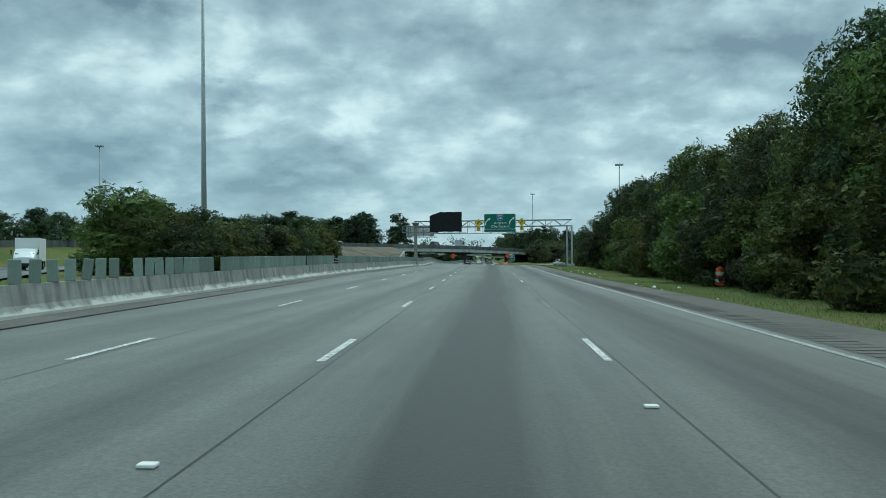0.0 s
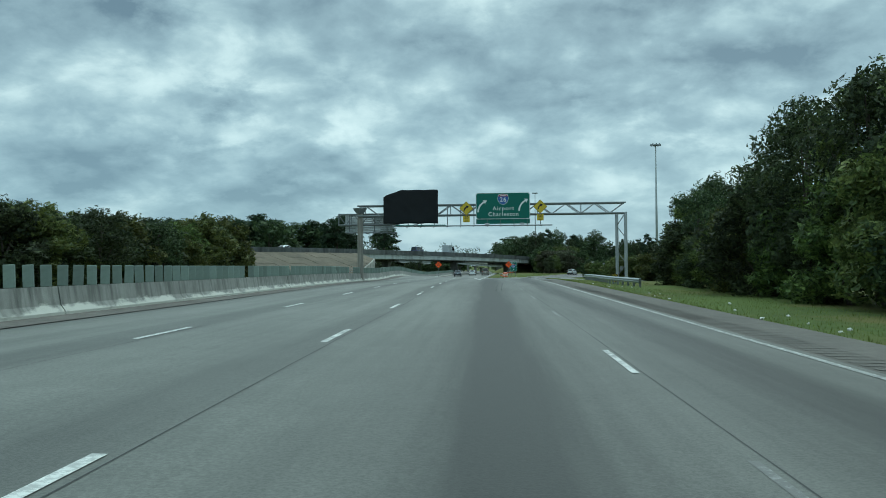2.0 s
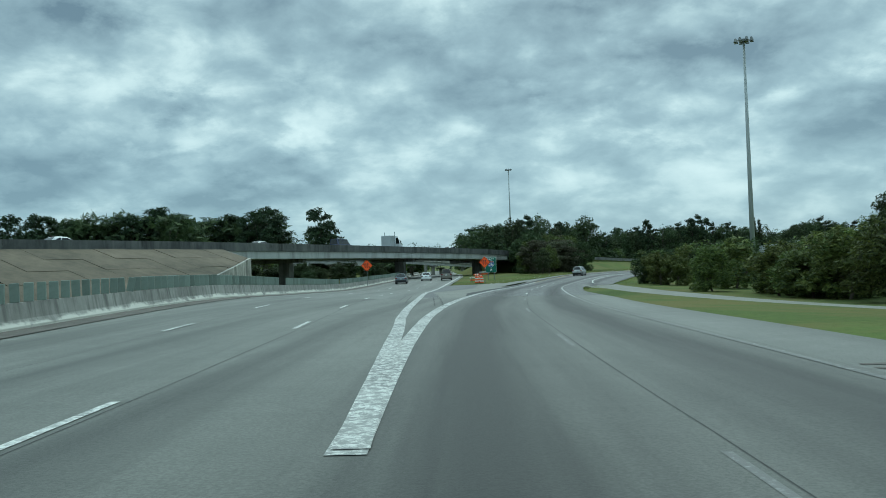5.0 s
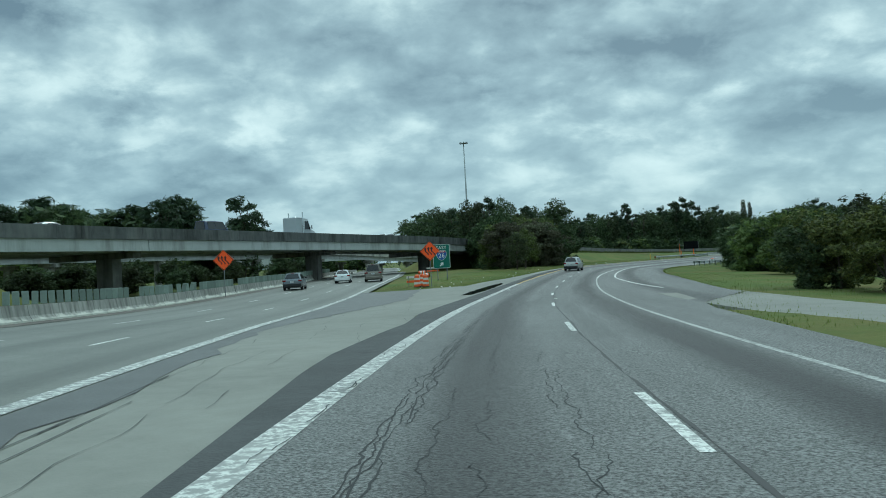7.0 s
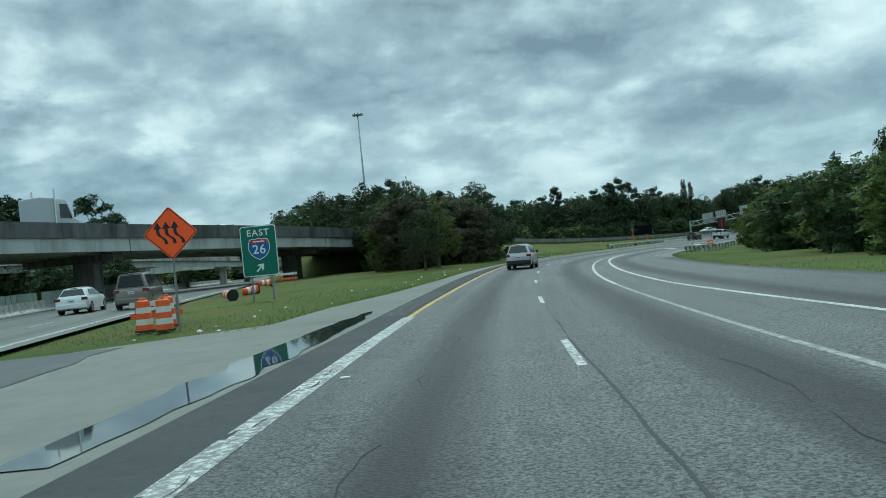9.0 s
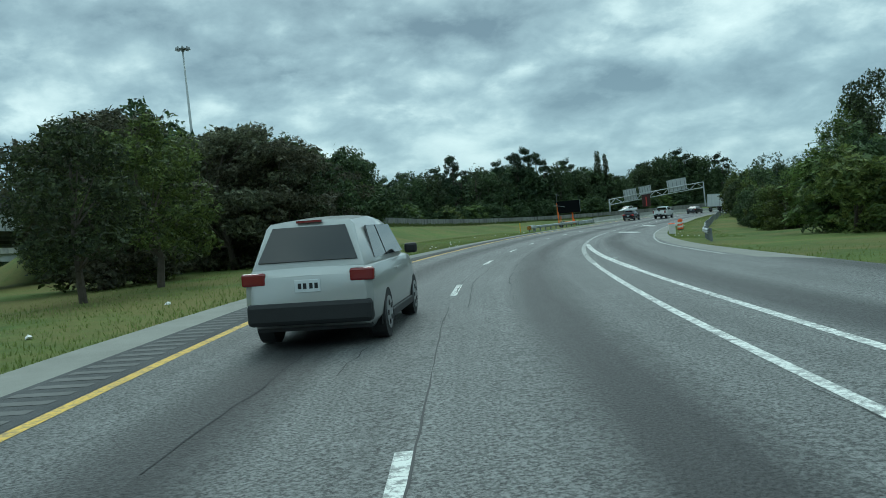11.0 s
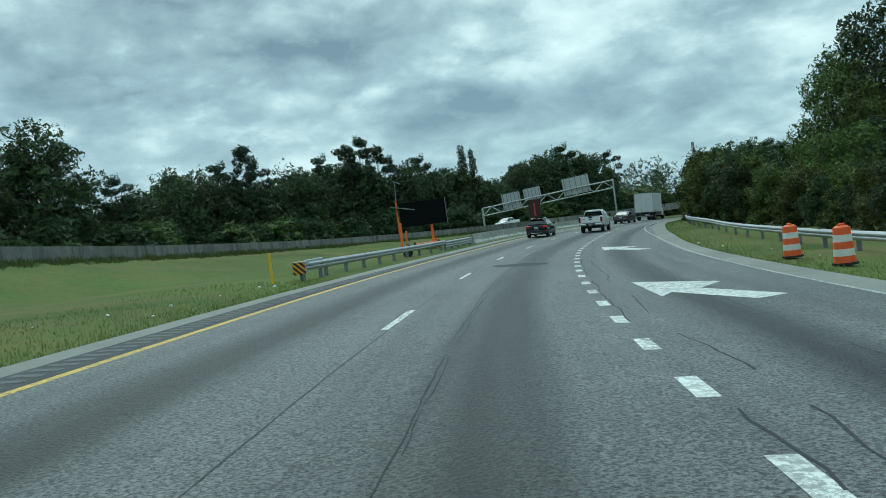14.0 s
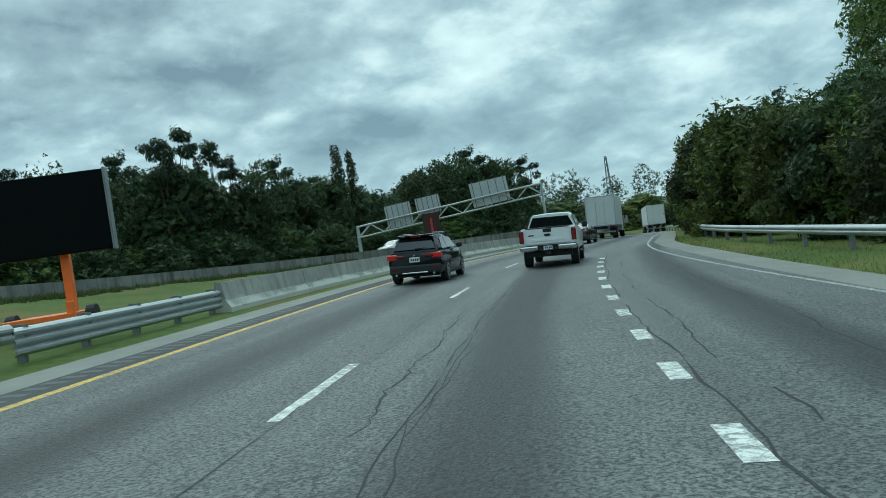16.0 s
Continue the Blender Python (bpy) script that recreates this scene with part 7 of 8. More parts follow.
def car(name, paint_, L, W, H, belt, hood, cab, label, category="car", tail=M_TAIL, rear_over=0.0, wheel_r=0.34, kind="suv", rails=False, clad=None, m=None, group=""):
    """A passenger car pointing along +y, its wheels on z = 0; cab: rear foot, rear top, front top, front foot of the glasshouse."""
    c = thing(name, m, label, category, group)
    w, r0, f0 = W / 2, -L / 2, L / 2
    zb = 0.24
    c0, c1, c2, c3 = cab

    def half(wd, zt, lo=zb):
        return [(0, lo), (wd * 0.86, lo), (wd * 0.97, lo + 0.12), (wd, lo + 0.34), (wd * 0.985, zt - 0.16), (wd * 0.93, zt - 0.03), (wd * 0.86, zt), (0, zt + 0.015)]

    deck = belt if kind != "sedan" else belt + 0.02
    st = [(r0, half(w * 0.86, deck - 0.12, 0.34)), (r0 + 0.07, half(w * 0.95, deck - 0.02, 0.30)), (r0 + 0.35, half(w, deck)), (c3 - 0.3, half(w, belt)), (c3 + 0.1, half(w, belt - 0.01)), (f0 - 0.75, half(w * 0.98, hood + 0.04)), (f0 - 0.2, half(w * 0.9, hood - 0.05, 0.26)), (f0 - 0.04, half(w * 0.82, hood - 0.20, 0.30)), (f0, half(w * 0.76, hood - 0.30, 0.36))]
    loft(st, paint_, c, "body")
    wb, wt = w * 0.90, w * 0.70
    zr = H

    def gh(y, wd, zt):
        return (y, [(0, belt - 0.03), (wb, belt - 0.03), (wb * 0.995, belt + 0.02), (wd, zt - 0.07), (wd * 0.9, zt - 0.015), (wd * 0.5, zt + 0.012), (0, zt + 0.02)])

    def lo(y):
        return (y, [(0, belt - 0.03), (wb * 0.93, belt - 0.03), (wb * 0.93, belt - 0.02), (wb * 0.92, belt - 0.01), (wb * 0.9, belt), (wb * 0.5, belt + 0.002), (0, belt + 0.004)])

    loft([lo(c0), gh(c1, wt * 0.95, zr - 0.05), gh((c1 + c2) / 2, wt, zr), gh(c2, wt * 0.94, zr - 0.06), lo(c3)], paint_, c, "cabin")
    # glass
    k = 0.16
    pane("rear_window", [(-wb * 0.82, c0 + (c1 - c0) * k, belt + 0.06), (wb * 0.82, c0 + (c1 - c0) * k, belt + 0.06), (wt * 0.78, c0 + (c1 - c0) * 0.86, zr - 0.14), (-wt * 0.78, c0 + (c1 - c0) * 0.86, zr - 0.14)], M_GLASSD, c, (0, -1, (c1 - c0) / (zr - belt)), 0.05)
    pane("windscreen", [(-wb * 0.84, c3 - (c3 - c2) * k, belt + 0.07), (wb * 0.84, c3 - (c3 - c2) * k, belt + 0.07), (wt * 0.8, c3 - (c3 - c2) * 0.86, zr - 0.14), (-wt * 0.8, c3 - (c3 - c2) * 0.86, zr - 0.14)], M_GLASSD, c, (0, 1, (c3 - c2) / (zr - belt)), 0.05)
    for s in (1, -1):
        xb, xt = s * wb * 0.985, s * (wt + 0.03)
        cut = [(c0 + 0.42, c1 + 0.34), ((c0 + c3) / 2 - 0.25, (c1 + c2) / 2 - 0.1), (c3 - 0.34, c2 - 0.02)]
        for (b0, t0), (b1, t1) in zip(cut[:-1], cut[1:]):
            pane("side_window", [(xb, b0 + 0.04, belt + 0.05), (xb, b1 - 0.04, belt + 0.05), (xt, t1 - 0.04, zr - 0.15), (xt, t0 + 0.04, zr - 0.15)], M_GLASSD, c, (s, 0, 0.25), 0.012)
        part("mirror", box(bmesh.new(), s * (w + 0.09), c3 - 0.62, belt + 0.09, 0.2, 0.13, 0.16, bevel=0.04), paint_ if kind == "van" else M_TRIM, c)
        part("door_handle", box(bmesh.new(), s * (w * 0.99), (c0 + c3) / 2 + 0.1, belt - 0.16, 0.03, 0.2, 0.03, bevel=0.008), paint_, c)
        part("sill", box(bmesh.new(), s * (w - 0.03), 0.0, 0.29, 0.08, L * 0.46, 0.12, bevel=0.02), clad or paint_, c)
        part("tail_light", box(bmesh.new(), s * (w * 0.80), r0 + 0.05, belt - 0.13, w * 0.36, 0.13, 0.17, bevel=0.03), tail, c, "red tail lamp")
        part("headlight", box(bmesh.new(), s * (w * 0.66), f0 - 0.09, hood - 0.2, w * 0.32, 0.16, 0.14, bevel=0.03), M_HEAD, c)
        if rails:
            bm = bmesh.new()
            rod(bm, (s * wt * 0.86, c1 + 0.1, zr + 0.03), (s * wt * 0.86, c2 - 0.1, zr + 0.03), 0.02, 6)
            part("roof_rail", bm, M_CHROME, c)
        for y in (r0 + 0.86 + rear_over, f0 - 0.86):
            wheel(c, s * (w - 0.11), y, wheel_r)
    part("rear_bumper", box(bmesh.new(), 0, r0 + 0.07, 0.47, W * 0.93, 0.22, 0.30, bevel=0.06), clad or paint_, c)
    part("front_bumper", box(bmesh.new(), 0, f0 - 0.1, 0.44, W * 0.88, 0.2, 0.28, bevel=0.06), clad or paint_, c)
    part("underbody", box(bmesh.new(), 0, 0, 0.30, W * 0.86, L * 0.9, 0.16), M_TRIM, c)
    part("brake_lamp", box(bmesh.new(), 0, c1 + 0.02 - 0.06, zr - 0.055, 0.34, 0.05, 0.03), tail, c)
    bars(c, 0, r0 - 0.005, belt - 0.24 if kind != "sedan" else belt - 0.2, 0.34, 0.16)
    return c


def suv_black(m):
    c = car("sport_utility", P_BLACK, 4.45, 1.84, 1.57, 1.02, 0.98, (-2.12, -1.72, 0.35, 1.15), "black compact sport utility car with red tail lamps, driving", tail=M_TAILON, kind="suv", rails=True, clad=M_TRIM, wheel_r=0.35, m=m)
    r0 = -2.225
    part("skid_plate", box(bmesh.new(), 0, r0 + 0.03, 0.36, 0.86, 0.18, 0.055, bevel=0.02), M_CHROME, c, "silver skid trim")
    for s in (-1, 1):
        bm = rod(bmesh.new(), (s * 0.62, r0 - 0.06, 0.32), (s * 0.62, r0 + 0.2, 0.32), 0.04, 12)
        part("exhaust_tip", bm, M_CHROME, c)
        part("lamp_tongue", box(bmesh.new(), s * 0.48, r0 + 0.0, 0.90, 0.30, 0.08, 0.085, bevel=0.02), M_TAIL, c)
        part("reflector", box(bmesh.new(), s * 0.70, r0 - 0.045, 0.52, 0.2, 0.02, 0.04), M_TAIL, c)
    bm = rod(bmesh.new(), (0, r0 - 0.0, 0.90), (0, r0 + 0.05, 0.90), 0.045, 16)
    part("badge", bm, M_CHROME, c)
    part("spoiler", box(bmesh.new(), 0, -1.80, 1.55, 1.2, 0.28, 0.05, bevel=0.02), P_BLACK, c)
    bm = bmesh.new()
    rod(bm, (0.02, -2.10, 1.12), (0.42, -2.06, 1.13), 0.018, 6)
    part("wiper", bm, M_TRIM, c)
    part("aerial", box(bmesh.new(), 0, -1.45, 1.60, 0.05, 0.16, 0.06, bevel=0.015), P_BLACK, c)
    return c


def pickup(m, paint_, label, tail=M_TAIL, name="pickup_truck"):
    c = thing(name, m, label, "pickup truck")
    L, W = 5.85, 2.02
    w, r0, f0 = W / 2, -L / 2, L / 2

    def half(wd, zt, lo=0.48):
        return [(0, lo), (wd * 0.9, lo), (wd * 0.99, lo + 0.10), (wd, lo + 0.42), (wd * 0.985, zt - 0.14), (wd * 0.955, zt - 0.02), (wd * 0.9, zt), (0, zt)]

    loft([(r0 + 0.05, half(w * 0.955, 1.40, 0.66)), (r0 + 0.12, half(w * 0.98, 1.41, 0.62)), (-1.12, half(w, 1.42))], paint_, c, "bed")
    part("bed_floor", box(bmesh.new(), 0, -1.95, 1.424, W * 0.80, 1.55, 0.012), M_TRIM, c, "dark open load bed")
    loft([(-1.09, half(w, 1.36)), (1.3, half(w, 1.33)), (1.6, half(w * 0.99, 1.30)), (f0 - 0.5, half(w * 0.97, 1.24)), (f0 - 0.1, half(w * 0.9, 1.12, 0.5)), (f0, half(w * 0.85, 1.0, 0.56))], paint_, c, "body")
    wb, wt = w * 0.92, w * 0.76

    def gh(y, wd, zt, k=1.0):
        return (y, [(0, 1.30), (wb * k, 1.30), (wb * k, 1.36), (wd, zt - 0.09), (wd * 0.9, zt - 0.02), (wd * 0.5, zt + 0.005), (0, zt + 0.012)])

    loft([(-1.07, [(0, 1.30), (wb, 1.30), (wb * 0.99, 1.36), (wt * 0.93, 1.82), (wt * 0.84, 1.88), (wt * 0.5, 1.90), (0, 1.905)]), gh(-0.9, wt * 0.97, 1.925), gh(0.1, wt, 1.945), gh(0.75, wt * 0.95, 1.88), (1.55, [(0, 1.30), (wb * 0.95, 1.30), (wb * 0.95, 1.31), (wb * 0.94, 1.32), (wb * 0.9, 1.325), (wb * 0.5, 1.33), (0, 1.33)])], paint_, c, "cabin")
    pane("rear_window", [(-wb * 0.90, -1.06, 1.43), (wb * 0.90, -1.06, 1.43), (wt * 0.86, -1.06, 1.80), (-wt * 0.86, -1.06, 1.80)], M_GLASSD, c, (0, -1, 0), 0.03)
    pane("windscreen", [(-wb * 0.85, 1.42, 1.40), (wb * 0.85, 1.42, 1.40), (wt * 0.8, 0.86, 1.84), (-wt * 0.8, 0.86, 1.84)], M_GLASSD, c, (0, 1, 1.2), 0.03)
    for s in (1, -1):
        for b0, b1, t0, t1 in ((-0.92, 0.02, -0.85, 0.02), (0.10, 1.18, 0.10, 0.62)):
            pane("side_window", [(s * wb * 1.0, b0, 1.40), (s * wb * 1.0, b1, 1.40), (s * (wt + 0.03), t1, 1.82), (s * (wt + 0.03), t0, 1.82)], M_GLASSD, c, (s, 0, 0.3), 0.012)
        part("mirror", box(bmesh.new(), s * (w + 0.15), 1.0, 1.42, 0.22, 0.16, 0.24, bevel=0.04), M_TRIM, c)
        part("tail_light", box(bmesh.new(), s * (w * 0.925), r0 + 0.09, 1.12, 0.17, 0.16, 0.44, bevel=0.025), tail, c, "upright red tail lamp")
        part("headlight", box(bmesh.new(), s * 0.78, f0 - 0.1, 1.0, 0.36, 0.2, 0.22, bevel=0.03), M_HEAD, c)
        part("running_board", box(bmesh.new(), s * (w - 0.02), 0.2, 0.42, 0.14, 2.3, 0.06, bevel=0.02), M_TRIM, c)
        part("bumper_end", box(bmesh.new(), s * 0.68, r0 + 0.0, 0.69, 0.66, 0.24, 0.19, bevel=0.05), M_CHROME, c, "chrome bumper end")
        for y in (-1.75, 1.9):
            wheel(c, s * (w - 0.15), y, 0.40, 0.27)
    part("bumper_middle", box(bmesh.new(), 0, r0 + 0.03, 0.70, 0.72, 0.2, 0.17, bevel=0.03), M_TRIM, c)
    part("bumper_step", box(bmesh.new(), 0, r0 - 0.0, 0.785, 1.96, 0.22, 0.035, bevel=0.012), M_TRIM, c)
    bars(c, 0, r0 - 0.085, 0.70, 0.32, 0.15)
    part("tow_hitch", box(bmesh.new(), 0, r0 + 0.02, 0.50, 0.16, 0.24, 0.12, bevel=0.02), M_TRIM, c)
    part("tailgate", box(bmesh.new(), 0, r0 + 0.045, 1.11, 1.54, 0.06, 0.56, bevel=0.02), paint_, c, "smooth tailgate")
    part("tailgate_crease", box(bmesh.new(), 0, r0 + 0.012, 0.98, 1.2, 0.02, 0.10, bevel=0.008), paint_, c)
    part("tailgate_lip", box(bmesh.new(), 0, r0 + 0.05, 1.405, 1.56, 0.09, 0.035, bevel=0.012), M_TRIM, c)
    part("tailgate_handle", box(bmesh.new(), 0, r0 + 0.01, 1.315, 0.30, 0.03, 0.13, bevel=0.012), M_TRIM, c)
    bm = bmesh.new()
    bmesh.ops.create_uvsphere(bm, u_segments=16, v_segments=8, radius=0.09, matrix=Matrix.Translation((0, r0 + 0.008, 1.15)) @ Matrix.Diagonal((1.35, 0.18, 0.55, 1)))
    part("badge", bm, M_TRIM, c)
    part("model_badge", box(bmesh.new(), -0.58, r0 + 0.012, 1.16, 0.2, 0.012, 0.045), M_TRIM, c)
    part("underbody", box(bmesh.new(), 0, 0.1, 0.46, W * 0.8, L * 0.86, 0.2), M_TRIM, c)
    return c


def truck_wheels(c, ys, x=1.05, r=0.5):
    for s in (-1, 1):
        for y in ys:
            t = part("tyre", rod(bmesh.new(), (s * (x - 0.25), y, r), (s * (x + 0.15), y, r), r, 20), M_TYRE, c)
            part("hub", rod(bmesh.new(), (s * (x + 0.10), y, r), (s * (x + 0.165), y, r), r * 0.5, 12), M_RIM, t)


def cab_unit(c, y, w, h, paint_, bonnet=True, hz=1.0):
    """A lorry's cab whose rear wall stands at y."""
    loft([(y, [(0, 0.6), (w, 0.6), (w, 1.6), (w, h - 0.3), (w * 0.9, h), (0, h + 0.03)]), (y + 1.2, [(0, 0.6), (w, 0.6), (w, 1.6), (w * 0.98, h - 0.35), (w * 0.88, h - 0.08), (0, h)]), (y + 1.9, [(0, 0.6), (w, 0.6), (w, 1.55), (w * 0.96, 1.62), (w * 0.9, 1.68), (0, 1.72)]), (y + 3.0 if bonnet else y + 2.1, [(0, 0.6), (w * 0.85, 0.6), (w * 0.85, 1.2), (w * 0.8, 1.3), (w * 0.7, 1.36), (0, 1.4)])], paint_, c, "cab")
    pane("windscreen", [(-w * 0.85, y + 1.84, 1.72), (w * 0.85, y + 1.84, 1.72), (w * 0.8, y + 1.26, h - 0.22), (-w * 0.8, y + 1.26, h - 0.22)], M_GLASSD, c, (0, 1, 0.5), 0.03)
    for s in (-1, 1):
        pane("side_window", [(s * w, y + 0.35, 1.62), (s * w, y + 1.6, 1.62), (s * w * 0.985, y + 1.15, h - 0.42), (s * w * 0.985, y + 0.35, h - 0.42)], M_GLASSD, c, (s, 0, 0), 0.012)
        part("mirror", box(bmesh.new(), s * (w + 0.2), y + 1.7, 1.95, 0.14, 0.1, 0.5, bevel=0.03), M_TRIM, c)
        part("headlight", box(bmesh.new(), s * w * 0.6, y + (2.98 if bonnet else 2.08), 1.05, 0.3, 0.1, 0.22, bevel=0.03), M_HEAD, c)
    part("bumper", box(bmesh.new(), 0, y + (3.0 if bonnet else 2.1), 0.62, w * 1.8, 0.2, 0.3, bevel=0.04), M_TRIM, c)


def box_lorry(m, label, length, floor, top, width, cab=True, doors=True, paint_=None, name="box_truck", ribs=0):
    """A lorry with a closed body, rear door at y = -length / 2."""
    c = thing(name, m, label, "truck")
    r0, w = -length / 2, width / 2
    part("cargo_box", box(bmesh.new(), 0, 0, (floor + top) / 2, width, length, top - floor, bevel=0.03), M_BOXW, c)
    for z in (floor + 0.02, top - 0.04):
        part("frame_rail", box(bmesh.new(), 0, r0 - 0.012, z, width - 0.02, 0.05, 0.11, bevel=0.01), M_STEEL, c)
    for s in (-1, 1):
        part("corner_post", box(bmesh.new(), s * (w - 0.05), r0 - 0.014, (floor + top) / 2, 0.1, 0.05, top - floor - 0.1), M_STEEL, c)
        if doors:
            d = part("door", box(bmesh.new(), s * (w - 0.1) / 2, r0 - 0.02, (floor + top) / 2, w - 0.13, 0.04, top - floor - 0.26, bevel=0.01), M_BOXG, c)
            part("lock_rod", rod(bmesh.new(), (s * w * 0.28, r0 - 0.06, floor + 0.1), (s * w * 0.28, r0 - 0.06, top - 0.15), 0.017, 6), M_STEEL, d)
        part("tail_light", box(bmesh.new(), s * (w - 0.22), r0 - 0.02, floor - 0.1, 0.26, 0.08, 0.1, bevel=0.01), M_TAIL, c)
        for i in range(ribs):
            y = r0 + (i + 0.5) * length / ribs
            part("rib", box(bmesh.new(), s * (w + 0.004), y, (floor + top) / 2, 0.02, 0.07, top - floor - 0.2), M_BOXG, c)
    part("chassis", box(bmesh.new(), 0, 0.2, floor - 0.16, 0.9, length * 0.98, 0.24), M_TRIM, c)
    part("underride_bar", box(bmesh.new(), 0, r0 + 0.1, 0.55, width * 0.9, 0.1, 0.12, bevel=0.01), M_STEELD, c)
    for s in (-0.6, 0.6):
        part("bar_hanger", box(bmesh.new(), s, r0 + 0.1, (floor + 0.5) / 2, 0.08, 0.08, floor - 0.45), M_STEELD, c)
        part("mud_flap", box(bmesh.new(), s * 1.45, r0 + 0.7, 0.52, 0.55, 0.03, 0.6), M_RUBBER, c)
    truck_wheels(c, (r0 + 1.3, r0 + 2.5) if length > 8 else (r0 + 1.6,), w - 0.22)
    if cab:
        gap = 0.9 if length > 8 else 0.15
        cab_unit(c, length / 2 + gap, w * 0.92, top - 0.6 if length > 8 else 2.35, paint_ or P_WHITE, True)
        truck_wheels(c, (length / 2 + gap + 2.2,) + ((length / 2 + gap - 0.6, length / 2 + gap - 1.8) if length > 8 else ()), w - 0.24)
    return c


def tractor(m, paint_, label):
    c = thing("road_tractor", m, label, "truck")
    cab_unit(c, -0.6, 1.15, 3.2, paint_, True)
    part("sleeper", box(bmesh.new(), 0, -1.4, 2.0, 2.3, 1.6, 2.6, bevel=0.12), paint_, c)
    part("chassis", box(bmesh.new(), 0, -2.6, 0.85, 0.9, 4.2, 0.25), M_TRIM, c)
    for s in (-1, 1):
        part("exhaust_pipe", rod(bmesh.new(), (s * 1.2, -0.75, 1.0), (s * 1.2, -0.75, 4.0), 0.08, 10), M_CHROME, c)
    truck_wheels(c, (1.6, -2.6, -3.9), 0.95, 0.5)
    return c


def on_road(s, d, turn=0.0, up=0.01):
    p = Vector(road(s, d, up))
    a, b = Vector(road(s - 2, d, up)), Vector(road(s + 2, d, up))
    f = (b - a).normalized()
    r = (Vector(road(s, d + 1, up)) - Vector(road(s, d - 1, up))).normalized()
    u = r.cross(f).normalized()
    m = Matrix((r, f, u)).transposed().to_4x4()
    return Matrix.Translation(p) @ m @ Matrix.Rotation(radians(turn), 4, "Z")


def on_fly(k, e, back=False):
    p = fly(k, e, 0.01)
    a, b = fly(k - 2, e), fly(k + 2, e)
    h = math.degrees(math.atan2(b[1] - a[1], b[0] - a[0])) - 90 + (180 if back else 0)
    return Matrix.Translation(Vector(p)) @ Matrix.Rotation(radians(h), 4, "Z")


def on_main(y, off, turn=1.3):
    return Matrix.Translation(Vector(main_place(y, off, 0.014))) @ Matrix.Rotation(radians(turn), 4, "Z")


pickup(on_road(417.3, -0.45), P_WHITE, "white crew-cab pickup truck with chrome rear bumper, driving")
suv_black(on_road(412.8, -4.5))
car("saloon_car", P_DARK, 4.7, 1.82, 1.42, 0.92, 0.90, (-1.95, -1.15, 0.35, 1.25), "dark grey saloon car ahead of the pickup", kind="sedan", m=on_road(442.5, -2.7))
box_lorry(on_road(458.5, -2.5), "white box truck with plain rear doors", 7.6, 1.1, 3.6, 2.5, ribs=0)
box_lorry(on_road(515.0, 3.6), "white semi-trailer following the ramp's bend", 14.6, 1.15, 3.95, 2.55, ribs=0, name="semi_truck")
car("sport_utility", P_SILVER, 4.4, 1.78, 1.70, 1.06, 1.0, (-2.12, -1.85, 0.45, 1.2), "silver upright sport utility car on the ramp", m=on_road(290.2, -2.6), clad=M_TRIM, kind="suv")
car("estate_car", P_WHITE, 4.6, 1.8, 1.50, 0.98, 0.94, (-2.0, -1.55, 0.35, 1.2), "white estate car on the through road", m=on_main(283, 2.4 - 5.3 + 1.2), kind="suv")
car("van", P_TAN, 5.2, 1.95, 2.0, 1.15, 1.05, (-2.5, -2.35, 0.9, 1.7), "dull tan passenger van on the through road", category="van", m=on_main(282, 1.9), kind="van", wheel_r=0.36)
car("sport_utility", P_GREY, 4.6, 1.84, 1.62, 1.02, 0.98, (-2.1, -1.7, 0.35, 1.2), "blue-grey sport utility car on the through road", m=on_main(267.5, -4.4), kind="suv", clad=M_TRIM)
# on the flyover
kk = lambda y: float(np.interp(y, FP[:, 1], FS))
car("sport_utility", P_WHITE, 5.2, 2.0, 1.88, 1.15, 1.12, (-2.4, -2.2, 0.5, 1.4), "white large sport utility car on the flyover", m=on_fly(kk(176), -4.0, True), kind="suv")
car("saloon_car", P_SILVER, 4.7, 1.8, 1.45, 0.95, 0.9, (-1.95, -1.15, 0.35, 1.25), "silver saloon car on the flyover", m=on_fly(kk(198), -4.0), kind="sedan")
car("sport_utility", P_GREY, 4.9, 1.95, 1.8, 1.1, 1.05, (-2.3, -2.0, 0.45, 1.3), "dark grey sport utility car on the flyover", m=on_fly(kk(212), -7.0), kind="suv")
car("saloon_car", P_WHITE, 4.7, 1.8, 1.45, 0.95, 0.9, (-1.95, -1.15, 0.35, 1.25), "white saloon car on the flyover", m=on_fly(kk(226), -4.0), kind="sedan")
car("saloon_car", P_SILVER, 4.7, 1.8, 1.45, 0.95, 0.9, (-1.95, -1.15, 0.35, 1.25), "silver saloon car on the flyover", m=on_fly(kk(262), -4.0), kind="sedan")
tractor(on_fly(kk(301), -4.2), paintwork("pale_grey_lorry_paint", (0.42, 0.45, 0.47)), "pale grey road tractor crossing the flyover")
car("van", P_BLUE, 5.4, 2.0, 2.3, 1.2, 1.1, (-2.6, -2.5, 0.9, 1.7), "dark blue van crossing the flyover", category="van", m=on_fly(kk(285), -4.2), kind="van")
car("saloon_car", P_WHITE, 4.7, 1.8, 1.45, 0.95, 0.9, (-1.95, -1.15, 0.35, 1.25), "white saloon car coming down the flyover", m=on_fly(kk(318), -4.0), kind="sedan")
pickup(on_fly(kk(366), -4.0), P_SILVER, "silver pickup truck behind the wall")
car("saloon_car", P_SILVER, 4.7, 1.8, 1.45, 0.95, 0.9, (-1.95, -1.15, 0.35, 1.25), "silver saloon car behind the wall", m=on_fly(kk(390), -4.0), kind="sedan")
pickup(on_fly(kk(462), -4.0, True), P_WHITE, "white pickup truck behind the far wall")
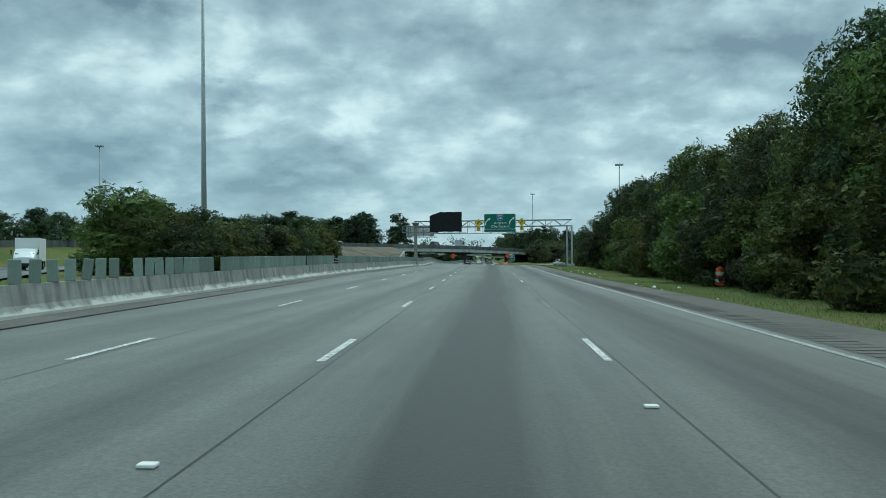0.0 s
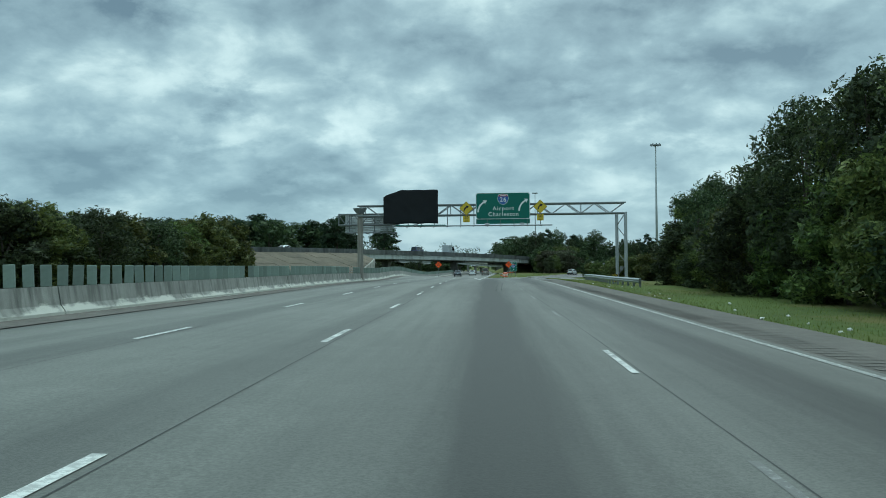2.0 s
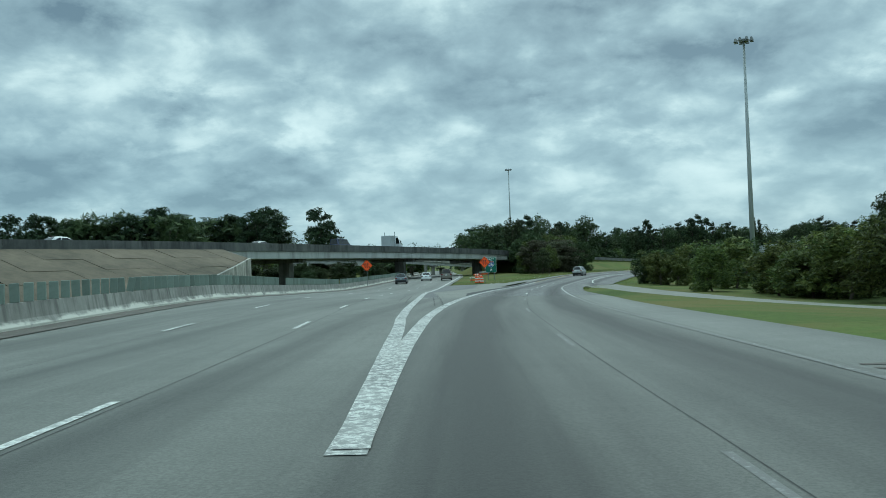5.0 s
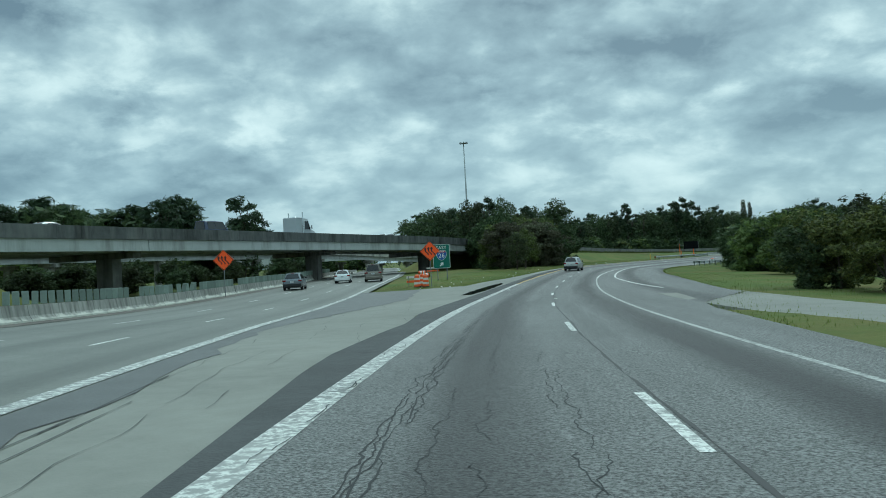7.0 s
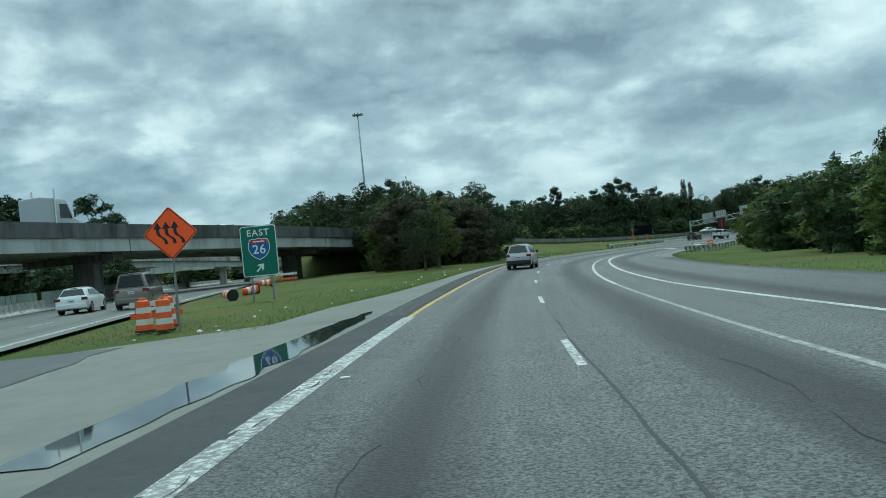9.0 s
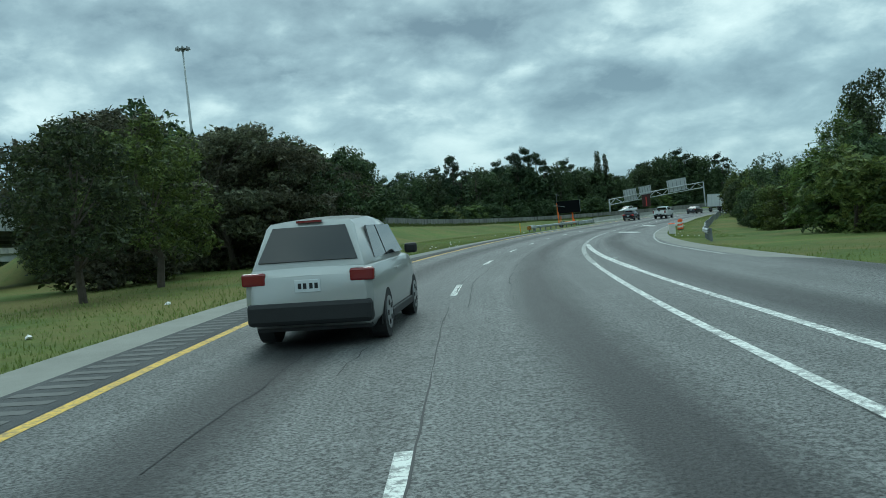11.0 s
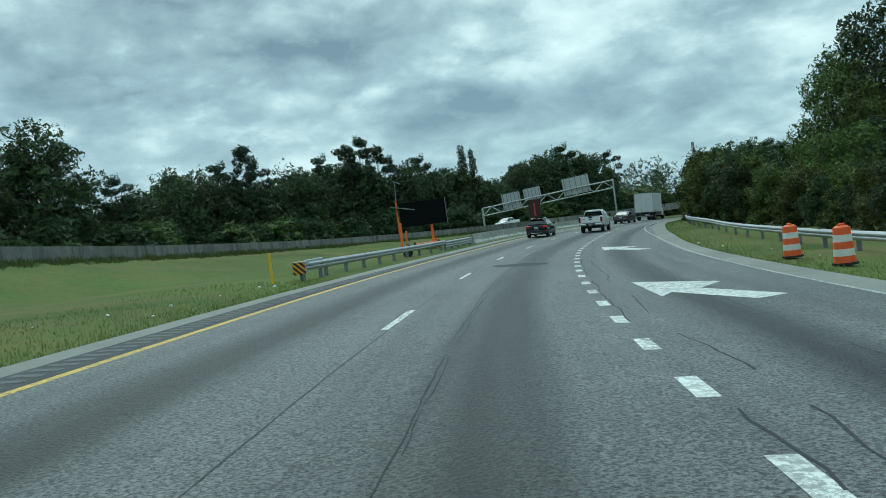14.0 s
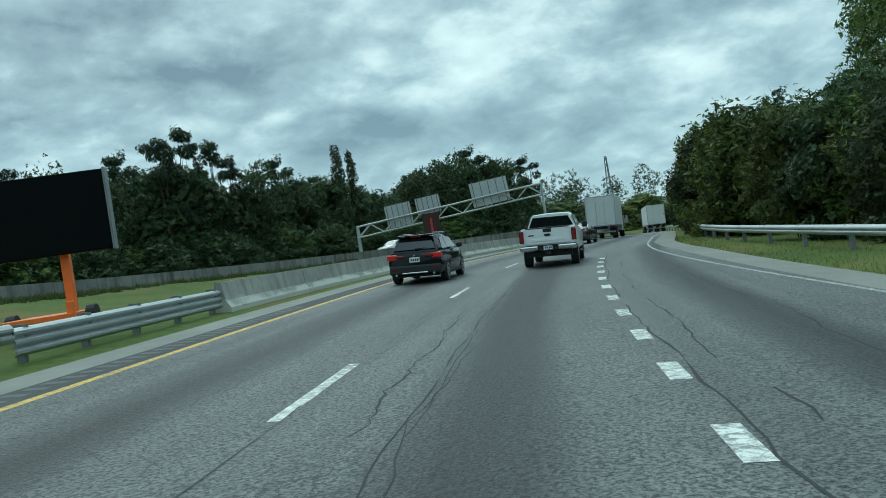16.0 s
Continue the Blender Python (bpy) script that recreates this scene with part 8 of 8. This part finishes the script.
# the lorry on the far carriageway
rd = strip("road", np.array([40.0, 320.0]), -8.0, 8.0, M_CONC, 0.0, "pale concrete far carriageway beyond the hedge", place=lambda y, o, up: np.stack(np.broadcast_arrays(-44 - 0.45 * (y - 60) + o, y, -1.15 + 0 * y), -1))
box_lorry(Matrix.Translation((-52.5, 88, -1.13)) @ Matrix.Rotation(radians(24 + 180), 4, "Z"), "white box lorry coming the other way", 6.2, 0.95, 3.5, 2.4, paint_=P_WHITE)


# ---- drums, litter and road wear ----
def drum_parts():
    d = thing("traffic_drum", label="orange and white striped traffic drum standing upright", category="traffic drum", group="traffic drums")
    z = 0.05
    part("base", rod(bmesh.new(), (0, 0, 0), (0, 0, 0.06), 0.33, 20), M_RUBBER, d)
    for i, (mat, nm) in enumerate(((M_DRUMO, "orange_band"), (M_DRUMW, "white_band"), (M_DRUMO, "orange_band"), (M_DRUMW, "white_band"), (M_DRUMO, "orange_band"))):
        r0, r1 = 0.285 - 0.014 * i, 0.275 - 0.014 * i
        part(nm, rod(bmesh.new(), (0, 0, z), (0, 0, z + 0.19), r0, 22, r1), mat, d)
        z += 0.19
    part("top", rod(bmesh.new(), (0, 0, z), (0, 0, z + 0.05), 0.2, 18, 0.14), M_DRUMO, d)
    part("handle", box(bmesh.new(), 0, 0, z + 0.08, 0.26, 0.06, 0.06, bevel=0.02), M_DRUMO, d)
    return d


drum = drum_parts()
drum.matrix_world = Matrix.Translation((1.5, 260.3, ground_z(1.5, 260.3) + 0.04))
spots = [(2.25, 259.7, 0), (2.0, 261.6, 0), (2.45, 277.0, 84), (3.0, 285.5, 96), (2.9, 300.0, 88), (12.1, 45.6, 0), (65.0, 349.6, 0), (67.5, 353.5, 0)]
for x, y, tilt in spots:
    z = ground_z(x, y) + 0.04
    m = Matrix.Translation((x, y, z + (0.27 if tilt else 0))) @ Matrix.Rotation(radians(random.uniform(0, 360)), 4, "Z") @ Matrix.Rotation(radians(tilt), 4, "X")
    copy_thing(drum, m)
# stacked barricade boards round the gore
for i, (x, y, a) in enumerate(((1.4, 262.8, 20), (4.0, 303, 10))):
    bz_ = ground_z(x, y)
    b = thing("barricade", Matrix.Translation((x, y, bz_)) @ Matrix.Rotation(radians(a), 4, "Z"), "orange and white roadworks barricade in the grass", "barricade", "barricades")
    for j in (0.45, 0.85):
        part("board", box(bmesh.new(), 0, 0, j, 1.8, 0.03, 0.2, bevel=0.005), M_DRUMO if j < 0.6 else M_DRUMW, b)
    for s in (-0.7, 0.7):
        part("leg", box(bmesh.new(), s, 0, 0.5, 0.05, 0.05, 1.0), M_STEELD, b)
wp = (56.95, 337.9, ground_z(56.95, 337.9) + 0.17)
crash = thing("crash_drum", Matrix.Translation(Vector(wp) - Vector((0, 0, 0.15))), "scuffed white plastic crash barrel at the rail end", "barrel")
part("barrel", rod(bmesh.new(), (0, 0, 0), (0, 0, 0.85), 0.30, 20, 0.28), M_DRUMW, crash)
part("lid", rod(bmesh.new(), (0, 0, 0.85), (0, 0, 0.92), 0.31, 20, 0.24), M_DRUMO, crash)


def litter(x, y, r):
    bm = bmesh.new()
    bmesh.ops.create_icosphere(bm, subdivisions=1, radius=r)
    for v in bm.verts:
        v.co = Vector((v.co.x * r_.uniform(0.5, 1.5), v.co.y * r_.uniform(0.5, 1.5), v.co.z * r_.uniform(0.3, 0.9)))
    o = part("litter", bm, M_LITTER)
    o.location = (x, y, ground_z(x, y) + r * 0.35)
    o.rotation_euler = (0, 0, r_.uniform(0, 6))
    tagged(o, "crumpled white litter lying in the grass", "litter", "litter on the verges")


r_ = random.Random(3)
for i in range(34):
    s = r_.uniform(18, 125)
    litter(*road(s, 6.9 + r_.uniform(0.3, 3.0))[:2], r_.uniform(0.04, 0.09))
for i in range(22):
    s = r_.uniform(255, 300)
    litter(*road(s, float(D_GL(s)) - r_.uniform(0.3, 4))[:2], r_.uniform(0.04, 0.09))
for i in range(22):
    s = r_.uniform(325, 372)
    litter(*road(s, float(D_GL(s)) - r_.uniform(0.2, 3.5))[:2], r_.uniform(0.035, 0.08))
for i in range(16):
    s = r_.uniform(338, 400)
    litter(*road(s, float(D_PR(s)) + r_.uniform(0.3, 2.5))[:2], r_.uniform(0.04, 0.09))


# cracks and sealed seams: thin uneven ribbons
def wander(name, s0, s1, off, width, mat, amp, parent, place=road, up=0.008, seed=0, freq=0.25, gap=0.0, step=0.4):
    n = int((s1 - s0) / step)
    s = np.linspace(s0, s1, n)
    o = np.array([noise.noise(Vector((q * freq, seed * 7.3, 0))) + 0.45 * noise.noise(Vector((q * freq * 5, seed * 3.1, 2))) for q in s]) * amp
    base = off(s) if callable(off) else np.full(n, off)
    w = 0.62 * np.array([max(0.12, 0.6 + 0.8 * noise.noise(Vector((q * 0.9, seed, 5)))) for q in s]) * width
    v0, v1 = place(s, base + o - w / 2, up), place(s, base + o + w / 2, up)
    v = np.stack([v0, v1], 1).reshape(-1, 3)
    f = []
    for i in range(n - 1):
        if gap and noise.noise(Vector((s[i] * 0.35, seed * 1.7, 8))) < gap - 0.5:
            continue
        f.append((2 * i, 2 * i + 1, 2 * i + 3, 2 * i + 2))
    me = bpy.data.meshes.new(name)
    me.from_pydata(v.tolist(), [], f)
    me.materials.append(mat)
    ob = new(name, me)
    ob.parent = parent
    return ob


M_CRACK = plain("dark_crack", (0.035, 0.036, 0.037), 0.9)
M_SKID = material("rubber_skid", (0.048, 0.05, 0.049), 0.85, vary=0.35, scale=9, bump=0.1, spec=0.2)
wear = thing("road_wear", label="dark seams, cracks and tyre marks on the road surface", category="road wear", kind="structure")
# concrete part: joints along the lanes, a few transverse ones
for off, wd, sd in ((0.17, 0.045, 1), (-3.5, 0.03, 2)):
    wander("seam", -30, 186, off, wd, M_JOINT, 0.02, wear, main_paved, up=0.004, seed=sd, freq=0.1, step=2.0)
wander("seam", -30, 188, lambda s: D_C(s) + 0.12, 0.045, M_JOINT, 0.03, wear, up=0.003, seed=3, freq=0.1, step=2.0)
for s0 in (102.6, 104.7, 108.0, 110.4, 113, 115.4, 118, 120.2):
    for o in (0.68, 1.0):
        wander("tyre_mark", s0, s0 + 1.6, o + (s0 - 104.7) * 0.019, 0.13, M_SKID, 0.04, wear, up=0.0035, seed=int(s0) + int(o * 10), step=0.3)
for k in range(13):
    for o, w in ((4.18, 0.14), (3.78, 0.16), (2.3, 0.14), (1.9, 0.12)):
        y0 = 175.5 + k * 1.15 + (3.4 if o < 3 else 0)
        wander("tyre_mark", y0, y0 + 0.5, o + 0.27 - 0.012 * k, w, M_SKID, 0.03, wear, main_paved, up=0.016, seed=k + int(o * 9), step=0.2)
wander("tyre_mark", 189.5, 202, 4.2, 0.06, M_JOINT, 0.05, wear, main_paved, up=0.0105, seed=77, step=0.3)
wander("tyre_mark", 190.5, 199, 4.5, 0.05, M_JOINT, 0.06, wear, main_paved, up=0.0105, seed=78, step=0.3)
# transverse break between concrete and asphalt
tb = bmesh.new()
for i in range(24):
    d0, d1 = -3.0 + i * 0.32, -3.0 + (i + 1) * 0.32
    j0, j1 = 0.06 * noise.noise(Vector((i * 0.9, 1, 1))), 0.06 * noise.noise(Vector((i * 0.9 + 0.9, 1, 1)))
    tb.faces.new([tb.verts.new(Vector(road(189.05 + q, dd, 0.006))) for q, dd in ((j0, d0), (j1, d1), (j1 + 0.04, d1), (j0 + 0.04, d0))])
part("joint", tb, M_SEAM, wear)
# asphalt part: seams and wandering cracks
wander("seam", 189, 250, lambda s: D_C(s) + 0.10, 0.10, M_SEAM, 0.06, wear, seed=21, freq=0.2)
wander("seam", 250, 545, lambda s: D_C(s) + 0.05, 0.045, M_SEAM, 0.05, wear, seed=22, freq=0.25, gap=0.3)
wander("seam", 292, 330, lambda s: D_C(s) + 0.36, 0.055, M_SEAM, 0.06, wear, seed=23, freq=0.2)
wander("crack", 296, 415, lambda s: D_C(s) + 1.24, 0.04, M_CRACK, 0.07, wear, seed=24, freq=0.4, gap=0.2, step=0.25)
wander("crack", 340, 415, lambda s: D_C(s) + 1.31, 0.03, M_CRACK, 0.06, wear, seed=74, freq=0.5, gap=0.35, step=0.25)
wander("crack", 384, 402, lambda s: D_C(s) + 0.82, 0.05, M_CRACK, 0.16, wear, seed=28, freq=0.8, gap=0.3, step=0.2)
wander("crack", 318, 342, lambda s: D_R(s) + 0.75, 0.06, M_SEAM, 0.10, wear, seed=29, freq=0.3)
wander("crack", 345, 420, lambda s: D_R(s) + 0.16, 0.07, M_CRACK, 0.12, wear, seed=25, freq=0.5, gap=0.2)
wander("crack", 345, 420, lambda s: D_R(s) + 0.62, 0.06, M_CRACK, 0.2, wear, seed=26, freq=0.25, gap=0.35)
wander("crack", 340, 420, lambda s: D_R(s) + 2.15, 0.045, M_CRACK, 0.25, wear, seed=27, freq=0.2, gap=0.3)
for i in range(5):
    wander("crack", 189.4 + i * 0.4, 222 - i * 2.2, -1.06 + 0.06 * (i - 2), 0.045, M_CRACK, 0.10, wear, seed=31 + 40 * i, freq=1.6, gap=0.22 + 0.06 * i, step=0.12)
for i in range(4):
    wander("crack", 189.4, 199 + 3 * i, (-0.62, 0.72, 0.55, -0.2)[i], 0.03, M_CRACK, 0.16, wear, seed=33 + 40 * i, freq=1.4, gap=0.35, step=0.12)
wander("crack", 225, 262, -1.2, 0.045, M_CRACK, 0.4, wear, seed=43, freq=0.3, gap=0.45)
wander("crack", 236, 275, lambda s: D_C(s) + 1.5, 0.04, M_CRACK, 0.3, wear, seed=34, freq=0.3, gap=0.3)
for i in range(26):
    s0 = r_.uniform(195, 420)
    o = float(D_C(s0)) + r_.uniform(-2.6, 4.2)
    wander("crack", s0, s0 + r_.uniform(2, 9), o, r_.uniform(0.015, 0.035), M_CRACK, r_.uniform(0.08, 0.25), wear, seed=100 + i, freq=0.4, gap=0.25, step=0.35)
# cracks and dirt lines across the gore's concrete
for i, (a, b, o) in enumerate(((192, 246, 1.2), (198, 240, 2.6), (205, 250, 3.9), (214, 236, 5.2), (190, 206, 2.0))):
    wander("crack", a, b, lambda y, o=o: G_X(y) + o, 0.022, M_JOINT, 0.35, wear, main_place, seed=60 + i, freq=0.15, gap=0.3)
# small fine cracks in the gore lines
for i in range(70):
    s0 = r_.uniform(165, 254)
    o = float(D_L(s0)) + r_.uniform(-0.16, 0.16)
    wander("crack", s0, s0 + r_.uniform(0.3, 1.2), o, 0.035, M_CRACK, 0.1, wear, up=0.016, seed=200 + i, freq=2.0, step=0.12)
for i in range(40):
    s0 = r_.uniform(300, 326)
    o = float((D_R, D_R2)[i % 2](s0)) + r_.uniform(-0.07, 0.07)
    wander("crack", s0, s0 + r_.uniform(0.3, 1.2), o, 0.03, M_CRACK, 0.07, wear, up=0.016, seed=300 + i, freq=2.0, step=0.12)

# an old oil stain across the lane
stain = bmesh.new()
edge_pts = []
for i in range(28):
    a = 2 * math.pi * i / 28
    r = 1 + 0.3 * noise.noise(Vector((math.cos(a) * 1.8, math.sin(a) * 1.8, 3.0)))
    edge_pts.append(stain.verts.new(Vector(road(374.4 + 1.15 * r * math.sin(a), -0.95 + 1.1 * r * math.cos(a), 0.007))))
stain.faces.new(edge_pts)
part("oil_stain", stain, material("soaked_in_oil", (0.058, 0.06, 0.06), 0.8, vary=0.3, scale=3, bump=0.6, bump_scale=26, spec=0.25), wear)

# the left shoulder's dark strip and its rumble grooves
strip("pavement", np.arange(192, 545, 3.0), D_PL, lambda s: D_L(s) - 0.1, M_DARK, 0.008, "dark asphalt shoulder strip with rumble grooves", cat="shoulder")
rum = bmesh.new()
for s0 in np.arange(256, 405, 0.42):
    a, b = float(D_PL(s0)) + 0.12, float(D_L(s0)) - 0.28
    rum.faces.new([rum.verts.new(Vector(road(q, dd, 0.012))) for q, dd in ((s0, a), (s0, b), (s0 + 0.19, b), (s0 + 0.19, a))])
o = part("rumble_grooves", rum, material("pale_groove_dust", (0.12, 0.12, 0.115), 0.9, vary=0.2, scale=4, bump=0.1), wear)
tagged(o, kind="stuff")
# right rumble grooves on the concrete shoulder
rum = bmesh.new()
for s0 in np.arange(-5, 150, 0.45):
    a = float(D_R(s0)) + 0.35
    rum.faces.new([rum.verts.new(Vector(road(q, dd, 0.008))) for q, dd in ((s0, a), (s0, a + 0.75), (s0 + 0.2, a + 0.75), (s0 + 0.2, a))])
o = part("rumble_grooves", rum, material("grey_groove", (0.131, 0.121, 0.106), 0.9, vary=0.2, scale=4, bump=0.1), wear)
tagged(o, kind="stuff")

# puddle along the shoulder
pud = bmesh.new()
lo_, hi_ = [], []
for i in range(40):
    s = 240.4 + i * 0.467
    t = i / 39
    w = 0.52 * math.sin(math.pi * min(1, t * 0.86 + 0.14)) ** 0.6 * (1 + 0.6 * noise.noise(Vector((s * 0.8, 0, 3))))
    c = float(D_PL(s)) - 0.70 + 0.10 * noise.noise(Vector((s * 0.5, 2, 1)))
    lo_.append(pud.verts.new(Vector(road(s, c - w, 0.012))))
    hi_.append(pud.verts.new(Vector(road(s, c + w, 0.012))))
for i in range(39):
    pud.faces.new((lo_[i], hi_[i], hi_[i + 1], lo_[i + 1]))
M_WATER = plain("still_water", (0.03, 0.035, 0.035), 0.03, spec=0.9)
o = part("puddle", pud, M_WATER)
tagged(o, "long shallow rain puddle on the shoulder", "puddle", kind="structure")


# painted merge arrows
def merge_arrow(s, d):
    pts = [(-0.98, 2.4), (-0.80, -1.8), (-0.48, -0.9), (0.70, -3.0), (1.42, -2.3), (0.22, -0.2), (0.95, 1.4)]
    bm = bmesh.new()
    bm.faces.new([bm.verts.new(Vector(road(s + y, d + x, 0.010))) for x, y in pts])
    bmesh.ops.triangulate(bm, faces=bm.faces)
    bmesh.ops.recalc_face_normals(bm, faces=bm.faces)
    for f in bm.faces:
        if f.normal.z < 0:
            f.normal_flip()
    o = part("merge_arrow", bm, M_PAINT)
    tagged(o, "worn white painted arrow bending left on asphalt", "road marking", "merge arrows", "structure")


for s, d in ((360.6, 3.35), (385.3, 3.2)):
    merge_arrow(s, d)
# raised markers
for s, d in ((8.0, 1.57), (51.5, 1.9), (100.5, -3.35), (244.5, -2.45), (306.5, 2.9), (5.6, -2.4), (226.0, 1.35)):
    o = part("road_stud", box(bmesh.new(), 0, 0, 0, 0.14, 0.1, 0.03, bevel=0.01), M_LITTER)
    o.matrix_world = on_road(s, d, up=0.018)
    tagged(o, "small white raised road stud", "road stud", "road studs")
